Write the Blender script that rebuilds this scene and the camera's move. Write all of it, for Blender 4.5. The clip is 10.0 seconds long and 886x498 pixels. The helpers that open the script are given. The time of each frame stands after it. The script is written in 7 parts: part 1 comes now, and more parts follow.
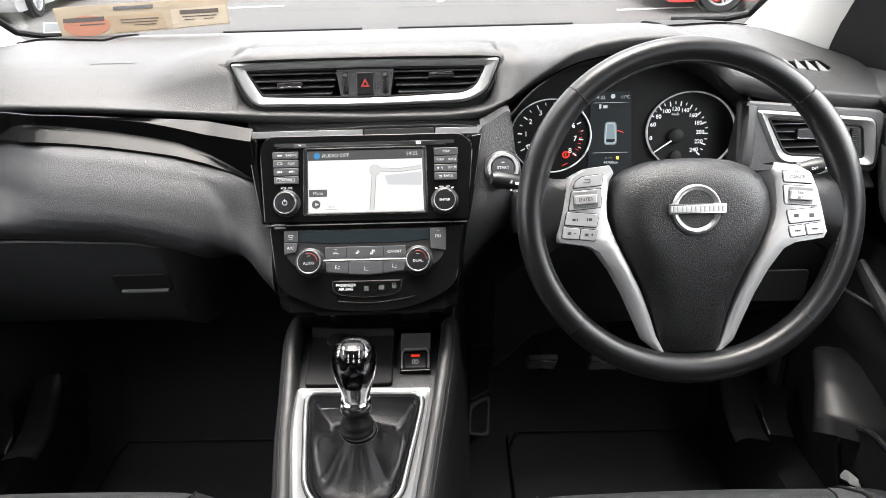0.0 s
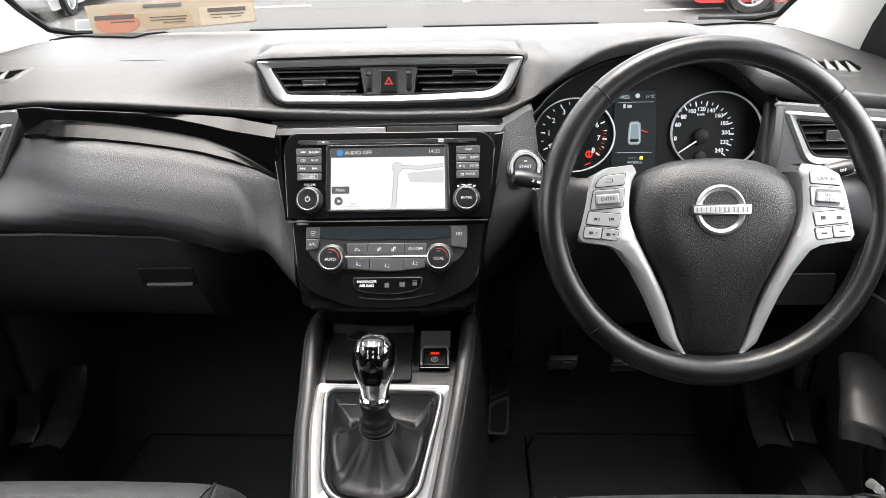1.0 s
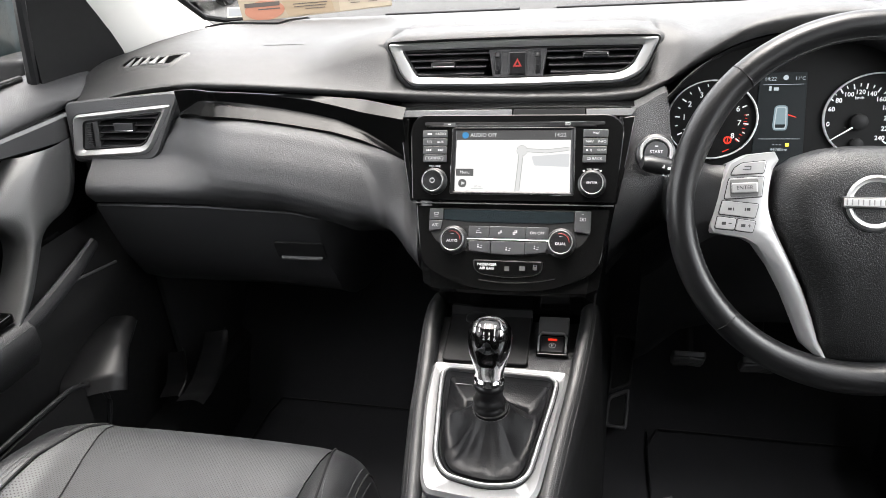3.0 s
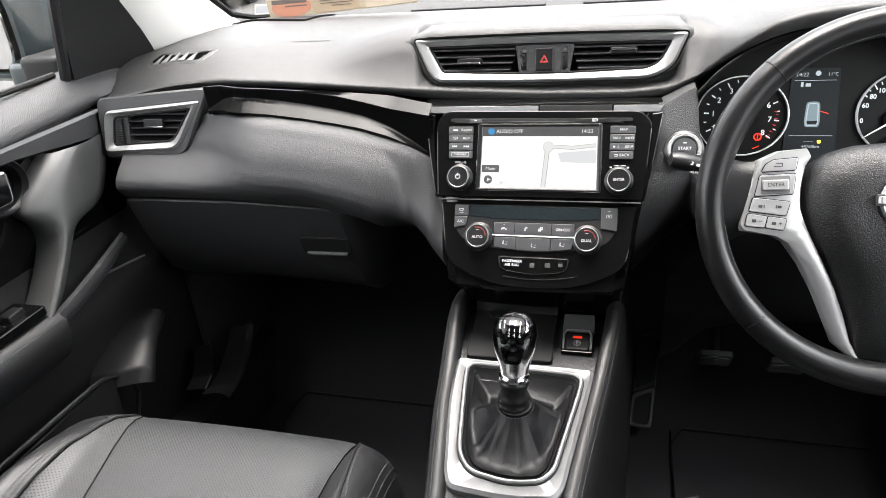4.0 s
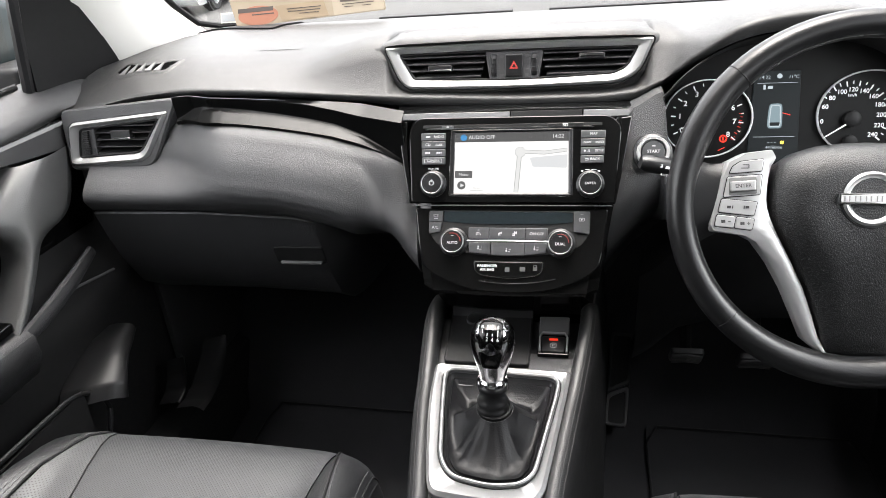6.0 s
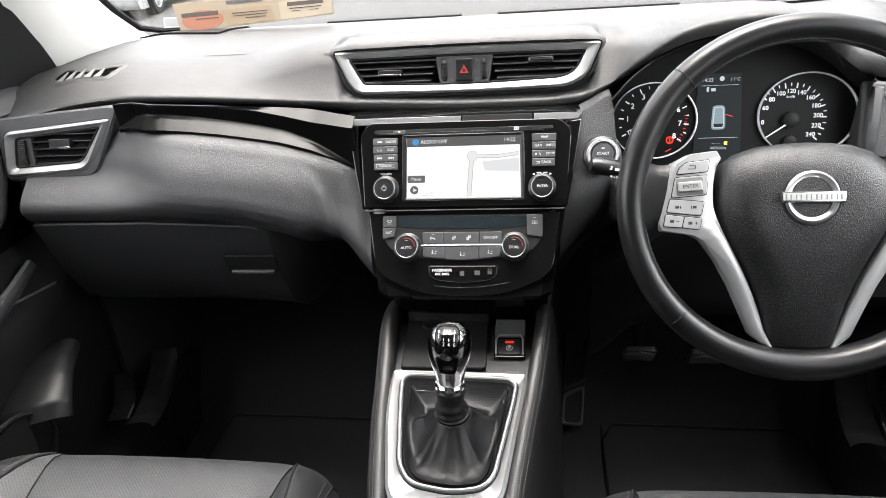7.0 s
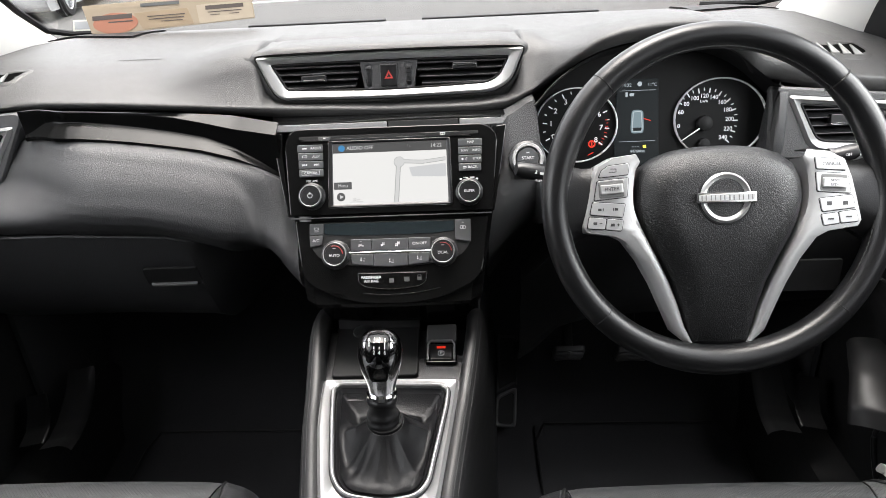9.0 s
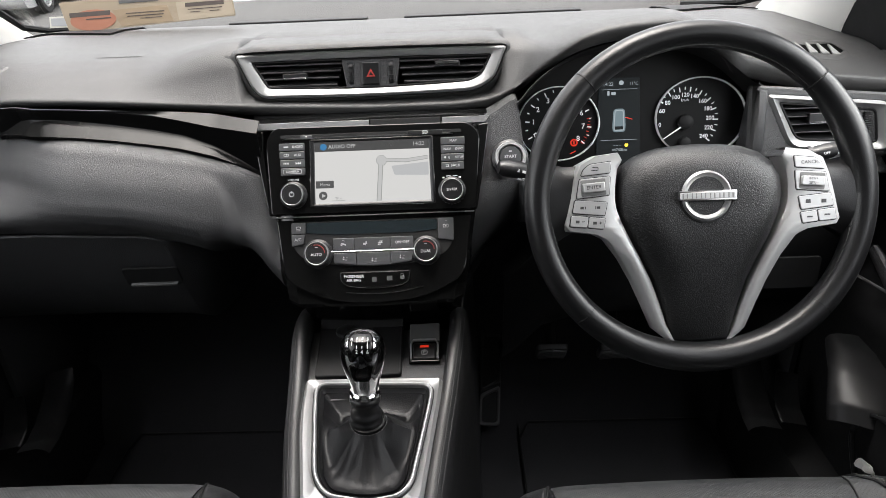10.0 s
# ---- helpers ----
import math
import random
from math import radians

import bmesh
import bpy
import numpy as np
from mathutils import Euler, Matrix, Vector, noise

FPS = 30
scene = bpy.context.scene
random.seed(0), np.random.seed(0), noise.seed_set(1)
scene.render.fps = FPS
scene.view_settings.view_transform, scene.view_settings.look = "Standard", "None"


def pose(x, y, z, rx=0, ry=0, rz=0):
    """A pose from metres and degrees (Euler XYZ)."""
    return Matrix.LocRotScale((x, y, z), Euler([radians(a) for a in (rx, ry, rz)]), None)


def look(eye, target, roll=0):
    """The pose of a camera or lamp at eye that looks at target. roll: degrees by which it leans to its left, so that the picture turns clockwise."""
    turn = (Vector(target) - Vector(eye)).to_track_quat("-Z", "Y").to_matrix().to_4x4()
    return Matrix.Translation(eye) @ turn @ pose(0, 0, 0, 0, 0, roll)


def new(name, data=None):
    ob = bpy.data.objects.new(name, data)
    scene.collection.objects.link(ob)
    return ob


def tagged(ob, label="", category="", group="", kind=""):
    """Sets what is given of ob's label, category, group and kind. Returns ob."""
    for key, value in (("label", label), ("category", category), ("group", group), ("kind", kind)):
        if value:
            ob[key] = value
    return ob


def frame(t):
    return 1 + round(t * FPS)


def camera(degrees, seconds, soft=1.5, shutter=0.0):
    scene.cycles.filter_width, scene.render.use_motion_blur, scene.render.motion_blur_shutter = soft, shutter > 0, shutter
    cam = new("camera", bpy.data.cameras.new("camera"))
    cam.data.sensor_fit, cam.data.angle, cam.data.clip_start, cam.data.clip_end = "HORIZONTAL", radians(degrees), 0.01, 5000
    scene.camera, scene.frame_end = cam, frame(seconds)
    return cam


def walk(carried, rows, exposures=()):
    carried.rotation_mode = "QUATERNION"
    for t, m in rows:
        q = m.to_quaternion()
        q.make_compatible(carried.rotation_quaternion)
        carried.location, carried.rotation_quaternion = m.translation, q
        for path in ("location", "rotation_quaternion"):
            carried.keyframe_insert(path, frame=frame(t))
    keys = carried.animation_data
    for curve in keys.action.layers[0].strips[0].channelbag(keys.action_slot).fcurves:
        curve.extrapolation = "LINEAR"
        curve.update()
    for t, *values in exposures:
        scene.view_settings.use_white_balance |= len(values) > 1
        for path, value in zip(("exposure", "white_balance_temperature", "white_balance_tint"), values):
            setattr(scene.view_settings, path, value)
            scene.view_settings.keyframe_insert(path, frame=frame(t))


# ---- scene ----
cam = camera(65.28, 10.0, soft=0.4)
# seconds, x, y, z, then the turn about x, y and z in degrees
ROWS = [
    (0.0, 0.1000, -0.8810, 0.9830, 63.99, 1.30, -0.64),
    (0.5, 0.1015, -0.8822, 0.9819, 64.08, 1.35, 0.17),
    (1.0, 0.1021, -0.8831, 0.9808, 64.05, 1.38, 1.40),
    (1.5, 0.1019, -0.8826, 0.9791, 64.03, 1.85, 3.32),
    (2.0, 0.1096, -0.8833, 0.9774, 63.88, 2.67, 6.84),
    (2.5, 0.1103, -0.8820, 0.9782, 63.52, 3.41, 9.84),
    (4.0, 0.1055, -0.8842, 0.9775, 63.17, 4.37, 13.65),
    (4.5, 0.1018, -0.8875, 0.9790, 63.21, 4.41, 13.77),
    (5.0, 0.0994, -0.8887, 0.9812, 63.21, 4.58, 13.30),
    (5.5, 0.0993, -0.8888, 0.9818, 63.26, 4.59, 12.31),
    (7.0, 0.0985, -0.8838, 0.9821, 63.31, 3.94, 6.81),
    (7.5, 0.0970, -0.8832, 0.9825, 63.24, 3.49, 4.83),
    (8.0, 0.0998, -0.8823, 0.9820, 63.22, 2.98, 3.38),
    (8.5, 0.1022, -0.8810, 0.9819, 63.30, 2.79, 2.35),
    (9.0, 0.1026, -0.8792, 0.9820, 63.35, 2.68, 1.17),
    (9.5, 0.1031, -0.8790, 0.9813, 63.37, 2.38, 0.42),
    (10.0, 0.1034, -0.8778, 0.9804, 63.24, 2.23, -0.13),
]
walk(cam, [(t, pose(x, y, z, rx, ry, rz)) for t, x, y, z, rx, ry, rz in ROWS],
     exposures=[(0.0, 3.2), (2.5, 3.22), (5.0, 3.28), (7.5, 3.28), (8.5, 3.2), (9.0, 2.97), (9.5, 2.78), (10.0, 2.6)])

# ---- daylight: an overcast sky over the car park ----
world = bpy.data.worlds.new("overcast_sky")
scene.world = world
world.use_nodes = True
wn, wl = world.node_tree.nodes, world.node_tree.links
sky = wn.new("ShaderNodeTexSky")
sky.sky_type = "NISHITA"
sky.sun_disc = False
sky.sun_elevation, sky.sun_rotation = radians(81), radians(337)
sky.dust_density = 4.0
cloud = wn.new("ShaderNodeHueSaturation")
cloud.inputs["Saturation"].default_value = 0.22
wl.new(sky.outputs[0], cloud.inputs["Color"])
wl.new(cloud.outputs[0], wn["Background"].inputs["Color"])
wn["Background"].inputs["Strength"].default_value = 0.15

sun_data = bpy.data.lights.new("sun", "SUN")
sun_data.energy, sun_data.angle, sun_data.color = 0.6, radians(40), (1.0, 0.97, 0.93)
sun = new("sun", sun_data)
sun.matrix_world = look((0, 0, 0), (0.06, -0.14, -0.99))
scene.view_settings.exposure = 3.2
# fill lamps added at the side windows, on top of the sky's own light
for side_x, side_y, watts in ((-0.81, -0.55, 0.24), (0.81, -0.24, 0.88)):
    fill_data = bpy.data.lights.new("side_window_fill_lamp", "AREA")
    fill_data.shape, fill_data.size, fill_data.size_y, fill_data.energy, fill_data.color = "RECTANGLE", 0.46, 0.34, watts, (0.96, 0.985, 1.0)
    lamp = new("side_window_fill_lamp", fill_data)
    lamp.matrix_world = look((side_x, side_y, 0.99), (0.0, side_y + 0.08, 0.66))

# ---- materials ----
def material(name, colour, rough, metal=0.0, spec=0.5, grain=0.0, size=500.0, depth=0.0004, mottle=0.12, coat=0.0, pattern="leather", tint=None, glow=None, glow_strength=1.0):
    """Principled surface: a slow mottle, a fine roughness change and a fine relief."""
    m = bpy.data.materials.new(name)
    m.use_nodes = True
    n, l = m.node_tree.nodes, m.node_tree.links
    b = n["Principled BSDF"]
    b.inputs["Metallic"].default_value = metal
    b.inputs["Specular IOR Level"].default_value = spec
    b.inputs["Coat Weight"].default_value = coat
    b.inputs["Coat Roughness"].default_value = 0.05
    place = n.new("ShaderNodeTexCoord")
    slow = n.new("ShaderNodeTexNoise")
    slow.inputs["Scale"].default_value = 14.0
    slow.inputs["Detail"].default_value = 5.0
    l.new(place.outputs["Object"], slow.inputs["Vector"])
    ramp = n.new("ShaderNodeMix")
    ramp.data_type = "RGBA"
    dark = [c * (1 - mottle) for c in colour]
    light = [min(1.0, c * (1 + mottle)) for c in (tint or colour)]
    ramp.inputs["A"].default_value = (*dark, 1)
    ramp.inputs["B"].default_value = (*light, 1)
    l.new(slow.outputs["Fac"], ramp.inputs["Factor"])
    l.new(ramp.outputs["Result"], b.inputs["Base Color"])
    fine = n.new("ShaderNodeTexNoise")
    fine.inputs["Scale"].default_value = 90.0
    fine.inputs["Detail"].default_value = 4.0
    l.new(place.outputs["Object"], fine.inputs["Vector"])
    r = n.new("ShaderNodeMapRange")
    r.inputs["To Min"].default_value, r.inputs["To Max"].default_value = max(0.0, rough * 0.85), min(1.0, rough * 1.15)
    l.new(fine.outputs["Fac"], r.inputs["Value"])
    l.new(r.outputs["Result"], b.inputs["Roughness"])
    if grain:
        bump = n.new("ShaderNodeBump")
        bump.inputs["Strength"].default_value = grain
        bump.inputs["Distance"].default_value = depth
        if pattern == "leather":
            warp = n.new("ShaderNodeTexNoise")
            warp.inputs["Scale"].default_value = size * 0.4
            l.new(place.outputs["Object"], warp.inputs["Vector"])
            add = n.new("ShaderNodeVectorMath")
            add.operation = "MULTIPLY_ADD"
            add.inputs[1].default_value = (1.2 / size,) * 3
            l.new(warp.outputs["Color"], add.inputs[0])
            l.new(place.outputs["Object"], add.inputs[2])
            cell = n.new("ShaderNodeTexVoronoi")
            cell.feature = "SMOOTH_F1"
            cell.inputs["Smoothness"].default_value = 0.35
            cell.inputs["Scale"].default_value = size
            l.new(add.outputs[0], cell.inputs["Vector"])
            inv = n.new("ShaderNodeMath")
            inv.operation = "SUBTRACT"
            inv.inputs[0].default_value = 1.0
            l.new(cell.outputs["Distance"], inv.inputs[1])
            l.new(inv.outputs[0], bump.inputs["Height"])
        elif pattern == "holes":
            cell = n.new("ShaderNodeTexVoronoi")
            cell.inputs["Scale"].default_value = size
            cell.inputs["Randomness"].default_value = 0.0
            turn = n.new("ShaderNodeMapping")
            turn.inputs["Rotation"].default_value = (0, 0, radians(45))
            l.new(place.outputs["Object"], turn.inputs["Vector"])
            flat = n.new("ShaderNodeVectorMath")
            flat.operation = "MULTIPLY"
            flat.inputs[1].default_value = (1, 1, 0)
            l.new(turn.outputs[0], flat.inputs[0])
            l.new(flat.outputs[0], cell.inputs["Vector"])
            step = n.new("ShaderNodeMapRange")
            step.inputs["From Min"].default_value, step.inputs["From Max"].default_value = 0.16, 0.30
            l.new(cell.outputs["Distance"], step.inputs["Value"])
            l.new(step.outputs["Result"], bump.inputs["Height"])
            hole = n.new("ShaderNodeMix")
            hole.data_type = "RGBA"
            hole.inputs["A"].default_value = (0.004, 0.004, 0.004, 1)
            l.new(step.outputs["Result"], hole.inputs["Factor"])
            l.new(ramp.outputs["Result"], hole.inputs["B"])
            l.new(hole.outputs["Result"], b.inputs["Base Color"])
        else:
            nap = n.new("ShaderNodeTexNoise")
            nap.inputs["Scale"].default_value = size
            nap.inputs["Detail"].default_value = 6.0
            l.new(place.outputs["Object"], nap.inputs["Vector"])
            l.new(nap.outputs["Fac"], bump.inputs["Height"])
        l.new(bump.outputs["Normal"], b.inputs["Normal"])
    if glow:
        b.inputs["Emission Color"].default_value = (*glow, 1)
        b.inputs["Emission Strength"].default_value = glow_strength
    return m


SOFT = material("soft_grained_dash_foam", (0.036, 0.036, 0.037), 0.42, grain=0.9, size=950, depth=0.0006)
DOORPAD = material("grained_door_pad", (0.028, 0.028, 0.0285), 0.47, spec=0.4, grain=0.8, size=800, depth=0.0006)
TOPFOAM = material("dash_top_foam", (0.032, 0.0315, 0.031), 0.46, spec=0.38, grain=0.6, size=1000, depth=0.0005)
HARD = material("hard_black_plastic", (0.023, 0.023, 0.0242), 0.46, grain=0.6, size=800, depth=0.0008)
GREYPL = material("warm_grey_plastic", (0.066, 0.066, 0.0655), 0.45, grain=0.5, size=900, depth=0.0004)
SMOOTH = material("smooth_black_plastic", (0.009, 0.009, 0.0095), 0.33, spec=0.35)
DARK = material("matt_black_plastic", (0.009, 0.009, 0.0092), 0.6, spec=0.2)
# plain black that stands in for the shade inside the demister slots
SLOTBLACK = material("slot_depth_black", (0.003, 0.003, 0.003), 0.95, spec=0.0)
GLOSS = material("piano_black_lacquer", (0.003, 0.003, 0.003), 0.06, spec=0.28)
INLAY = material("satin_grey_inlay", (0.045, 0.045, 0.046), 0.24, mottle=0.05)
# grey that paints the sky's reflection on the gloss reveal strips
REVEAL = material("gloss_reveal_sky_sheen", (0.13, 0.13, 0.132), 0.30, mottle=0.04)
LACQUER = material("black_lacquered_strip", (0.004, 0.004, 0.004), 0.12, spec=0.10)
SATIN = material("satin_silver_paint", (0.30, 0.30, 0.297), 0.33, metal=0.6, mottle=0.04)
SATIN2 = material("satin_silver_spoke", (0.41, 0.41, 0.407), 0.34, metal=0.45, mottle=0.04)
CHROME = material("chrome", (0.85, 0.85, 0.86), 0.07, metal=1.0, mottle=0.02)
DARKCHROME = material("dark_chrome", (0.60, 0.60, 0.61), 0.09, metal=1.0, mottle=0.02)
BRUSHED = material("satin_silver_console_paint", (0.21, 0.21, 0.212), 0.36, metal=0.6, mottle=0.05)
LEATHER = material("black_leather", (0.012, 0.012, 0.0125), 0.42, spec=0.38, grain=0.6, size=620, depth=0.0005)
GAITER = material("gaiter_leather", (0.004, 0.004, 0.0045), 0.40, spec=0.18, grain=0.5, size=700, depth=0.0004)
RIMHIDE = material("smooth_wheel_leather", (0.007, 0.007, 0.0074), 0.30, spec=0.36, grain=0.3, size=800, depth=0.0003, mottle=0.12)
PADHIDE = material("grained_airbag_cover", (0.008, 0.008, 0.0084), 0.36, spec=0.45, grain=0.8, size=900, depth=0.0005)
SEATHIDE = material("seat_leather", (0.013, 0.0132, 0.014), 0.38, grain=0.5, size=700, depth=0.0004)
PERF2 = material("pale_perforated_leather", (0.042, 0.043, 0.044), 0.5, grain=0.5, size=290, depth=0.0005, pattern="holes")
PERF = material("perforated_seat_leather", (0.026, 0.027, 0.028), 0.5, grain=0.5, size=330, depth=0.0005, pattern="holes")
THREAD = material("grey_thread", (0.06, 0.06, 0.06), 0.7)
DARKTHREAD = material("dark_grey_thread", (0.035, 0.035, 0.035), 0.6)
CARPET = material("black_carpet", (0.027, 0.027, 0.029), 0.95, spec=0.1, grain=0.8, size=900, depth=0.001, pattern="nap")
SHIELD = material("satin_black_plastic", (0.007, 0.007, 0.0074), 0.42, spec=0.26)
RUBBER = material("pedal_rubber", (0.020, 0.020, 0.021), 0.5)
HEADLINE = material("light_grey_headliner", (0.46, 0.455, 0.445), 0.9, spec=0.2, grain=0.3, size=900, depth=0.0004, pattern="nap")
PILLAR = material("light_grey_pillar_trim", (0.60, 0.59, 0.56), 0.55, grain=0.25, size=800, depth=0.0003, mottle=0.04)
VANEGREY = material("grey_vane_plastic", (0.13, 0.13, 0.125), 0.5)
LATCH = material("grey_latch_plastic", (0.075, 0.075, 0.075), 0.4)
BTN = material("grey_button_plastic", (0.036, 0.037, 0.039), 0.42)
# faint glow added to the printed legends, which are no lamps
WHITEINK = material("glowing_white_legend_ink", (0.42, 0.42, 0.42), 0.5, glow=(1, 1, 1), glow_strength=0.012)
DIMINK = material("dim_legend_ink", (0.04, 0.04, 0.04), 0.5)
DARKINK = material("dark_legend_ink", (0.03, 0.03, 0.03), 0.5)
REDINK = material("red_ink", (0.28, 0.025, 0.02), 0.45)
REDLAMP = material("red_tell_tale", (0.5, 0.02, 0.01), 0.4, glow=(1.0, 0.06, 0.02), glow_strength=0.06)
AMBER = material("amber_tell_tale", (0.6, 0.4, 0.02), 0.4, glow=(1.0, 0.7, 0.05), glow_strength=0.3)


def lit(name, colour, strength):
    return material(name, (0.006, 0.006, 0.006), 0.5, spec=0.15, glow=colour, glow_strength=strength, mottle=0.0)


SCREEN = lit("lit_map_screen", (1.0, 0.99, 0.97), 0.108)
SCREENBAR = lit("lit_screen_title_bar", (0.10, 0.10, 0.10), 0.09)
SCREENLINE = lit("lit_map_road", (0.55, 0.55, 0.54), 0.098)
SCREENFILL = lit("lit_map_road_fill", (0.86, 0.86, 0.85), 0.098)
SCREENBTN = lit("lit_screen_button", (0.14, 0.14, 0.14), 0.09)
SCREENTEXT = lit("lit_screen_text", (1.0, 1.0, 1.0), 0.09)
SCREENBLUE = lit("lit_blue_icon", (0.05, 0.35, 0.75), 0.09)
CLUSTERLCD = lit("dim_cluster_display", (0.020, 0.027, 0.030), 0.06)
CLUSTERINK = lit("lit_cluster_ink", (0.75, 0.85, 0.9), 0.085)
CLIMATELCD = material("unlit_climate_display", (0.009, 0.013, 0.015), 0.12, coat=0.5)
DIAL = material("dial_face", (0.005, 0.005, 0.005), 0.5, spec=0.15)
# the dial rings are chrome; their shine is painted as plain white
DIALRING = material("dial_ring_painted_shine", (0.85, 0.85, 0.85), 0.30)
DIALINK = material("dial_ink", (0.8, 0.8, 0.8), 0.5, glow=(1, 1, 1), glow_strength=0.02)
CARD = material("buff_card", (0.18, 0.143, 0.097), 0.6, mottle=0.05)
CARD2 = material("cream_card", (0.22, 0.183, 0.132), 0.6, mottle=0.05)
CARDOVAL = material("russet_print", (0.20, 0.075, 0.04), 0.6, mottle=0.05)
CARDINK = material("brown_print", (0.03, 0.02, 0.015), 0.6)
PAPER = material("white_label_paper", (0.40, 0.39, 0.35), 0.6)
# asphalt kept a darker grey to suit the high exposure
ASPHALT = material("car_park_asphalt", (0.030, 0.030, 0.029), 0.8, grain=0.6, size=60, depth=0.01, pattern="nap", mottle=0.25)
LINEPAINT = material("worn_line_paint", (0.7, 0.7, 0.66), 0.7, mottle=0.2)
CARRED = material("red_car_paint", (0.42, 0.012, 0.008), 0.25, coat=0.8)
CARSILVER = material("silver_car_paint", (0.50, 0.51, 0.52), 0.28, metal=0.5, coat=0.8)
CARGREY = material("grey_blue_car_paint", (0.020, 0.030, 0.032), 0.30, coat=0.3)
TYRE = material("tyre_rubber", (0.015, 0.015, 0.015), 0.8)
WALLREND = material("pale_rendered_wall", (0.55, 0.54, 0.51), 0.9, grain=0.3, size=40, depth=0.004, pattern="nap")
ROOFGREY = material("grey_cladding", (0.22, 0.23, 0.24), 0.6)
SIGNRED = material("red_sign_board", (0.45, 0.03, 0.03), 0.5)
MIRROR = material("mirror_silvering", (0.9, 0.9, 0.9), 0.01, metal=1.0, mottle=0.0)

GLASS = bpy.data.materials.new("window_glass")
GLASS.use_nodes = True
gn, gl = GLASS.node_tree.nodes, GLASS.node_tree.links
gn.remove(gn["Principled BSDF"])
clear, shine, both, facing, power, scale_ = (gn.new(k) for k in ("ShaderNodeBsdfTransparent", "ShaderNodeBsdfGlossy", "ShaderNodeMixShader", "ShaderNodeLayerWeight", "ShaderNodeMath", "ShaderNodeMath"))
clear.inputs["Color"].default_value = (0.98, 0.97, 0.955, 1)
shine.inputs["Roughness"].default_value = 0.02
facing.inputs["Blend"].default_value = 0.5
power.operation, power.inputs[1].default_value = "POWER", 5.0
scale_.operation, scale_.inputs[1].default_value, scale_.inputs[2].default_value = "MULTIPLY_ADD", 0.6, 0.025
gl.new(facing.outputs["Facing"], power.inputs[0])
gl.new(power.outputs[0], scale_.inputs[0])
gl.new(scale_.outputs[0], both.inputs[0])
gl.new(clear.outputs[0], both.inputs[1])
gl.new(shine.outputs[0], both.inputs[2])
gl.new(both.outputs[0], gn["Material Output"].inputs["Surface"])


# ---- building helpers ----
ROOTS = {}


def thing(name, at, label, category, group="", kind=""):
    """An Empty at the base of a thing; its parts are built in world metres."""
    e = new(name)
    e.empty_display_size = 0.05
    e.location = at
    ROOTS[e.name] = Vector(at)
    return tagged(e, label, category, group, kind)


def part(name, bm, mat, parent=None, label="", smooth=True, angle=35):
    """Links a bmesh, given in world metres, as one mesh object under parent."""
    if parent is not None:
        base = ROOTS[parent.name]
        bmesh.ops.translate(bm, verts=bm.verts, vec=-base)
    bmesh.ops.recalc_face_normals(bm, faces=bm.faces)
    if smooth:
        for f in bm.faces:
            f.smooth = True
        for e in bm.edges:
            if len(e.link_faces) == 2:
                flat_cap = max(len(f.verts) for f in e.link_faces) > 4
                if e.calc_face_angle(0) > radians(4 if flat_cap else angle):
                    e.smooth = False
    me = bpy.data.meshes.new(name)
    bm.to_mesh(me)
    bm.free()
    me.materials.append(mat)
    ob = new(name, me)
    if parent is not None:
        ob.parent = parent
        ROOTS[ob.name] = base
    if label:
        ob["label"] = label
    return ob


def plane(o, lean, turn=0.0, spin=0.0):
    """A frame on a panel that faces the seats: x across, y up the panel, z out of it."""
    return pose(*o, 90 - lean, 0, turn) @ pose(0, 0, 0, 0, 0, spin)


def rounded(pts, r, n=4):
    """A polygon with its corners rounded; r one radius or one for each corner."""
    out = []
    k = len(pts)
    for i in range(k):
        p, a, b = Vector(pts[i]), Vector(pts[i - 1]), Vector(pts[(i + 1) % k])
        rr = r[i] if isinstance(r, (list, tuple)) else r
        da, db = (a - p), (b - p)
        cut = min(rr, da.length * 0.48, db.length * 0.48)
        p0, p1 = p + da.normalized() * cut, p + db.normalized() * cut
        for j in range(n + 1):
            t = j / n
            out.append(p0.lerp(p, t).lerp(p.lerp(p1, t), t))
    return out


def rect(w, h, r=0.0, x=0.0, y=0.0, n=4):
    pts = [(x - w / 2, y - h / 2), (x + w / 2, y - h / 2), (x + w / 2, y + h / 2), (x - w / 2, y + h / 2)]
    return rounded(pts, r, n) if r else [Vector(p) for p in pts]


def circle(r, x=0.0, y=0.0, n=32, rx=None):
    return [Vector((x + (rx or r) * math.cos(2 * math.pi * i / n), y + r * math.sin(2 * math.pi * i / n))) for i in range(n)]


def inset(pts, d):
    """A polygon moved inward by d."""
    k = len(pts)
    area = sum(pts[i - 1].x * pts[i].y - pts[i].x * pts[i - 1].y for i in range(k))
    s = 1 if area > 0 else -1
    out = []
    for i in range(k):
        a, p, b = pts[i - 1], pts[i], pts[(i + 1) % k]
        e0, e1 = (p - a), (b - p)
        if e0.length < 1e-7:
            e0 = e1
        if e1.length < 1e-7:
            e1 = e0
        n0, n1 = Vector((-e0.y, e0.x)).normalized() * s, Vector((-e1.y, e1.x)).normalized() * s
        m = n0 + n1
        m = m.normalized() if m.length > 1e-6 else n0
        out.append(p + m * d / max(0.5, m.dot(n0)))
    return out


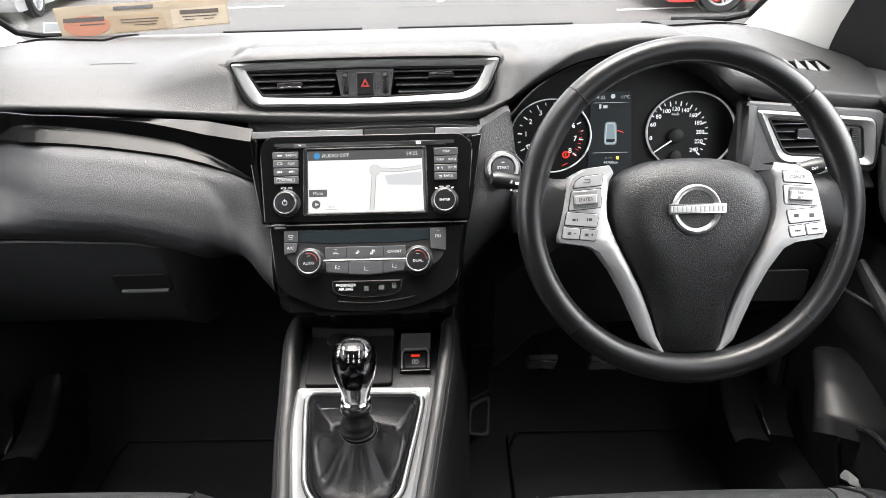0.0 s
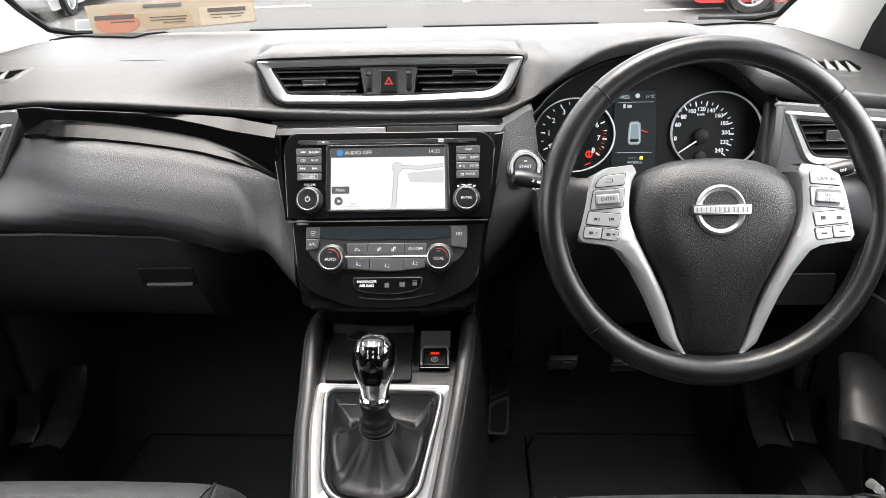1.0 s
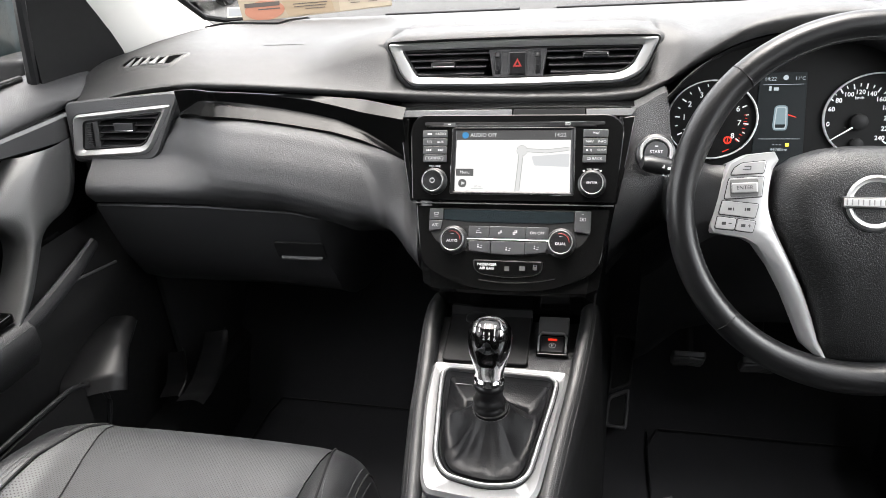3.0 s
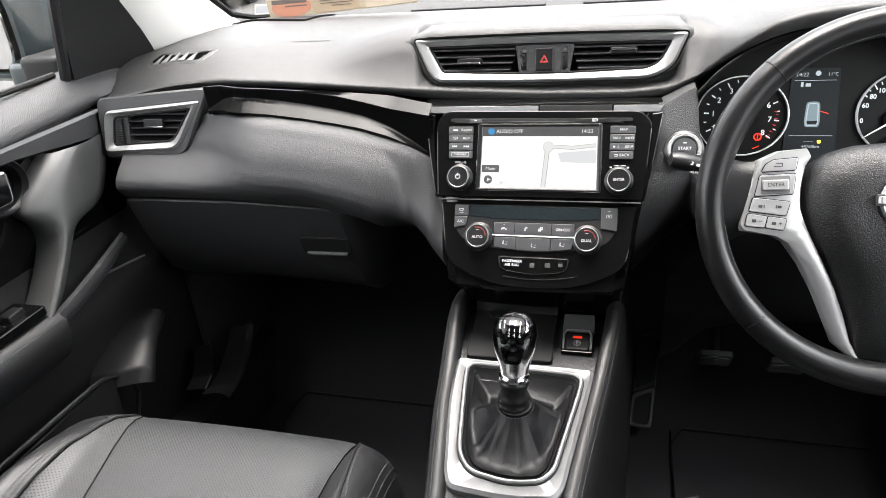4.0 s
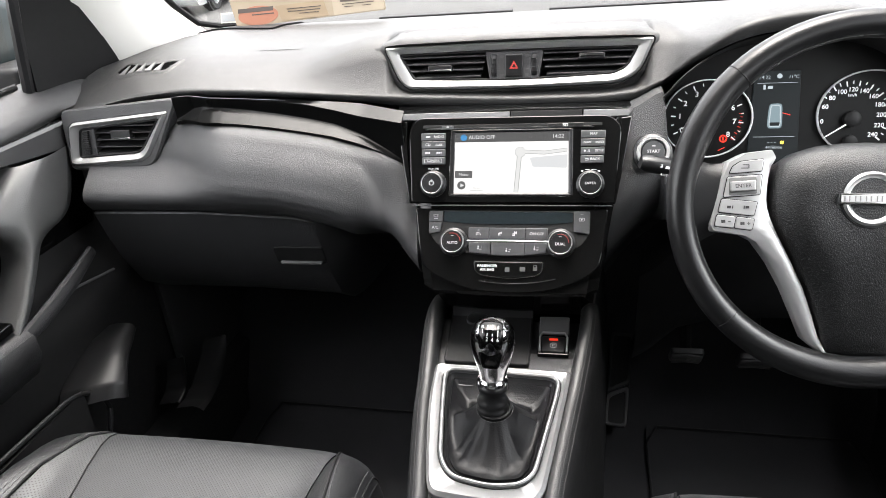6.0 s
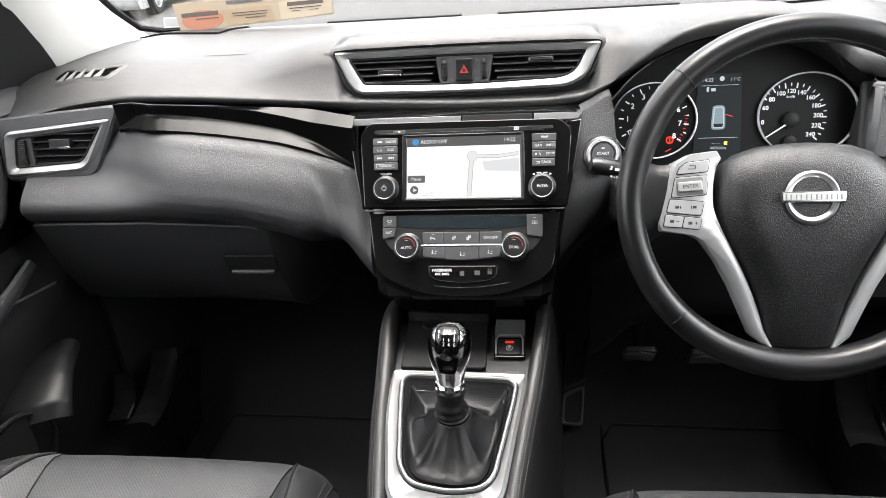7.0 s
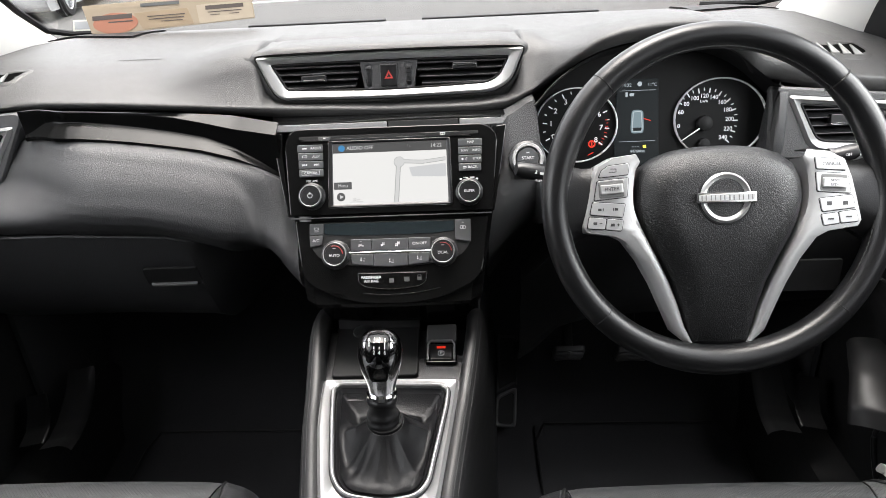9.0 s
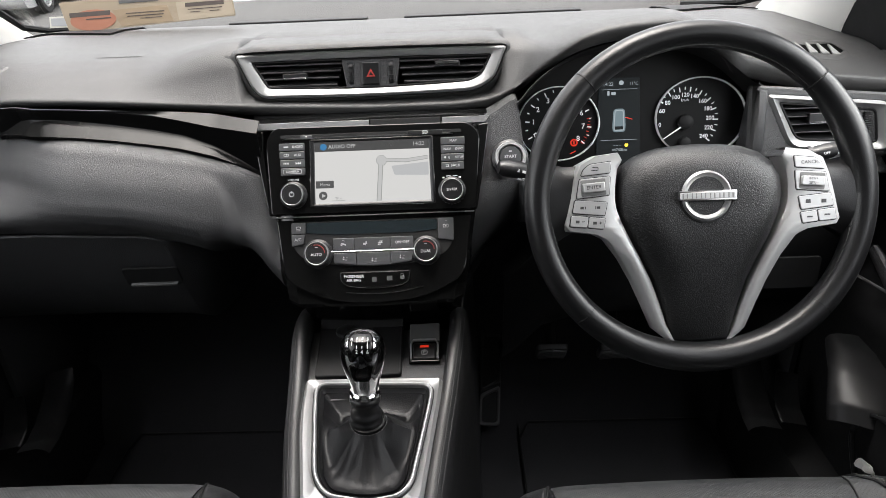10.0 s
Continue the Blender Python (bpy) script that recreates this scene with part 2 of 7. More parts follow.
def rings(bm, loops, closed=True, cap_end=False, cap_start=False):
    """Skins a list of equal loops of Vectors."""
    vs = [[bm.verts.new(p) for p in lp] for lp in loops]
    k = len(vs[0])
    for a, b in zip(vs, vs[1:]):
        for i in range(k if closed else k - 1):
            j = (i + 1) % k
            bm.faces.new((a[i], a[j], b[j], b[i]))
    if cap_end:
        bm.faces.new(vs[-1])
    if cap_start:
        bm.faces.new(vs[0][::-1])
    return vs


def slab(m, pts, z0, z1, bevel=0.0008, steps=2, bm=None):
    """A panel piece: an outline raised from z0 to z1 with rounded front edges."""
    bm = bm or bmesh.new()
    loops = [[m @ Vector((p.x, p.y, z0)) for p in pts]]
    for i in range(steps + 1):
        a = math.pi / 2 * i / steps
        q = inset(pts, bevel * (1 - math.cos(a))) if i else pts
        loops.append([m @ Vector((p.x, p.y, z1 - bevel + bevel * math.sin(a))) for p in q])
    rings(bm, loops, cap_end=True, cap_start=True)
    return bm


def bezel(m, outer, inner, z0, z1, bevel=0.001, drop=0.0, bm=None):
    """A frame between two outlines with the same count; its inner edge drops by drop."""
    bm = bm or bmesh.new()
    o1, i1 = inset(outer, bevel), inset(inner, -bevel)
    lp = [(outer, z0), (outer, z1 - bevel), (o1, z1), (i1, z1 - drop), (inner, z1 - bevel - drop), (inner, z0)]
    rings(bm, [[m @ Vector((p.x, p.y, z)) for p in pts] for pts, z in lp])
    return bm


def lathe(m, prof, n=32, bm=None, cap=True):
    """Turns (radius, height) rows round the local z axis."""
    bm = bm or bmesh.new()
    loops = [[m @ Vector((r * math.cos(2 * math.pi * i / n), r * math.sin(2 * math.pi * i / n), z)) for i in range(n)] for r, z in prof]
    rings(bm, loops, cap_end=cap, cap_start=cap)
    return bm


def tube(path, radius, n=8, closed=False, flat=1.0, up=None, bm=None):
    """A tube along points; radius one number or one for each point; flat squeezes it along up."""
    bm = bm or bmesh.new()
    k = len(path)
    loops = []
    ref = up or Vector((0, 0, 1))
    for i in range(k):
        a = path[i - 1] if (i or closed) else path[0]
        b = path[(i + 1) % k] if (i < k - 1 or closed) else path[-1]
        t = (b - a).normalized()
        s = t.cross(ref)
        s = s.normalized() if s.length > 1e-5 else t.orthogonal().normalized()
        u = s.cross(t)
        r = radius[i] if isinstance(radius, (list, tuple)) else radius
        loops.append([path[i] + s * r * math.cos(2 * math.pi * j / n) + u * r * flat * math.sin(2 * math.pi * j / n) for j in range(n)])
    if closed:
        loops.append(loops[0])
        rings(bm, loops)
        bmesh.ops.remove_doubles(bm, verts=bm.verts, dist=1e-6)
    else:
        rings(bm, loops, cap_end=True, cap_start=True)
    return bm


def sheet(grid, thick=0.0, bm=None):
    """A surface through rows of points; with thickness it gets a back."""
    bm = bm or bmesh.new()
    vs = [[bm.verts.new(p) for p in row] for row in grid]
    for a, b in zip(vs, vs[1:]):
        for i in range(len(a) - 1):
            bm.faces.new((a[i], a[i + 1], b[i + 1], b[i]))
    if thick:
        bmesh.ops.recalc_face_normals(bm, faces=bm.faces)
        bmesh.ops.solidify(bm, geom=list(bm.faces), thickness=thick)
    return bm


def block(lo, hi, bevel=0.004, bm=None):
    """A box with rounded edges between two corners."""
    m = pose((lo[0] + hi[0]) / 2, (lo[1] + hi[1]) / 2, 0)
    return slab(m, rect(hi[0] - lo[0], hi[1] - lo[1], min(bevel * 2, (hi[0] - lo[0]) / 3, (hi[1] - lo[1]) / 3)), lo[2], hi[2], bevel, 3, bm)


def spline(table, soft=0.02):
    """A smooth curve through a table of (x, value) rows."""
    xs, vs = np.array([a for a, _ in table]), np.array([b for _, b in table])
    fine = np.linspace(xs[0] - 0.1, xs[-1] + 0.1, 1200)
    val = np.interp(fine, xs, vs)
    w = max(1, int(soft / (fine[1] - fine[0])))
    ker = np.hanning(2 * w + 3)[1:-1]
    pad = np.concatenate([np.full(w, val[0]), val, np.full(w, val[-1])])
    val = np.convolve(pad, ker / ker.sum(), "valid")
    return lambda x: float(np.interp(x, fine, val))


def ease(a, b, x):
    t = min(1.0, max(0.0, (x - a) / (b - a)))
    return t * t * (3 - 2 * t)


def writing(text, size, m, mat, parent, name="legend", align="CENTER", bold=0.0, spread=1.0):
    """Raised lettering in the built-in font, as a mesh."""
    c = bpy.data.curves.new("text", "FONT")
    c.body, c.size, c.align_x, c.align_y, c.offset, c.space_character = text, size, align, "CENTER", bold, spread
    c.extrude = 0.00012
    c.resolution_u = 3
    ob = bpy.data.objects.new("text", c)
    scene.collection.objects.link(ob)
    bpy.context.view_layer.update()
    me = bpy.data.meshes.new_from_object(ob)
    bpy.data.objects.remove(ob)
    bm = bmesh.new()
    bm.from_mesh(me)
    bpy.data.meshes.remove(me)
    bmesh.ops.transform(bm, matrix=m, verts=bm.verts)
    return part(name, bm, mat, parent, smooth=False)


def bars(rows, m, mat, parent, name="print_bar"):
    """Plain bars for writing that is not to be read: (x, y, width, height)."""
    for x, y, w, h in rows:
        part(name, slab(m, rect(w, h, 0, x, y), 0, 0.0003, 0.00005, 1), mat, parent, smooth=False)


def stitches(path, normal, step, length, mat, parent, name="stitching", r=0.0007):
    """A row of short thread stitches along points."""
    bm = bmesh.new()
    dist = 0.0
    for a, b in zip(path, path[1:]):
        seg = (b - a).length
        while dist < seg:
            p = a.lerp(b, dist / seg)
            d = (b - a).normalized() * length / 2
            tube([p - d, p, p + d], [r * 0.5, r, r * 0.5], 5, flat=0.8, up=normal, bm=bm)
            dist += step
        dist -= seg
    return part(name, bm, mat, parent)

# ---- dashboard ----
dash = thing("dashboard", (0, 0.2, 0.40), "black soft-touch car dashboard with grained top pad", "dashboard")

hood_z = spline([(0.15, 0.735), (0.1784, 0.7472), (0.1928, 0.7579), (0.2069, 0.7743), (0.2242, 0.7932), (0.2484, 0.8116), (0.2723, 0.8248), (0.300, 0.8330), (0.3345, 0.8380), (0.376, 0.8405), (0.405, 0.838), (0.43, 0.829), (0.455, 0.814), (0.475, 0.800), (0.50, 0.785), (0.54, 0.772)], 0.012)
hood_under = spline([(0.15, 0.722), (0.1944, 0.7399), (0.2087, 0.7597), (0.2265, 0.7762), (0.2512, 0.7936), (0.2758, 0.8051), (0.3041, 0.8120), (0.335, 0.8155), (0.37, 0.8165), (0.40, 0.8140), (0.425, 0.8060), (0.45, 0.7930), (0.4785, 0.7716), (0.50, 0.755), (0.54, 0.742)], 0.012)
edge_z = spline([(-0.72, 0.726), (-0.678, 0.738), (-0.6385, 0.7456), (-0.584, 0.7563), (-0.533, 0.7614), (-0.484, 0.7639), (-0.391, 0.7600), (-0.302, 0.7540), (-0.2162, 0.7480),
                 (-0.1418, 0.7430), (0.0, 0.7372), (0.117, 0.7372), (0.1635, 0.7422), (0.194, 0.757), (0.23, 0.788), (0.30, 0.82)], 0.012)
under_z = spline([(-0.72, 0.717), (-0.673, 0.7283), (-0.634, 0.7360), (-0.580, 0.7450), (-0.530, 0.7503), (-0.481, 0.7504), (-0.3885, 0.7463), (-0.300, 0.7408), (-0.2147, 0.7330),
                  (-0.1407, 0.7240), (-0.06, 0.7182), (0.0, 0.7162), (0.117, 0.7171), (0.1636, 0.7239), (0.194, 0.742), (0.23, 0.770), (0.30, 0.80)], 0.012)


edge_r = spline([(0.40, 0.82), (0.45, 0.800), (0.488, 0.7840), (0.526, 0.7756), (0.573, 0.7637), (0.6126, 0.7560), (0.6825, 0.7480), (0.72, 0.7440)], 0.012)
under_r = spline([(0.40, 0.78), (0.45, 0.765), (0.4966, 0.7525), (0.5317, 0.7455), (0.5746, 0.7353), (0.6184, 0.7279), (0.6936, 0.7205), (0.72, 0.7170)], 0.012)


def dash_profile(x):
    """The top pad's section: a gentle crown, a tight roll, a face that leans under."""
    hood = ease(0.195, 0.27, x) * (1 - ease(0.448, 0.505, x))
    z1, z2 = (edge_z(x), under_z(x)) if x < 0.36 else (edge_r(x), under_r(x))
    zh, zu = hood_z(x), hood_under(x)
    end = ease(0.58, 0.72, abs(x))
    k = 1 - ease(0.185, 0.34, abs(x))
    top = 0.797 - 0.022 * end + 0.020 * k
    side = []
    for y in (0.135, 0.108, 0.085, 0.066, 0.0500):
        u = (y - 0.050) / 0.12
        side.append((y, z1 + (top - z1) * (1 - (1 - u) ** (1.75 + 4.5 * k))))
    side += [(0.0462, z1 - 0.0014), (0.0442, z1 - 0.0042), (0.0475, (z1 + z2) / 2 - 0.002), (0.0545, z2)]
    mid = [(0.128, 0.7900), (0.112, 0.7750), (0.095, 0.7550), (0.066, z1 + 0.0030), (0.0500, z1), (0.0462, z1 - 0.0014), (0.0442, z1 - 0.0042), (0.0475, (z1 + z2) / 2 - 0.002), (0.0545, z2)]
    c = 1 - ease(0.166, 0.182, abs(x))
    cowl = [(0.070, zh + 0.0035), (0.030, zh + 0.0035), (0.010, zh + 0.0015), (0.0035, zh - 0.0002), (0.0006, zh - 0.0026), (0.0, zh - 0.0055), (0.0030, zh - 0.0105), (0.0105, zu + 0.002), (0.0190, zu)]
    rows = []
    for s_, a_, h_ in zip(side, mid, cowl):
        sa = (s_[0] * (1 - c) + a_[0] * c, s_[1] * (1 - c) + a_[1] * c)
        rows.append((sa[0] * (1 - hood) + h_[0] * hood, sa[1] * (1 - hood) + h_[1] * hood))
    bump = max(0.0, zh - 0.775) * hood
    front = [(0.56, 0.755), (0.49, 0.784 - 0.012 * end), (0.40, 0.794 - 0.014 * end), (0.28, 0.799 + 0.004 * k - 0.018 * end), (0.17, 0.797 + 0.014 * k + 0.20 * bump - 0.022 * end)]
    zl = rows[-1][1]
    tail = [(rows[-1][0] + 0.010, zl - 0.001), (rows[-1][0] + 0.05, zl - 0.002), (0.20, zl - 0.004)]
    return front + rows + tail


stations = sorted({round(-0.715 + 1.43 * i / 90, 4) for i in range(91)} | {sg * v for sg in (-1, 1) for v in (0.190, 0.195, 0.200, 0.206, 0.212, 0.218, 0.137, 0.142, 0.146, 0.151, 0.155, 0.171, 0.1735, 0.1765, 0.1795, 0.183, 0.1865)})
grid = [[Vector((x, y, z)) for y, z in dash_profile(x)] for x in stations]
part("top_pad", sheet(grid), TOPFOAM, dash, "grained black soft dash top", angle=75)

# the embossed airbag mark on the top pad
bars([(i * 0.0075, 0.0, 0.005, 0.004) for i in range(-4, 5)], pose(-0.375, 0.150, 0.7950, 3, 0, 0), TOPFOAM, dash, "airbag_mark")

# lacquered strip below the lip: a leaf-shaped lower facet, a hollow band, a bright upper wedge
strip_low = spline([(-0.500, 0.7205), (-0.488, 0.7235), (-0.465, 0.7262), (-0.419, 0.7252), (-0.375, 0.7215), (-0.332, 0.7163), (-0.289, 0.7095), (-0.248, 0.7028), (-0.207, 0.6920), (-0.1755, 0.6790), (-0.156, 0.6692), (-0.13, 0.655)], 0.010)
leaf = spline([(-0.498, 0.0), (-0.484, 0.004), (-0.470, 0.0108), (-0.450, 0.0138), (-0.420, 0.0140), (-0.375, 0.0135), (-0.330, 0.0128), (-0.287, 0.0122), (-0.246, 0.0110), (-0.206, 0.0078), (-0.175, 0.0040), (-0.150, 0.0006), (-0.14, 0.0)], 0.008)
wedge = spline([(-0.50, 0.0), (-0.38, 0.0), (-0.330, 0.0004), (-0.287, 0.0012), (-0.248, 0.0048), (-0.208, 0.0088), (-0.165, 0.0082), (-0.14, 0.0080)], 0.010)
grid = []
for i in range(61):
    x = -0.495 + 0.350 * i / 60
    zb, h, w = strip_low(x), leaf(x), wedge(x)
    zt = under_z(x) + 0.0045
    y0 = -0.006 - 0.006 * ease(-0.30, -0.15, x) + 0.022 * ease(0.43, 0.495, -x)
    yl, zf = y0 + 1.55 * h, zb + h
    yw = yl - 0.002
    row = [(y0 + 0.012, zb - 0.006), (y0 + 0.001, zb - 0.003), (y0, zb)]
    row += [(y0 + 1.55 * h * k, zb + h * k) for k in (0.33, 0.66, 1.0)]
    row += [(yl + 0.0014, zf + 0.0020), (yl + 0.0004, zf + 0.4 * (zt - w - zf)), (yw, zt - w), (yw + 1.9 * w * 0.5 + 0.001, zt - w * 0.45), (yw + 1.9 * w + 0.0003 + 0.0037 * min(1.0, w / 0.004), zt + 0.004 - 0.002 * min(1.0, w / 0.004))]
    grid.append([Vector((x, y, z)) for y, z in row])
part("lacquer_strip", sheet(grid, 0.002), LACQUER, dash, "piano black trim strip", angle=28)


# lower pad that swells out and runs down into the console as a wing
def stack_y(z):
    return (z - 0.70) * 0.532 if z > 0.57 else -0.069 + (z - 0.57) * 0.625


def wing(sign, top, bottom, inner, outer, n=80, m=16, swell=1.0):
    rows = []
    for i in range(n + 1):
        x = inner + (outer - inner) * (i / n) ** 1.15
        zt, zb = top(-x), bottom(-x)
        near = 1 - ease(0.15, 0.30, x)
        row = []
        for j in range(m + 1):
            t = j / m
            z = zt + (zb - zt) * t
            pad = 0.006 + 0.012 * (1 - swell) - swell * 0.060 * math.sin(math.pi * 0.70 * t ** 0.9) ** 0.85
            pad += (1 - swell) * 0.09 * ease(0.45, 1.0, t) ** 1.4
            flank = stack_y(z) + 0.008 * math.sin(t * math.pi) + 0.110 * ease(0.32, 1.0, t) ** 1.2 + 0.09 * ease(0.60, 1.0, t) ** 1.4
            pad += 0.030 * ease(0.515, 0.535, x) * ease(0.63, 0.66, z)
            row.append(Vector((sign * x, pad * (1 - near) + flank * near, z)))
        row.append(row[-1] + Vector((0, 0.03, -0.006)))
        rows.append([row[0] + Vector((0, 0.03, 0.002))] + row)
    return rows


glove_z = spline([(-0.70, 0.594), (-0.636, 0.595), (-0.468, 0.595), (-0.323, 0.588), (-0.27, 0.575), (-0.25, 0.5687), (-0.2086, 0.552), (-0.18, 0.529), (-0.162, 0.509), (-0.145, 0.484), (-0.12, 0.448)], 0.012)
pad_edge = spline([(0.45, -0.170), (0.5613, -0.1769), (0.6055, -0.1811), (0.6396, -0.1901), (0.6645, -0.2039), (0.6825, -0.2266), (0.6931, -0.2501), (0.7045, -0.2821), (0.73, -0.36)], 0.008)
lower_top = spline([(-0.70, 0.658), (-0.58, 0.668), (-0.548, 0.690), (-0.515, 0.711), (-0.500, 0.7185), (-0.488, 0.7215), (-0.465, 0.7242), (-0.419, 0.7232), (-0.375, 0.7195), (-0.332, 0.7143), (-0.289, 0.7075), (-0.248, 0.7008), (-0.207, 0.6900), (-0.1755, 0.6770), (-0.156, 0.6672), (-0.11, 0.640)], 0.008)
swell_t = spline([(0.0, -0.004), (0.03, -0.013), (0.06, -0.0215), (0.10, -0.0265), (0.20, -0.0340), (0.40, -0.0455), (0.56, -0.0525), (0.66, -0.0538), (0.76, -0.0500), (0.88, -0.0380), (1.0, -0.0180)], 0.02)
grid = []
for i in range(111):
    x = -0.128 - 0.530 * (i / 110) ** 1.12
    zt, zb = lower_top(x), glove_z(x)
    near = 1 - ease(0.145, 0.235, -x)
    row = []
    for j in range(41):
        z = zt + (zb - zt) * (j / 40) ** 1.25
        zr = max(zt, 0.7215) if x < -0.465 else zt
        t = (zr - z) / (zr - zb)
        flank = stack_y(z) - 0.010 * (1 - ease(0.0, 0.07, zt - z)) * ease(0.145, 0.175, -x) + 0.006 * (1 - ease(0.128, 0.150, -x)) + 0.006 * math.sin(t * math.pi) + 0.070 * ease(0.40, 1.0, t) ** 1.25 + 0.10 * ease(0.60, 1.0, t) ** 1.4
        y = swell_t(t) * (1 - 0.85 * ease(0.37, 0.56, -x) * (1 - 0.62 * t)) * (1 - near) + flank * near
        y -= 0.0065 * ease(-0.006, 0.006, pad_edge(z) - x) * ease(0.01, 0.045, zr - z)
        y += 0.036 * ease(0.390, 0.525, -x) * ease(0.610, 0.668, z)
        row.append(Vector((x, y, z)))
    row.append(row[-1] + Vector((0, 0.03, -0.006)))
    grid.append([row[0] + Vector((0, 0.03, 0.002))] + row)
part("lower_pad", sheet(grid), SOFT, dash, "grained black soft lower dash pad", angle=60)

# glovebox lid below the pad
grid = []
for i in range(41):
    x = -0.656 + 0.536 * i / 40
    zt = glove_z(x) - 0.0035
    k = ease(-0.30, -0.19, x)
    row = [(-0.006, zt), (-0.0180, zt - 0.0008), (-0.0198, zt - 0.003), (-0.0155, zt - 0.018), (-0.0060, zt - 0.050), (0.012, zt - 0.10), (0.045, zt - 0.16), (0.10, zt - 0.20)]
    grid.append([Vector((x, y * (1 - k) + (stack_y(zt) + 0.190 + 0.9 * (zt - z)) * k, z + (zt - z) * 0.45 * k)) for y, z in row])
lid = part("glovebox_lid", sheet(grid, 0.004), HARD, dash, "black plastic glovebox lid")
m = plane((-0.3275, -0.008, 0.519), -18)
# raised dark slab paints the shade of the latch recess
part("latch_recess_shade", slab(m, rect(0.080, 0.034, 0.006), 0.002, 0.006, 0.001), DARK, lid)
part("latch", slab(m, rounded([(-0.032, -0.016), (0.032, -0.016), (0.034, -0.011), (-0.034, -0.011)], 0.0015), 0.003, 0.011, 0.0020), LATCH, lid, "grey plastic latch edge")

# driver's side: wing, column surround, knee panel
r_top = spline([(-0.70, 0.650), (-0.60, 0.664), (-0.565, 0.690), (-0.542, 0.728), (-0.528, 0.741), (-0.504, 0.743), (-0.5025, 0.66), (-0.494, 0.635), (-0.45, 0.625), (-0.26, 0.62), (-0.215, 0.645), (-0.199, 0.69), (-0.1955, 0.745), (-0.185, 0.742), (-0.165, 0.730), (-0.146, 0.722), (-0.11, 0.716)], 0.004)
r_bot = spline([(-0.70, 0.61), (-0.45, 0.590), (-0.30, 0.585), (-0.236, 0.565), (-0.20, 0.522), (-0.165, 0.497), (-0.145, 0.476), (-0.12, 0.448)], 0.012)
part("driver_pad", sheet(wing(1, r_top, r_bot, 0.128, 0.692, n=220, swell=0.25)), SOFT, dash, "grained charcoal panel beside the instruments")
grid = []
for i in range(25):
    x = 0.175 + 0.51 * i / 24
    zt = r_bot(-x) - 0.004
    grid.append([Vector((x, y, z)) for y, z in [(0.03, zt), (0.000, zt - 0.014), (0.004, zt - 0.07), (0.02, zt - 0.15), (0.05, zt - 0.19), (0.12, zt - 0.21)]])
part("knee_panel", sheet(grid, 0.004), DARK, dash, "hard black plastic knee panel")
part("flap", slab(plane((0.56, 0.002, 0.48), 2), rect(0.14, 0.05, 0.006), 0, 0.004, 0.001), DARK, dash)
part("flap_pull", slab(plane((0.50, 0.000, 0.515), 2), rect(0.045, 0.004, 0.001), 0, 0.005, 0.001), HARD, dash)


# centre vents
CV = plane((0, 0.083, 0.7720), 19) @ Matrix.Diagonal((0.990, 0.990, 0.990, 1))
vent = part("centre_vent", slab(CV, rect(0.34, 0.058, 0.006), -0.03, -0.026, 0.001), DARK, dash, "pair of centre air vents in a silver frame")
outer = rounded([(-0.150, -0.031), (0.0, -0.0335), (0.142, -0.0305), (0.168, -0.016), (0.186, 0.027), (0.0, 0.0295), (-0.184, 0.0275), (-0.163, -0.018)], [0.02, 0.1, 0.02, 0.012, 0.006, 0.1, 0.006, 0.012])
inner = rounded([(-0.142, -0.0185), (0.0, -0.0235), (0.135, -0.0185), (0.152, -0.010), (0.166, 0.0175), (0.0, 0.0195), (-0.164, 0.0180), (-0.147, -0.011)], [0.014, 0.1, 0.014, 0.009, 0.004, 0.1, 0.004, 0.009])
part("frame", bezel(CV, outer, inner, -0.012, 0.024, 0.003, 0.002), SATIN, vent, "satin silver frame")
part("throat", bezel(CV, inner, inset(inner, 0.003), -0.028, 0.018, 0.001), DARK, vent)
CV = CV @ pose(0, 0, 0.014)
for s, w, x in ((-1, 0.110, -0.0975), (1, 0.116, 0.0985)):
    for i in range(4):
        y = -0.0125 + i * 0.0092
        ww = w + 0.010 * (i - 1.5)
        bm = slab(CV @ pose(x + s * 0.002 * (i - 1.5), y, -0.006, -70, 0, 0), rect(ww, 0.018, 0.001), -0.0009, 0.0009, 0.0004, 1)
        part("vane", bm, HARD, vent)
    tab = slab(CV @ pose(x + (0.006 if s > 0 else -0.006), -0.0035 if s < 0 else 0.006, 0.004), rect(0.034, 0.008, 0.002), -0.006, 0.004, 0.001)
    part("slider_tab", tab, SMOOTH, vent)
    part("tab_edge", slab(CV @ pose(x + (0.006 if s > 0 else -0.006), -0.0065 if s < 0 else 0.0068, 0.004), rect(0.030, 0.0022, 0.0008), 0.003, 0.0048, 0.0005, 1), CHROME, vent)
hub = rounded([(-0.040, 0.0165), (0.040, 0.0165), (0.034, -0.0215), (-0.034, -0.0215)], 0.002)
part("hazard_panel", slab(CV, hub, -0.01, 0.0035, 0.001), HARD, vent)
part("hazard_switch", slab(CV, rect(0.024, 0.030, 0.002, 0, -0.003), 0.002, 0.0062, 0.0012), SMOOTH, vent)
tri_o, tri_i = [Vector(p) for p in ((-0.0062, -0.0075), (0.0062, -0.0075), (0.0, 0.0035))], [Vector(p) for p in ((-0.0030, -0.0058), (0.0030, -0.0058), (0.0, -0.0004))]
part("warning_triangle", bezel(CV, tri_o, tri_i, 0.006, 0.0066, 0.0001), REDINK, vent)
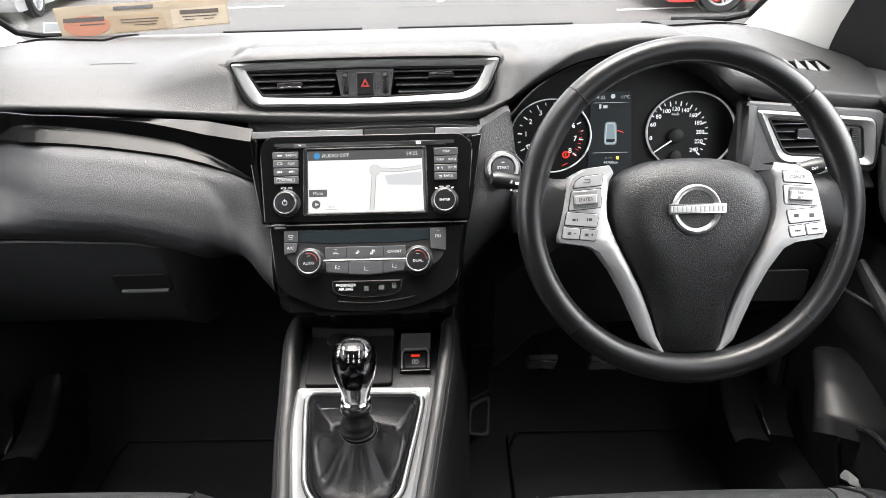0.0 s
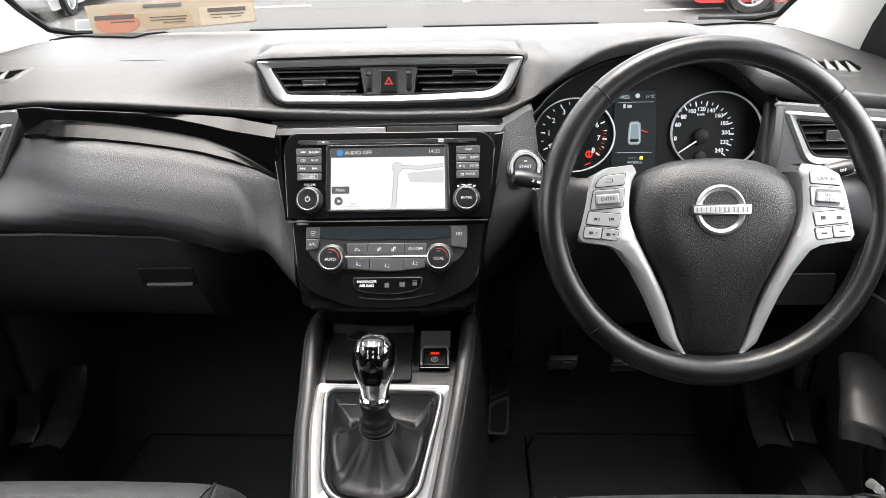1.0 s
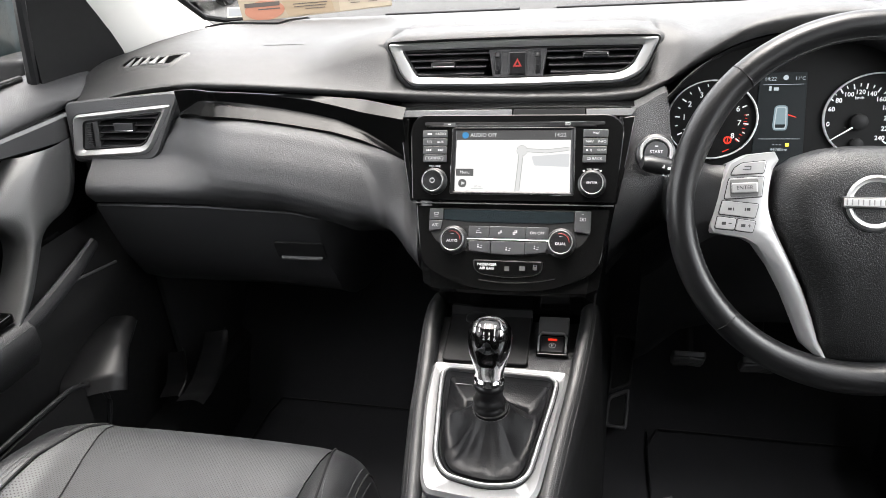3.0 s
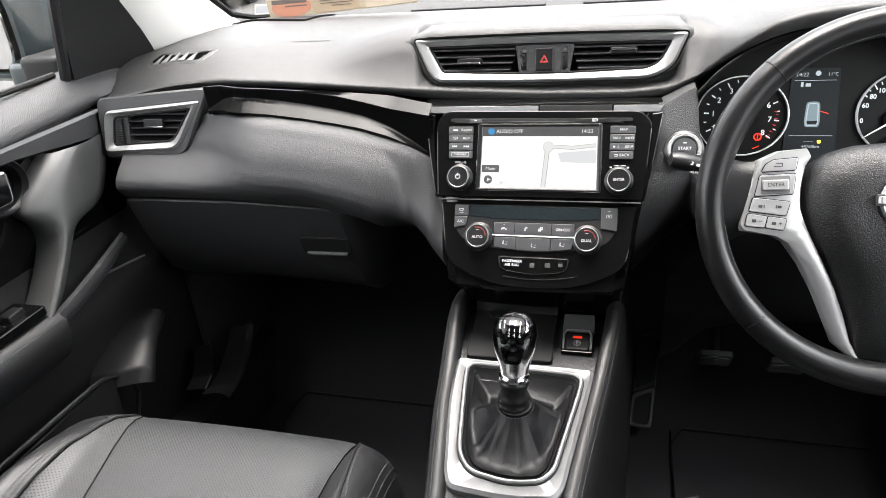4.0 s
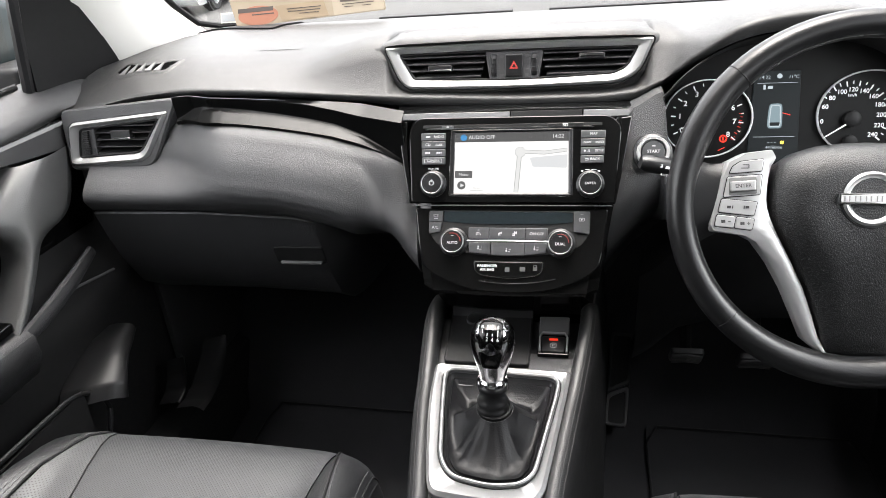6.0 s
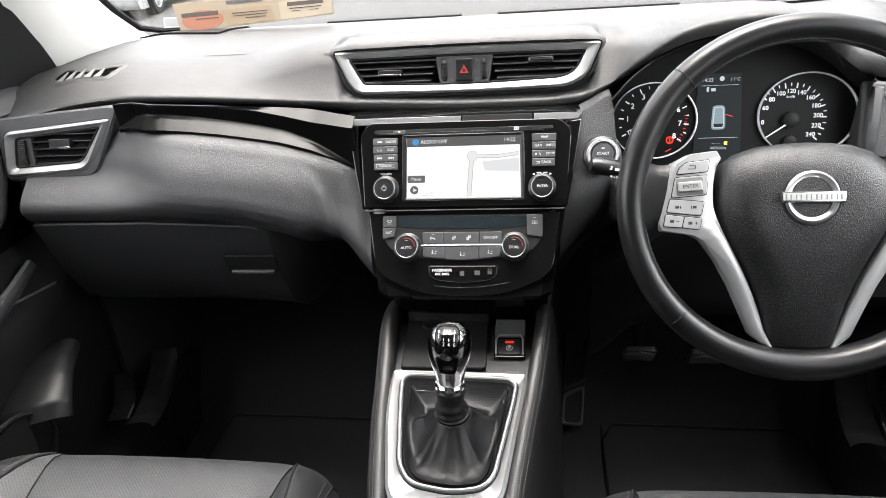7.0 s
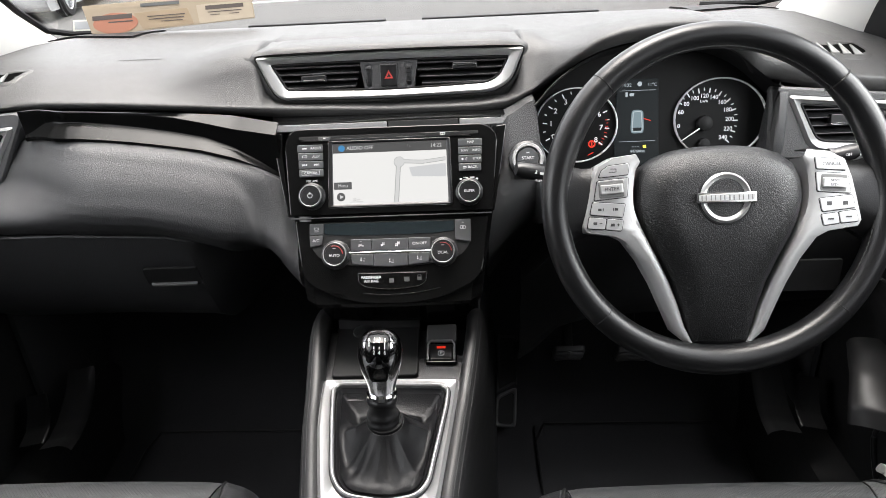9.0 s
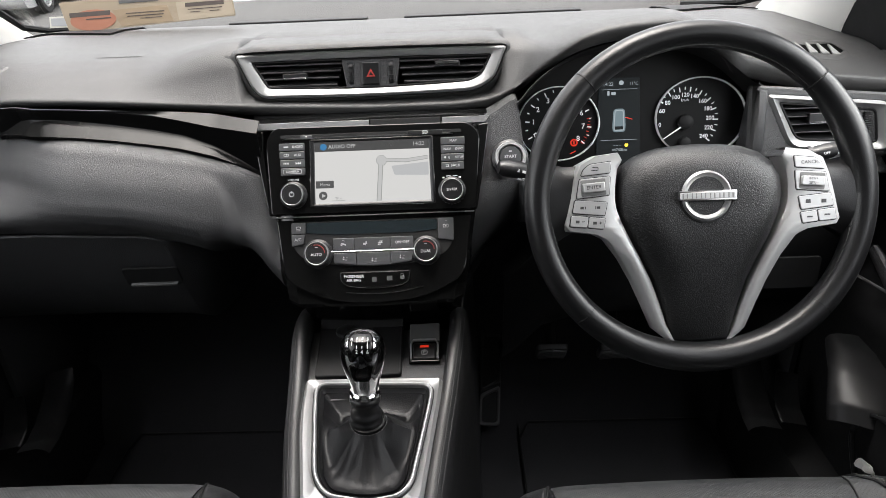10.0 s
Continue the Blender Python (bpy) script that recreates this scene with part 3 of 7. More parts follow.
for s in (-1, 1):
    bm = bmesh.new()
    loops = []
    for i in range(13):
        g_ = math.pi * i / 12
        yy, zz, ww = -0.003 - 0.0155 * math.cos(g_), 0.0018 + 0.0042 * math.sin(g_), 0.0026 + 0.0010 * math.sin(g_)
        loops.append([CV @ Vector((s * 0.0275 + d_, yy, zz - e_)) for d_, e_ in ((-ww, 0.003), (-ww, 0.0006), (-ww * 0.6, 0.0), (ww * 0.6, 0.0), (ww, 0.0006), (ww, 0.003))])
    rings(bm, loops, closed=False)
    part("thumb_wheel", bm, SMOOTH, vent, angle=60)
    for i in range(4):
        part("wheel_rib", slab(CV @ pose(s * 0.0275, -0.003 + (i - 1.5) * 0.0058, 0.0058), rect(0.0064, 0.0010, 0.0003), -0.002, 0.0006, 0.0003, 1), DARK, vent)
    part("wheel_slot", bezel(CV, rect(0.0105, 0.036, 0.005, s * 0.0275, -0.003), rect(0.0075, 0.032, 0.0035, s * 0.0275, -0.003), 0.003, 0.0042, 0.0004), HARD, vent)
    bars([(s * 0.0175, 0.0095, 0.005, 0.0035), (s * 0.0175, -0.0155, 0.005, 0.0035)], CV @ pose(0, 0, 0.0034), DIMINK, vent, "symbol")


# padded brow and cheeks round the centre vents, running out into the top pad
def pad_z(x, y):
    pr = sorted(dash_profile(x)[:10])
    return float(np.interp(y, [p_[0] for p_ in pr], [p_[1] for p_ in pr]))


V0 = plane((0, 0.083, 0.7720), 19)
ring_pts = []
for a_, b_ in zip(outer, outer[1:] + outer[:1]):
    k_ = max(1, int((b_ - a_).length / 0.008))
    ring_pts += [a_.lerp(b_, j / k_) * 0.99 for j in range(k_)]
away = [(q_ - p_).normalized() for p_, q_ in zip(ring_pts, inset(ring_pts, -0.001))]
loops = [[] for _ in range(9)]
for p_, n_ in zip(ring_pts, away):
    wt, wb = ease(0.2, 0.9, n_.y), ease(0.2, 0.9, -n_.y)
    ws = 1 - wt - wb
    wz = wt * (1 - 0.9 * ease(0.150, 0.178, abs(p_.x)))
    base = [(0.0006, -0.006), (0.0008, 0.018 + 0.004 * wz), (0.0022, 0.0205 + 0.007 * wz), (0.0048 + 0.0030 * wz, 0.0190 + 0.0070 * wz - 0.002 * wb), (0.0076 + 0.0040 * wz - 0.003 * wb, 0.0160 + 0.0055 * wz - 0.002 * wb)]
    pts3 = [V0 @ Vector((*(p_ + n_ * d_), z_)) for d_, z_ in base]
    far_ = V0 @ Vector((*(p_ + n_ * (0.022 * ws + 0.012 * wt + 0.007 * wb)), 0.010))
    fx, fy = far_.x, far_.y * (1 - wt) + 0.165 * wt
    fx = max(-0.203, min(fx, 0.198))
    fy = fy if wb < 0.5 else max(fy, 0.0505)
    last = Vector((fx, fy, pad_z(fx, fy) - 0.0012))
    for k_, u_ in ((0, 0.25), (1, 0.5), (2, 0.78)):
        m_ = pts3[-1].lerp(last, u_)
        m_.z += (0.004 * wz + 0.0010 * ws) * math.sin(math.pi * u_) * (1.0 if u_ < 0.6 else 0.6)
        m_.z = max(m_.z, pad_z(m_.x, m_.y) - 0.0006) if ws > 0.5 and abs(m_.x) > 0.184 else m_.z
        pts3.append(m_)
    pts3.append(last)
    for lp, v_ in zip(loops, pts3):
        lp.append(v_)
bm = bmesh.new()
rings(bm, loops)
part("vent_brow", bm, TOPFOAM, dash, "grained black pad round the centre vents", angle=75)


# corner vents, mirrored
def corner_vent(s):
    q = plane((s * 0.60, 0.022, 0.700), 12) @ Matrix.Diagonal((s, 1, 1, 1))
    back = part("corner_vent", slab(q, rect(0.15, 0.072, 0.004), -0.034, -0.03, 0.001), DARK, dash, "corner air vent in a silver frame")
    housing = rounded([(-0.108 if s < 0 else -0.102, 0.056 if s < 0 else 0.049), (-0.055 if s < 0 else -0.100, -0.047), (0.092, -0.052), (0.096, 0.041 if s < 0 else 0.031)], [0.020 if s < 0 else 0.008, 0.018, 0.014, 0.014])
    outer = rounded([(-0.0905 if s < 0 else -0.080, 0.0365), (-0.045, -0.0375), (0.090, -0.0455), (0.0825, 0.0215)], [0.009, 0.018, 0.014, 0.013])
    inner = rounded([(-0.0715 if s < 0 else -0.062, 0.0255), (-0.035, -0.0258), (0.0755, -0.0330), (0.0685, 0.0125)], [0.005, 0.012, 0.008, 0.008])
    part("housing", bezel(q, housing, inset(outer, 0.002), -0.035 if s < 0 else -0.002, 0.008, 0.003, 0.0), SOFT, back)
    part("frame", bezel(q, outer, inner, -0.012, 0.012, 0.0042, 0.003), SATIN, back, "satin silver frame")
    part("throat", bezel(q, inner, inset(inner, 0.003), -0.032, 0.006, 0.001), DARK, back)
    for i in range(5):
        y = -0.022 + i * 0.0105
        lo = -0.036 - (y + 0.027) / 0.0585 * 0.036 + 0.004
        bm = slab(q @ pose((lo + 0.042) / 2, y, -0.004, -60, 0, 0), rect(0.042 - lo, 0.018, 0.001), -0.0009, 0.0009, 0.0004, 1)
        part("vane", bm, SMOOTH, back)
    part("slider_tab", slab(q @ pose(-0.004, 0.003, 0.004), rect(0.034, 0.013, 0.002), -0.006, 0.004, 0.001), SMOOTH, back)
    part("tab_edge", slab(q @ pose(-0.004, -0.003, 0.004), rect(0.032, 0.0022, 0.0008), 0.003, 0.0048, 0.0005, 1), CHROME, back)
    part("wheel_plate", slab(q, rounded([(0.043, -0.030), (0.073, -0.033), (0.067, 0.010), (0.043, 0.0165)], 0.003), -0.02, 0.004, 0.001), HARD, back)
    bm = bmesh.new()
    for i in range(13):
        slab(q @ pose(0.0565, -0.009 + (i - 6) * 0.0028, 0.005 + 0.003 * math.cos((i - 6) / 6.5)), rect(0.009, 0.0020, 0.0004), -0.003, 0.0012, 0.0004, 1, bm)
    part("thumb_wheel", bm, SMOOTH, back)
    bars([(0.0565, 0.0125, 0.005, 0.0025), (0.0565, -0.0295, 0.005, 0.0025)], q @ pose(0, 0, 0.0041), DIMINK, back, "symbol")


corner_vent(1)
corner_vent(-1)


# demister slots on the top pad's ends; a flat black patch paints their shaded depth
def demister(s):
    def at(p, h):
        x, y = s * p[0] + (0.010 if s > 0 else 0), p[1] - (0.014 if s > 0 else 0)
        return Vector((x, y, pad_z(x, y) + h))

    out = rounded([(0.630, 0.092), (0.652, 0.112), (0.637, 0.138), (0.524, 0.126), (0.540, 0.088)], [0.012, 0.010, 0.008, 0.006, 0.010])
    hole = inset(out, 0.0065)
    bm = bmesh.new()
    rings(bm, [[at(p, h) for p in lp] for lp, h in ((inset(out, -0.003), -0.0008), (out, 0.0014), (inset(out, 0.0040), 0.0022), (inset(out, 0.0070), 0.0016), (hole, 0.0006))])
    slot = part("demister_surround", bm, TOPFOAM, dash, "demister slot rim in the dash top", angle=80)
    bm = bmesh.new()
    mid_ = sum(hole, Vector((0, 0))) / len(hole)
    rings(bm, [[at(mid_ + (p - mid_) * k_, h) for p in hole] for k_, h in ((1.02, 0.0004), (0.6, 0.0006), (0.05, 0.0006))], cap_end=True)
    part("slot_depth_patch", bm, SLOTBLACK, slot)
    for i in range(5):
        x0 = 0.630 - i * 0.0165
        quad = [(x0 + 0.003, 0.1010 - i * 0.0012), (x0 - 0.009, 0.0995 - i * 0.0012), (x0 - 0.0065, 0.1235 - i * 0.0018), (x0 - 0.0045, 0.1240 - i * 0.0018)]
        bm = bmesh.new()
        rings(bm, [[at(p, h) for p in quad] for h in (0.0004, 0.0024)], cap_end=True)
        part("vane", bm, VANEGREY, slot, smooth=False)


demister(1)
demister(-1)

# speaker-like dark panels at the foot of the windscreen
for s, x0, x1, y0, y1 in ((-1, -0.662, -0.47, 0.415, 0.345), (1, 0.49, 0.655, 0.35, 0.40)):
    grid = []
    for i in range(15):
        u = i / 14
        x, near_y = x0 + (x1 - x0) * u, y0 + (y1 - y0) * u
        grid.append([Vector((x, y, pad_z(x, y) + 0.0035)) for y in np.linspace(0.505, near_y, 8)])
    part("corner_panel", sheet(grid, 0.002), DARK, dash, "dark grained corner panel below the windscreen")

# black frit band and pale sensor patch along the foot of the windscreen
for x0, x1 in ((-0.31, -0.045), (0.025, 0.36)):
    part("cowl_seal", block((x0, 0.492, 0.781), (x1, 0.512, 0.7872), 0.002), DARK, dash)

# ---- centre stack: infotainment above, climate below ----
A = plane((0, 0, 0.70), 28)
B = plane((0, -0.069, 0.57), 32)
stack = thing("centre_stack", (0, -0.05, 0.40), "piano black centre stack surround on the dashboard", "console")
spine = [(0.060, 0.7275, 0.166), (0.030, 0.7270, 0.162), (0.0140, 0.7262, 0.157), (-0.0505, 0.605, 0.133), (-0.069, 0.570, 0.1265), (-0.091, 0.535, 0.1195), (-0.102, 0.517, 0.1160), (-0.100, 0.511, 0.1150), (-0.06, 0.505, 0.114), (-0.03, 0.440, 0.110)]
grid = []
for y, z, w in spine:
    row = []
    for i in range(17):
        t = -1 + 2 * i / 16
        row.append(Vector((t * w, y - 0.004 * (1 - t * t) + (0.012 if abs(t) == 1 else 0.0), z)))
    grid.append([row[0] + Vector((-0.002, 0.04, 0))] + row + [row[-1] + Vector((0.002, 0.04, 0))])
part("body", sheet(grid), GLOSS, stack)
for s in (-1, 1):
    pts = [(s * 0.1555, 0.019), (s * 0.1410, 0.017), (s * 0.1415, -0.010), (s * 0.136, -0.060), (s * 0.1315, -0.094), (s * 0.136, -0.094), (s * 0.146, -0.040)]
    part("side_facet", slab(A, rounded(pts, 0.002), 0.001, 0.0065, 0.0015), GLOSS, stack, "bevelled gloss edge")
for x0, x1, slant, nm, mat_, lab in ((-0.150, -0.002, -0.006, "top_reveal", REVEAL, "gloss reveal strip, sky reflection painted grey"), (0.000, 0.092, 0.0, "hood_tab", DARK, ""), (0.094, 0.150, 0.006, "top_reveal", REVEAL, "gloss reveal strip, sky reflection painted grey")):
    part(nm, slab(A, rounded([(x0, 0.0195), (x1, 0.0195), (x1 + max(0, slant), 0.0285), (x0 + min(0, slant), 0.0285)], 0.0008), 0.000, 0.0042 if mat_ is REVEAL else 0.0060, 0.0006), mat_, stack, lab)
part("seam", slab(A, rect(0.264, 0.0016, 0, 0, -0.0965), 0.004, 0.0072, 0.0003, 1), GREYPL, stack)

unit = thing("infotainment_unit", (0, -0.02, 0.62), "gloss black touchscreen radio showing a map", "car radio")
body = rounded([(-0.1325, -0.0935), (0.1345, -0.0935), (0.143, 0.006), (0.128, 0.0205), (-0.126, 0.0215), (-0.138, 0.007)], [0.003, 0.003, 0.012, 0.012, 0.012, 0.012])
part("faceplate", slab(A, body, 0.002, 0.0085, 0.0014), GLOSS, unit)
F = A @ pose(0, 0, 0.0085)
part("disc_slot", slab(F, rect(0.236, 0.0042, 0.001, 0, 0.0090), -0.0005, 0.0004, 0.0002, 1), DARK, unit)
part("slot_lip", slab(F, rounded([(-0.116, 0.0046), (0.108, 0.0046), (0.103, 0.0068), (-0.110, 0.0068)], 0.0006), 0.0, 0.0012, 0.0004, 1), SMOOTH, unit)
part("eject_button", slab(F, rect(0.016, 0.0052, 0.001, -0.084, 0.0072), 0.0, 0.0020, 0.0005), BTN, unit)
bars([(-0.084, 0.0080, 0.003, 0.0016)], F @ pose(0, 0, 0.002), WHITEINK, unit, "eject_mark")
part("card_door", slab(F, rect(0.046, 0.0058, 0.001, 0.0715, 0.0080), 0.0, 0.0014, 0.0005), SMOOTH, unit)
writing("SD", 0.0058, F @ pose(0.0715, 0.0080, 0.0015), WHITEINK, unit, bold=0.0002)

sc = [(-0.0745, -0.0800), (0.0765, -0.0800), (0.0755, 0.0000), (-0.0735, 0.0000)]
display = part("screen", slab(F, [Vector(p) for p in sc], -0.001, 0.0004, 0.0002, 1), SCREEN, unit, "lit white map on the touchscreen")
so = rounded([(-0.0805, -0.0838), (0.0815, -0.0838), (0.0805, 0.0035), (-0.0790, 0.0035)], 0.002)
si = rounded([(-0.0745, -0.0800), (0.0765, -0.0800), (0.0755, 0.0000), (-0.0735, 0.0000)], 0.001)
part("screen_bezel", bezel(F, so, si, -0.001, 0.0022, 0.0008, 0.0006), SMOOTH, unit)
part("bezel_line", bezel(F, inset(so, -0.0008), so, -0.0005, 0.0012, 0.0003), CHROME, unit)
S = F @ pose(0, 0, 0.0006)
part("title_bar", slab(S, [Vector(p) for p in ((-0.0737, -0.0125), (0.0757, -0.0125), (0.0755, 0.0), (-0.0735, 0.0))], 0, 0.0002, 0.0001, 1), SCREENBAR, display)
part("audio_icon", slab(S, circle(0.0044, -0.0620, -0.0064, 20), 0.0002, 0.0005, 0.0001, 1), SCREENBLUE, display)
writing("AUDIO OFF", 0.0068, S @ pose(-0.0555, -0.0064, 0.0003), SCREENTEXT, display, align="LEFT", bold=0.00008)
writing("14:22", 0.0070, S @ pose(0.0700, -0.0062, 0.0003), SCREENTEXT, display, align="RIGHT", bold=0.00008)
writing("TA", 0.0055, S @ pose(0.0270, -0.0062, 0.0003), SCREENBTN, display)
for off, mat_, dz in ((0.0032, SCREENLINE, 0.0), (0.0022, SCREENFILL, 0.00015)):
    bm = bmesh.new()
    slab(S, rounded([(0.0085 - off, -0.0795), (0.0085 + off, -0.0795), (0.0125 + off, -0.0300), (0.0125 - off, -0.0300)], 0.0004), dz, dz + 0.0002, 0.00005, 1, bm)
    slab(S, rounded([(0.0160, -0.0258 - off * 0.8), (0.045, -0.0275 - off * 0.8), (0.0745, -0.0240 - off * 0.8), (0.0745, -0.0240 + off * 0.8), (0.045, -0.0275 + off * 0.8), (0.0160, -0.0258 + off * 0.8)], 0.002), dz, dz + 0.0002, 0.00005, 1, bm)
    slab(S, circle(0.0052 + off * 0.6, 0.0135, -0.0265, 20), dz, dz + 0.0002, 0.00005, 1, bm)
    part("map_road", bm, mat_, display)
part("map_park", slab(S, rounded([(0.030, -0.046), (0.0745, -0.0475), (0.0745, -0.030), (0.026, -0.034)], 0.002), 0, 0.0002, 0.00005, 1), lit("lit_map_block", (0.80, 0.81, 0.82), 0.098), display)
part("menu_button", slab(S, rect(0.0235, 0.0095, 0.0012, -0.0615, -0.0555), 0, 0.0004, 0.0001, 1), SCREENBTN, display)
writing("Menu", 0.0058, S @ pose(-0.0615, -0.0555, 0.0005), SCREENTEXT, display)
part("compass", slab(S, circle(0.0056, -0.0642, -0.0700, 20), 0, 0.0004, 0.0001, 1), SCREENBTN, display)
part("compass_needle", slab(S, [Vector(p) for p in ((-0.0655, -0.0725), (-0.0605, -0.0700), (-0.0655, -0.0675))], 0.0004, 0.0006, 0.00005, 1), SCREENTEXT, display)
part("scale_bar", slab(S, rect(0.017, 0.0006, 0, -0.0440, -0.0770), 0, 0.0002, 0.00005, 1), SCREENLINE, display)
writing("30 m", 0.0045, S @ pose(-0.0440, -0.0740, 0.0002), SCREENLINE, display)


def key(q, pts, parent, h=0.0026, mat_=BTN, bev=0.0007, r=0.0012):
    return part("button", slab(q, rounded(pts, r), -0.0005, h, bev), mat_, parent)


def key_text(q, x, y, text, size, parent, h=0.0027, mat_=WHITEINK, **kw):
    return writing(text, size, q @ pose(x, y, h), mat_, parent, **kw)


for i, words in enumerate((("", "RADIO"), ("CD", "AUX"), ("<<", ">>"), ("CAMERA",))):
    yt, yb = 0.0000 - i * 0.0108, -0.0098 - i * 0.0108
    xl = -0.1200 + i * 0.0006
    b = key(F, [(xl, yb), (-0.0865, yb), (-0.0865, yt), (xl, yt)], unit)
    yc = (yt + yb) / 2
    if i == 0:
        bars([(-0.1105, yc, 0.006, 0.0018)], F @ pose(0, 0, 0.0027), WHITEINK, b, "call_symbol")
        key_text(F, -0.0955, yc, "RADIO", 0.0046, b)
    elif i == 1:
        key_text(F, -0.1105, yc, "CD", 0.0050, b)
        key_text(F, -0.0955, yc, "AUX", 0.0046, b)
    elif i == 2:
        for cx, sg in ((-0.1105, -1), (-0.0955, 1)):
            bm = bmesh.new()
            for k in (-0.0016, 0.0014):
                slab(F, [Vector((cx + k - sg * 0.0013, yc - 0.0016)), Vector((cx + k + sg * 0.0014, yc)), Vector((cx + k - sg * 0.0013, yc + 0.0016))][::sg], 0.0026, 0.0029, 0.00005, 1, bm)
            slab(F, rect(0.0006, 0.0032, 0, cx + sg * 0.0034, yc), 0.0026, 0.0029, 0.00005, 1, bm)
            part("skip_symbol", bm, WHITEINK, b)
    else:
        key_text(F, -0.1030, yc, "CAMERA", 0.0044, b)
        part("key_outline", bezel(F, rect(0.024, 0.0055, 0.001, -0.1030, yc), rect(0.0232, 0.0047, 0.0008, -0.1030, yc), 0.0024, 0.0029, 0.0001), WHITEINK, b)
for i, words in enumerate((("MAP",), ("NAV", "INFO"), ("", "SETUP"), ("BACK",))):
    yt, yb = 0.0005 - i * 0.0108, -0.0093 - i * 0.0108
    xr = 0.1225 - i * 0.0007
    b = key(F, [(0.0912, yb), (xr, yb), (xr, yt), (0.0912, yt)], unit)
    yc = (yt + yb) / 2
    if i == 0:
        key_text(F, 0.1075, yc, "MAP", 0.0048, b)
    elif i == 1:
        key_text(F, 0.0995, yc, "NAV", 0.0048, b)
        key_text(F, 0.1150, yc, "INFO", 0.0046, b)
    elif i == 2:
        part("day_symbol", slab(F, circle(0.0014, 0.0965, yc, 10), 0.0026, 0.0029, 0.00005, 1), WHITEINK, b)
        key_text(F, 0.1015, yc, "/)", 0.0046, b)
        key_text(F, 0.1148, yc, "SETUP", 0.0039, b)
    else:
        key_text(F, 0.1095, yc, "BACK", 0.0048, b)
        bars([(0.0990, yc + 0.0008, 0.0042, 0.0008), (0.0990, yc - 0.0014, 0.0042, 0.0008), (0.1008, yc - 0.0003, 0.0008, 0.0024)], F @ pose(0, 0, 0.0027), WHITEINK, b, "back_arrow")


def rotary(q, x, y, r, parent, cap, lab="", h=0.013):
    """A turning knob with a dark skirt, a chrome ring and a capped face."""
    k = part("knob", lathe(q @ pose(x, y, 0), [(r * 1.28, -0.001), (r * 1.28, 0.002), (r * 1.05, 0.0035), (r * 1.02, h - 0.002), (r * 0.97, h), (r * 0.80, h + 0.0002), (r * 0.80, h - 0.001)], 40), SMOOTH, parent, lab)
    part("knob_ring", lathe(q @ pose(x, y, 0), [(r * 1.03, h - 0.0042), (r * 1.035, h - 0.0022), (r * 1.01, h - 0.0002), (r * 0.97, h + 0.0006), (r * 0.94, h + 0.0003), (r * 0.925, h - 0.0015)], 40, cap=False), SATIN, k)
    part("knob_cap", lathe(q @ pose(x, y, 0), [(r * 0.92, h - 0.0015), (r * 0.86, h - 0.0003), (r * 0.5, h), (r * 0.02, h)], 36), SMOOTH, k)
    if cap:
        writing(cap, 0.0052 if len(cap) < 5 else 0.0046, q @ pose(x, y - (0.002 if len(cap) == 4 and cap != "VOL" else 0), h + 0.0002), WHITEINK, k, bold=0.00005)
    return k


vol = rotary(F, -0.1025, -0.0680, 0.0140, unit, "", "volume knob with chrome ring")
part("power_symbol", bezel(F @ pose(-0.1025, -0.0680, 0.0132), circle(0.0034, 0, 0, 18), circle(0.0026, 0, 0, 18), 0, 0.0003, 0.0001), WHITEINK, vol)
bars([(-0.1025, -0.0653, 0.0008, 0.0036)], F @ pose(0, 0, 0.0136), WHITEINK, vol, "power_mark")
writing("VOLUME", 0.0040, F @ pose(-0.1025, -0.0478, 0.0002), WHITEINK, unit)
ent = rotary(F, 0.1040, -0.0690, 0.0140, unit, "ENTER", "enter knob with chrome ring")
bars([(0.0935, -0.0520, 0.003, 0.002), (0.1000, -0.0500, 0.006, 0.0010), (0.1085, -0.0500, 0.006, 0.0010), (0.1145, -0.0520, 0.003, 0.002)], F @ pose(0, 0, 0.0002), WHITEINK, unit, "knob_marks")

climate = thing("climate_panel", (0, -0.08, 0.53), "gloss black dual-zone climate control panel with knobs", "climate control")
plate = rounded([(-0.1275, 0.0465), (0.1275, 0.0465), (0.117, -0.034), (0.060, -0.062), (0.0, -0.066), (-0.060, -0.062), (-0.117, -0.034)], [0.003, 0.003, 0.02, 0.04, 0.1, 0.04, 0.02])
part("faceplate", slab(B, plate, 0.0, 0.0065, 0.0014), GLOSS, climate)
C = B @ pose(0, 0, 0.0065)
bay = rounded([(-0.1085, 0.0435), (0.1050, 0.0435), (0.1050, 0.0150), (0.0925, -0.004), (0.050, -0.0145), (0.0, -0.0180), (-0.052, -0.0145), (-0.0955, -0.004), (-0.1085, 0.0150)], [0.003, 0.003, 0.01, 0.01, 0.01, 0.1, 0.01, 0.01, 0.01])
part("control_bay", slab(C, bay, -0.001, 0.0006, 0.0003, 1), DARK, climate)
part("display", slab(C, rounded([(-0.0885, 0.0425), (0.0830, 0.0415), (0.0830, 0.0285), (0.055, 0.0255), (-0.050, 0.0255), (-0.0885, 0.0285)], 0.002), 0.0002, 0.0014, 0.0003, 1), CLIMATELCD, climate, "unlit blue-grey display strip")


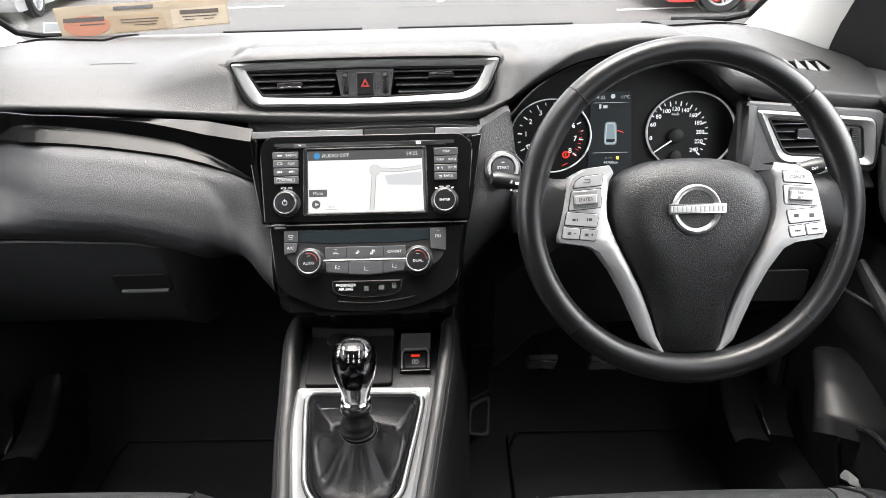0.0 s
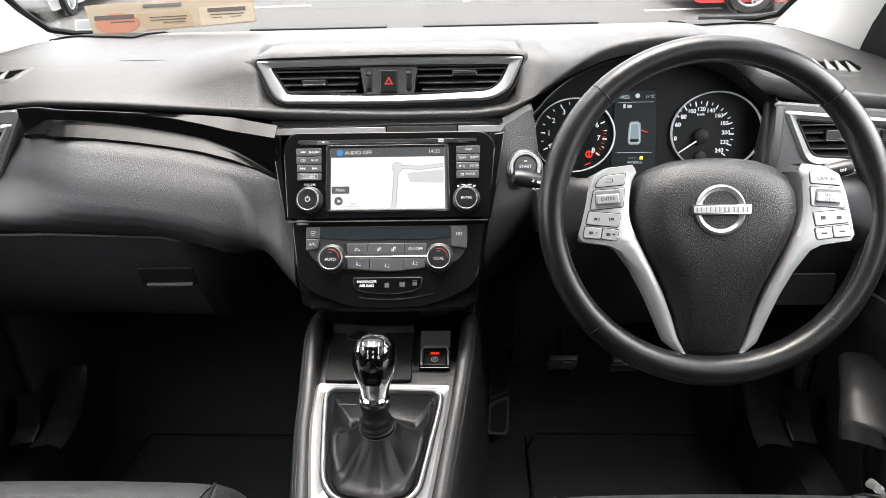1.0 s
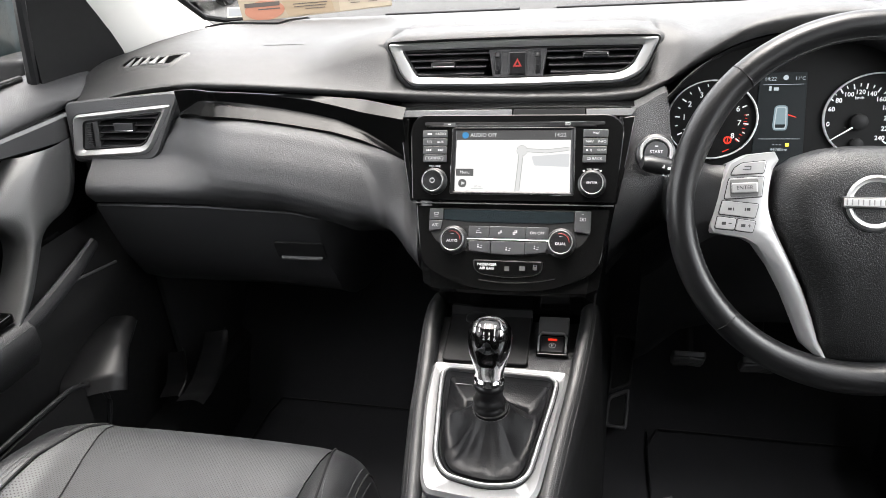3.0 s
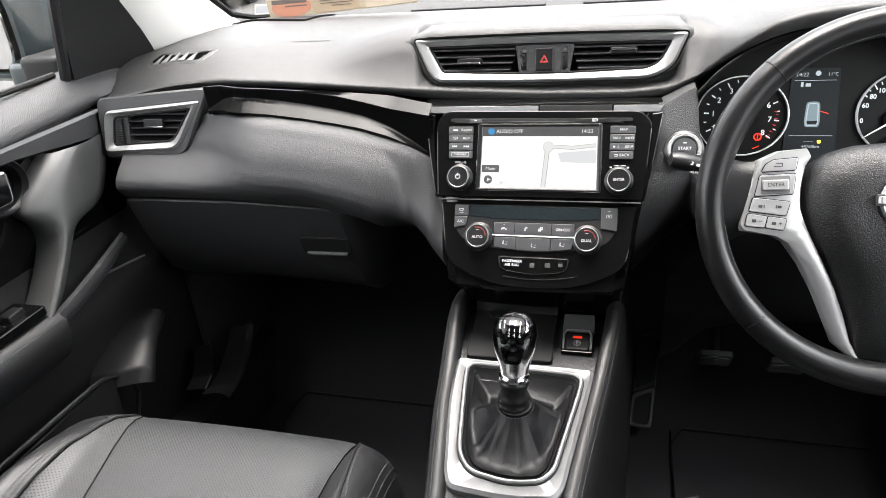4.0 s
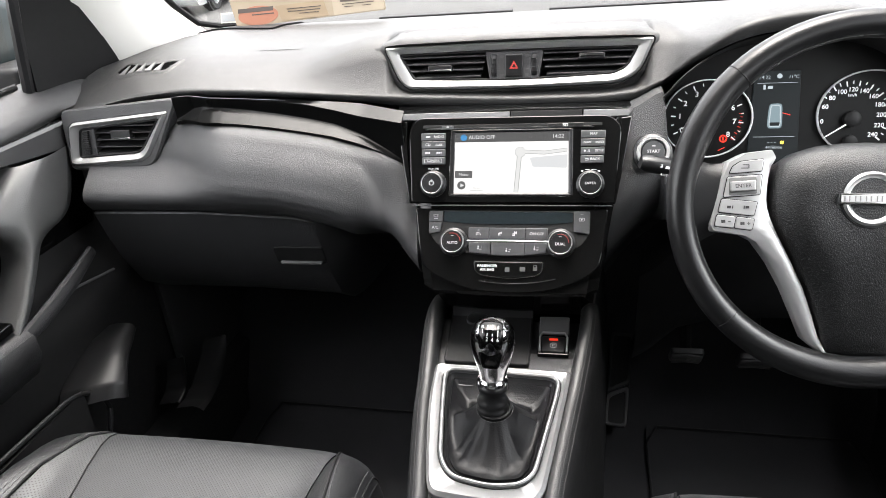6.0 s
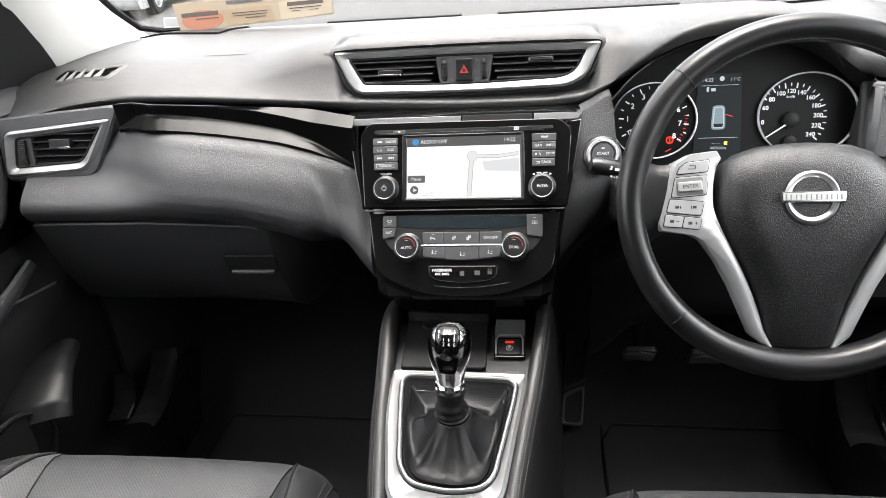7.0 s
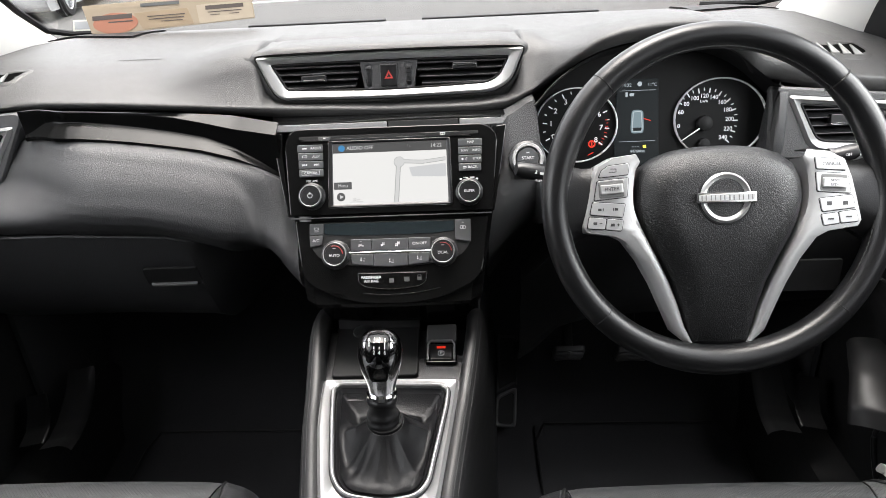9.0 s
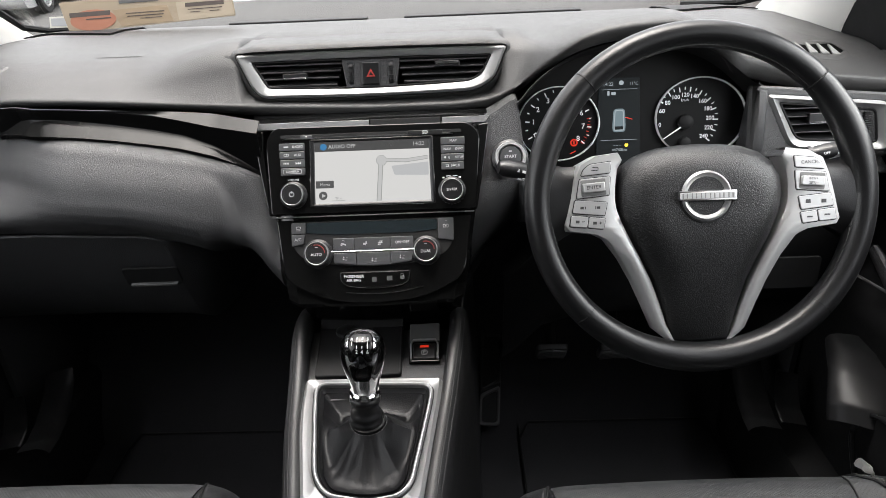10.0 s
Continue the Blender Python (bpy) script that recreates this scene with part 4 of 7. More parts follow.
def ckey(pts, sym=None, text=None, size=0.005):
    b = key(C, pts, climate, 0.0030, BTN, 0.0006, 0.001)
    cx = sum(p[0] for p in pts) / len(pts)
    cy = sum(p[1] for p in pts) / len(pts)
    if text:
        writing(text, size, C @ pose(cx, cy, 0.0031), WHITEINK, b)
    if sym:
        bars([(cx + x * 0.9, cy + y * 0.9, w * (0.8 if w > h else 0.62), h * (0.8 if h > w else 0.62)) for x, y, w, h in sym], C @ pose(0, 0, 0.0031), WHITEINK, b, "symbol")
    return b


CARSYM = [(0, -0.0010, 0.0085, 0.0010), (-0.001, 0.0010, 0.0050, 0.0009), (-0.0030, -0.0018, 0.0018, 0.0014), (0.0030, -0.0018, 0.0018, 0.0014), (0, 0.0048, 0.004, 0.0006)]
FANSYM = [(0, 0, 0.0012, 0.0062), (0, 0, 0.0062, 0.0012), (0.0018, 0.0018, 0.0022, 0.0022), (-0.0018, -0.0018, 0.0022, 0.0022)]
MANSYM = [(-0.002, 0.0020, 0.0022, 0.0022), (-0.002, -0.0010, 0.0030, 0.0030), (0.0020, -0.0022, 0.0038, 0.0012), (0.0030, 0.0010, 0.0030, 0.0007)]
SCRSYM = [(0, 0.0022, 0.0080, 0.0009), (-0.0030, 0.0006, 0.0009, 0.0026), (0.0030, 0.0006, 0.0009, 0.0026), (0, -0.0010, 0.0060, 0.0009), (0, -0.0034, 0.0070, 0.0009)]
ckey([(-0.1075, 0.0280), (-0.0895, 0.0280), (-0.0895, 0.0425), (-0.1075, 0.0425)], SCRSYM)
ckey([(-0.1075, 0.0120), (-0.0920, 0.0150), (-0.0900, 0.0270), (-0.1075, 0.0270)], None, "A/C", 0.0055)
ckey([(0.0840, 0.0160), (0.1040, 0.0130), (0.1040, 0.0425), (0.0840, 0.0425)], [(0, 0.006, 0.008, 0.0009), (0, 0.0020, 0.008, 0.0009), (-0.0036, 0.004, 0.0009, 0.0040), (0.0036, 0.004, 0.0009, 0.0040), (0, 0.0040, 0.003, 0.0030), (0, 0.0110, 0.004, 0.0006)])
ckey([(-0.0535, 0.0055), (-0.0265, 0.0050), (-0.0265, 0.0205), (-0.0535, 0.0205)], CARSYM)
b = ckey([(-0.0255, 0.0050), (0.0215, 0.0050), (0.0215, 0.0205), (-0.0255, 0.0205)], [(-0.0105 + x, y, w, h) for x, y, w, h in FANSYM] + [(0.0110 + x * 1.25, y * 1.25, w * 1.25, h * 1.25) for x, y, w, h in FANSYM])
ckey([(0.0225, 0.0050), (0.0510, 0.0050), (0.0510, 0.0205), (0.0225, 0.0205)], None, "ON·OFF", 0.0052)
part("chrome_strip", slab(C, rect(0.110, 0.0016, 0.0006, -0.001, 0.0030), 0.0, 0.0036, 0.0006), CHROME, climate)
ckey([(-0.0520, -0.0120), (-0.0240, -0.0150), (-0.0240, 0.0010), (-0.0535, 0.0010)], MANSYM)
ckey([(-0.0230, -0.0152), (0.0, -0.0166), (0.0210, -0.0152), (0.0210, 0.0010), (-0.0230, 0.0010)], MANSYM)
ckey([(0.0220, -0.0150), (0.0485, -0.0120), (0.0505, 0.0010), (0.0220, 0.0010)], MANSYM)
for x, word in ((-0.0735, "AUTO"), (0.0675, "DUAL")):
    k = rotary(C, x, 0.0010, 0.0150, climate, word, "temperature knob with chrome ring")
    arc = [Vector((x + 0.0108 * math.cos(a), 0.001 + 0.0108 * math.sin(a), 0.0134)) for a in np.linspace(0.0, 1.9, 14)]
    part("red_arc", tube([C @ p for p in arc], 0.0005, 5), REDINK, k)
    bars([(x, 0.0085, 0.004, 0.0006)], C @ pose(0, 0, 0.0133), WHITEINK, k, "mark")
lamp_o = rounded([(-0.045, -0.0245), (0.045, -0.0245), (0.044, -0.036), (0.036, -0.042), (0.0, -0.0465), (-0.036, -0.042), (-0.044, -0.036)], [0.002, 0.002, 0.004, 0.01, 0.1, 0.01, 0.004])
part("airbag_lamp_panel", slab(C, lamp_o, -0.001, 0.0016, 0.0006), GLOSS, climate)
part("panel_edge", bezel(C, inset(lamp_o, -0.0008), lamp_o, -0.0005, 0.0016, 0.0002), SMOOTH, climate)
writing("PASSENGER\nAIR BAG", 0.0050, C @ pose(-0.0275, -0.0325, 0.0017), WHITEINK, climate, bold=0.0001)
bars([(-0.001, -0.0345, 0.006, 0.006), (0.019, -0.0335, 0.007, 0.006)], C @ pose(0, 0, 0.0017), DIMINK, climate, "symbol")
bars([(0.0355, -0.0330, 0.0055, 0.0045), (0.0335, -0.0300, 0.0008, 0.003), (0.0375, -0.0300, 0.0008, 0.003), (0.0355, -0.0285, 0.0048, 0.0008)], C @ pose(0, 0, 0.0017), DIMINK, climate, "lock_symbol")
arc = [C @ Vector((x, -0.0455 - 0.0075 * (1 - (x / 0.062) ** 2), 0.0004)) for x in np.linspace(-0.038, 0.062, 20)]
part("lower_line", tube(arc, 0.0006, 6), SMOOTH, climate)

# ---- tunnel console with the gear lever ----
G = pose(0, -0.14, 0.42, 8, 0, 0)
console = thing("centre_console", (0, -0.25, 0.0), "black tunnel console with padded sides and silver gear surround", "console")
half_l = spline([(-0.60, 0.080), (-0.45, 0.084), (-0.345, 0.095), (-0.31, 0.1015), (-0.21, 0.117), (-0.06, 0.129), (0.05, 0.130)], 0.03)
half_r = spline([(-0.60, 0.073), (-0.45, 0.077), (-0.32, 0.0855), (-0.215, 0.0995), (-0.095, 0.117), (-0.06, 0.1205), (0.05, 0.122)], 0.03)
top_z = lambda y: 0.42 + (y + 0.14) * 0.14
grid = []
for i in range(31):
    y = -0.60 + 0.56 * i / 30
    wl_, wr_ = half_l(y) - 0.026, half_r(y) - 0.022
    z = top_z(y)
    grid.append([Vector((-wl_ + (wl_ + wr_) * t, y, z - 0.004)) for t in np.linspace(0, 1, 25)])
bm = sheet(grid)
hole = [f for f in bm.faces if -0.066 < f.calc_center_median().x < 0.056 and -0.325 < f.calc_center_median().y < -0.165]
bmesh.ops.delete(bm, geom=hole, context="FACES")
deck = part("deck", bm, HARD, console)
# padded rails on both sides
for s in (-1, 1):
    grid = []
    for i in range(37):
        y = -0.60 + 0.585 * i / 36
        w = (half_l if s < 0 else half_r)(y) - 0.003
        z = top_z(y) + 0.016 * ease(-0.20, -0.06, y) + 0.012
        front = ease(-0.045, -0.016, y)
        z -= 0.006 * (1 - ease(-0.20, -0.06, y))
        ring = [(w - 0.024, z - 0.024), (w - 0.0235, z - 0.010), (w - 0.021, z - 0.003), (w - 0.0165, z + 0.0012), (w - 0.011, z + 0.0015), (w - 0.006, z - 0.0015), (w - 0.0015, z - 0.008), (w + 0.002, z - 0.018), (w + 0.006, z - 0.06), (w + 0.012, z - 0.20), (w + 0.020, 0.03)]
        grid.append([Vector((s * x, y, h - 0.010 * front * (h > z - 0.03))) for x, h in ring])
    rail = part("padded_rail", sheet(grid), LEATHER, console, "black leather padded console side", angle=60)
    for off, dz in ((-0.002, 0.0000), (0.0025, -0.0062)):
        path = [Vector((s * ((half_l if s < 0 else half_r)(y) - 0.008 + off), y, top_z(y) + 0.016 * ease(-0.20, -0.06, y) + 0.0058 + 0.006 * ease(-0.20, -0.06, y) + dz)) for y in np.linspace(-0.59, -0.05, 50)]
        stitches(path, Vector((s, 0, 0.5)), 0.0055, 0.0042, THREAD, rail, r=0.0005)
for s in (-1, 1):
    part("tunnel_side", sheet([[Vector((s * 0.112, -0.045, 0.45)), Vector((s * 0.116, -0.045, 0.30)), Vector((s * 0.128, -0.045, 0.02))], [Vector((s * 0.125, 0.10, 0.50)), Vector((s * 0.130, 0.10, 0.30)), Vector((s * 0.140, 0.10, 0.02))], [Vector((s * 0.13, 0.50, 0.50)), Vector((s * 0.14, 0.50, 0.30)), Vector((s * 0.16, 0.50, 0.02))]], 0.006), HARD, console)
# open bin in front of the lever
bin_o = rounded([(-0.088, 0.006), (0.028, 0.006), (0.026, 0.110), (-0.092, 0.110)], 0.006)
part("storage_bin", bezel(G, bin_o, inset(bin_o, 0.003), -0.05, 0.003, 0.001), DARK, console)
part("bin_floor", slab(G, inset(bin_o, 0.002), 0.0, 0.0026, 0.0005), DARK, console)
part("socket_lid", lathe(G @ pose(-0.052, 0.090, 0.004, -12), [(0.016, 0), (0.016, 0.004), (0.013, 0.006), (0.001, 0.0062)], 24), SMOOTH, console, "round socket lid")
part("bin_back", slab(plane((-0.032, -0.035, 0.440), 20), rect(0.118, 0.03, 0.003), 0, 0.004, 0.001), SMOOTH, console)
# parking brake switch
q = G @ pose(0.0585, 0.046, 0.002)
part("switch_slope", slab(G @ pose(0.0585, 0.082, 0.004, 14), rect(0.042, 0.030, 0.002), -0.008, 0.004, 0.0015), GREYPL, console)
sw = part("parking_brake_switch", slab(q, rect(0.042, 0.038, 0.003), -0.004, 0.0022, 0.001), GLOSS, console, "parking brake switch with a red lamp")
part("rocker", slab(q @ pose(0, -0.002, 0, 6), rounded([(-0.015, -0.0145), (0.015, -0.0145), (0.0165, 0.0135), (-0.0165, 0.0135)], 0.003), 0.0, 0.0070, 0.0022), SMOOTH, sw)
part("chrome_edge", tube([q @ Vector(p) for p in ((-0.0180, -0.0165, 0.004), (-0.0185, 0.010, 0.0066), (-0.0150, 0.0165, 0.0082), (0.0150, 0.0165, 0.0082), (0.0185, 0.010, 0.0066), (0.0180, -0.0165, 0.004))], 0.0016, 8), SATIN, sw)
part("red_lamp", slab(q @ pose(0, -0.002, 0, 6), rect(0.012, 0.0040, 0.0006, 0, 0.0065), 0.0067, 0.0075, 0.0002, 1), REDLAMP, sw)
writing("P", 0.0070, q @ pose(0, -0.0065, 0.0066, 6), WHITEINK, sw)
part("ring_mark", bezel(q @ pose(0, -0.0065, 0.0064, 6), circle(0.0046, 0, 0, 20), circle(0.0040, 0, 0, 20), 0, 0.0003, 0.0001), WHITEINK, sw)

# silver gear surround, leather gaiter and lever
fo = rounded([(-0.0970, -0.001), (-0.0940, -0.074), (-0.0745, -0.188), (-0.066, -0.206), (0.0, -0.2125), (0.051, -0.206), (0.0600, -0.190), (0.0785, -0.052), (0.0840, -0.006)], [0.010, 0.05, 0.012, 0.014, 0.1, 0.014, 0.012, 0.05, 0.010], 5)
fi = rounded([(-0.0800, -0.013), (-0.0765, -0.052), (-0.0625, -0.156), (-0.047, -0.181), (0.0, -0.1905), (0.034, -0.184), (0.0465, -0.168), (0.0660, -0.052), (0.0690, -0.020)], [0.016, 0.05, 0.02, 0.02, 0.1, 0.016, 0.02, 0.05, 0.016], 5)
surround = part("gear_surround", bezel(G, fo, fi, -0.006, 0.008, 0.004, 0.003), BRUSHED, console, "satin silver gear lever surround")
lip_o, lip_i = inset(fi, -0.0030), inset(fi, 0.0015)
part("chrome_lip", bezel(G, lip_o, lip_i, 0.0, 0.0100, 0.0016), BRUSHED, surround, "bright chrome inner lip")
part("lip_groove", bezel(G, inset(fi, -0.0045), inset(fi, -0.0030), 0.0, 0.0066, 0.0004), DARK, surround)
part("rubber_lip", bezel(G, inset(fi, 0.0016), inset(fi, 0.0085), -0.008, 0.0060, 0.0028, 0.003), SMOOTH, surround, "black inner rim")

lever = thing("gear_lever", (-0.005, -0.24, 0.40), "chrome-capped six-speed gear lever in a black leather gaiter", "gear lever")
base_ring = [p_.lerp(q_, u_) for p_, q_ in zip(inset(fi, 0.006), inset(fi, 0.006)[1:] + inset(fi, 0.006)[:1]) for u_ in (0.0, 0.34, 0.67)]
cx, cy = -0.004, -0.098
N = len(base_ring)
loops = []
top_c = Vector((-0.0045, -0.0965))
ridges = [(-3, 0.76, 0.012), (185, 0.76, 0.012), (42, 0.50, -0.020), (138, 0.50, -0.020), (90, 0.48, -0.012), (-30, 0.70, -0.010), (210, 0.70, -0.010), (-64, 0.62, -0.002), (244, 0.62, -0.002), (-90, 0.62, 0.003)]
ridges = sorted(((math.radians(a_ % 360), f_, h_) for a_, f_, h_ in ridges))


def drape(ang):
    """Reach and height of the gaiter's folds half way between frame and neck."""
    ang %= 2 * math.pi
    angs = [r_[0] for r_ in ridges]
    f_ = float(np.interp(ang, angs, [r_[1] for r_ in ridges], period=2 * math.pi))
    h_ = float(np.interp(ang, angs, [r_[2] for r_ in ridges], period=2 * math.pi))
    return f_, h_


for k in range(16):
    t = k / 15
    lp = []
    for i, p in enumerate(base_ring):
        ang = math.atan2(p.y - top_c.y, p.x - top_c.x)
        r = (p - top_c).length
        f_, h_ = drape(ang)
        low, high = (r, 0.005), (0.0195, 0.030)
        mid_ = (0.0195 + (r - 0.0195) * f_, 0.004 + h_)
        if t < 0.5:
            u = t / 0.5
            rr, hh = low[0] + (mid_[0] - low[0]) * u, low[1] + (mid_[1] - low[1]) * u - 0.003 * math.sin(math.pi * u)
        else:
            u = (t - 0.5) / 0.5
            rr, hh = mid_[0] + (high[0] - mid_[0]) * u, mid_[1] + (high[1] - mid_[1]) * u ** 1.15
        hh += 0.0022 * noise.noise(Vector((p.x * 60, p.y * 60, t * 3))) * math.sin(math.pi * t)
        lp.append(G @ Vector((top_c.x + rr * math.cos(ang), top_c.y + rr * math.sin(ang), hh if k else -0.006)))
    loops.append(lp)
bm = bmesh.new()
rings(bm, loops, cap_end=True)
gaiter = part("gaiter", bm, GAITER, lever, "creased black leather gaiter", angle=50)
L = pose(-0.006, -0.236, 0.466, -6, 2, 0)
part("neck", lathe(L, [(0.0170, -0.036), (0.0192, -0.033), (0.0198, -0.030), (0.0190, -0.027), (0.0176, -0.0255), (0.0186, -0.022), (0.0188, -0.0185), (0.0172, -0.0165), (0.0160, -0.012), (0.0160, -0.006), (0.0178, -0.003), (0.0184, 0.000), (0.0176, 0.003), (0.0158, 0.0045), (0.0156, 0.007)], 36), SMOOTH, lever, "black ribbed neck", angle=70)
part("gaiter_ring", lathe(G @ pose(-0.0045, -0.0965, 0.0295), [(0.0205, -0.003), (0.0215, 0.000), (0.0208, 0.0025), (0.0185, 0.0035)], 36, cap=False), GAITER, lever)
stitches([G @ Vector((-0.0045 + 0.0218 * math.cos(b_), -0.0965 + 0.0218 * math.sin(b_), 0.0285)) for b_ in np.linspace(0, 2 * math.pi, 60)], Vector((0, 0, 1)), 0.0042, 0.003, THREAD, lever)
part("collar", lathe(L, [(0.0160, 0.004), (0.0180, 0.006), (0.0182, 0.010), (0.0166, 0.0125)], 36), CHROME, lever, "chrome collar ring")
prof = [(0.0152, 0.010), (0.0160, 0.015), (0.0178, 0.024), (0.0210, 0.035), (0.0245, 0.048), (0.0260, 0.059), (0.0256, 0.068), (0.0234, 0.076), (0.0188, 0.0825), (0.0104, 0.0868), (0.0005, 0.0882)]
knob = part("knob", lathe(L, prof, 48), DARKCHROME, lever, "chrome knob", angle=60)
# the knob's insets lie on its surface as seen along a slanted axis
AX = pose(0, 0, 0.059, 46, 0, 0)


def on_knob(p, q_, lift):
    """The point of the knob's skin below (p, q_) of the slanted axis."""
    lo_, hi_ = 0.0, 0.06
    for _ in range(30):
        c_ = (lo_ + hi_) / 2
        v = AX @ Vector((p, q_, c_))
        r_ = float(np.interp(v.z, [b_ for _a, b_ in prof], [a_ for a_, _b in prof], right=0.0))
        lo_, hi_ = (c_, hi_) if math.hypot(v.x, v.y) < r_ else (lo_, c_)
    return L @ AX @ Vector((p, q_, lo_ + lift))


def knob_patch(name, pts, mat_, lab):
    mid_ = sum(pts, Vector((0, 0))) / len(pts)
    loops_ = []
    for s_, lf in ((1.0, -0.001), (1.0, 0.0004), (0.96, 0.0009), (0.8, 0.0009), (0.6, 0.0009), (0.4, 0.0009), (0.2, 0.0009), (0.02, 0.0009)):
        loops_.append([on_knob(*(mid_ + (p - mid_) * s_), lf) for p in pts])
    bm = bmesh.new()
    rings(bm, loops_, cap_end=True)
    return part(name, bm, mat_, knob, lab, angle=60)


knob_patch("shift_map", rounded([(-0.0128, -0.0150), (0.0128, -0.0150), (0.0147, 0.002), (0.0132, 0.0150), (0.0060, 0.0208), (-0.0060, 0.0208), (-0.0132, 0.0150), (-0.0147, 0.002)], [0.004, 0.004, 0.01, 0.01, 0.01, 0.01, 0.01, 0.01]), GLOSS, "gloss black shift pattern cap")
knob_patch("front_inset", rounded([(-0.0090, -0.0320), (0.0090, -0.0320), (0.0135, -0.0172), (-0.0135, -0.0172)], [0.004, 0.004, 0.002, 0.002]), GLOSS, "gloss black front inset")


def wrap(ob):
    base_ = ROOTS[ob.name]
    inv_ = (L @ AX).inverted()
    for v in ob.data.vertices:
        w_ = inv_ @ (v.co + base_)
        v.co = on_knob(w_.x, w_.y, 0.0010 + max(0.0, w_.z)) - base_


for x, y, ch in ((-0.0095, 0.0087, "R"), (-0.0038, 0.0093, "1"), (0.0022, 0.0093, "3"), (0.0080, 0.0087, "5"), (-0.0036, -0.0057, "2"), (0.0022, -0.0061, "4"), (0.0084, -0.0057, "6")):
    wrap(writing(ch, 0.0056, L @ AX @ pose(x, y, 0), WHITEINK, knob, bold=0.00005))
for x, y, w_, h_ in ((-0.0008, 0.0017, 0.0180, 0.0010), (-0.0094, 0.0037, 0.0010, 0.0045), (-0.0037, 0.0017, 0.0010, 0.0080), (0.0022, 0.0017, 0.0010, 0.0080), (0.0081, 0.0017, 0.0010, 0.0080)):
    wrap(part("shift_line", slab(L @ AX, rect(w_, h_, 0, x, y), 0, 0.0002, 0.00005, 1), WHITEINK, knob, smooth=False))

# ---- instruments ----
K = plane((0.356, 0.055, 0.70), 15)
cluster = thing("instrument_cluster", (0.356, 0.06, 0.62), "lit instrument cluster with two dials and a centre display", "instrument cluster")
face = rounded([(-0.175, -0.075), (0.175, -0.075), (0.180, 0.02), (0.150, 0.075), (0.06, 0.095), (-0.06, 0.098), (-0.140, 0.075), (-0.178, 0.02)], 0.04)
part("face", slab(K, face, -0.006, 0.0, 0.001), DIAL, cluster)
# shroud from the hood's lip in to the face
grid = []
for x in np.linspace(0.193, 0.512, 40):
    zt = hood_under(x) - 0.001
    u = (x - 0.356) / 0.163
    arch = min(zt - 0.004, 0.790 - 0.075 * abs(u) ** 3)
    grid.append([Vector((x, 0.014, zt)), Vector((x, 0.022, zt - 0.001)), Vector((0.356 + (x - 0.356) * 0.985, 0.045, zt * 0.5 + arch * 0.5)), Vector((0.356 + (x - 0.356) * 0.97, 0.080, arch))])
part("shroud", sheet(grid), DARK, cluster, "dark inner hood", angle=60)
for x0, x1 in ((0.1945, 0.199), (0.5045, 0.536)):
    part("shroud_side", sheet([[Vector((x0, 0.016, z)), Vector((x0 * 0.6 + x1 * 0.4, 0.04, z)), Vector((x1, 0.085, z))] for z in (0.60, 0.66, 0.70, min(hood_under(x0) - 0.002, 0.755))]), DARK, cluster)


def dial(cx, cy, r, rx=None):
    q = K @ pose(cx, cy, 0)
    rim = part("dial_ring", bezel(q, circle(r, 0, 0, 48, rx), circle(r * 0.966, 0, 0, 48, (rx or r) * 0.970), 0, 0.007, 0.0012, 0.002), DIALRING, cluster, "chrome dial ring, shine painted white")
    part("dial_plate", slab(q, circle(r * 0.966, 0, 0, 48, (rx or r) * 0.970), -0.001, 0.0012, 0.0002, 1), DIAL, rim)
    return q @ pose(0, 0, 0.0013), rim


def ticks(q, rim, c, r, a0, a1, n, long_, w, mat_=DIALINK, every=2):
    bm = bmesh.new()
    for i in range(n + 1):
        a = radians(a0 + (a1 - a0) * i / n)
        ln = long_ if i % every == 0 else long_ * 0.6
        slab(q @ pose(c[0], c[1], 0) @ pose(0, 0, 0, 0, 0, math.degrees(a)), rect(ln, w if i % every == 0 else w * 0.7, 0, r - ln / 2, 0), 0, 0.0004, 0.0001, 1, bm)
    return part("scale", bm, mat_, rim)


q, rim = dial(-0.102, -0.002, 0.0510, 0.0565)
ticks(q, rim, (0, 0), 0.046, 205, -38, 16, 0.0062, 0.0016)
ticks(q, rim, (0, 0), 0.0440, 8, -40, 8, 0.0042, 0.0009, REDLAMP)
for i in range(9):
    a = radians(205 - 243 * i / 8)
    writing(str(i), 0.0098, q @ pose(0.0345 * math.cos(a), 0.0345 * math.sin(a), 0.0004), DIALINK, rim, bold=0.0001)
part("needle", slab(q @ pose(0, 0, 0.006, 0, 0, 200), rounded([(-0.004, -0.0012), (0.038, -0.0004), (0.038, 0.0004), (-0.004, 0.0012)], 0.0002), 0, 0.001, 0.0003, 1), DIALINK, rim)
part("needle_hub", lathe(q, [(0.011, 0), (0.0105, 0.007), (0.008, 0.0085), (0.001, 0.0088)], 28), SMOOTH, rim)
part("brake_lamp", bezel(q @ pose(0.0215, -0.0265, 0), circle(0.0052, 0, 0, 18), circle(0.0032, 0, 0, 18), 0, 0.0005, 0.0001), REDLAMP, rim)
part("brake_lamp_core", slab(q @ pose(0.0215, -0.0265, 0), rect(0.0016, 0.005), 0, 0.0005, 0.0001, 1), REDLAMP, rim)
part("fuel_pointer", slab(q @ pose(0.020, -0.0400, 0, 0, 0, 25), rect(0.009, 0.0012), 0, 0.0005, 0.0001, 1), REDLAMP, rim)

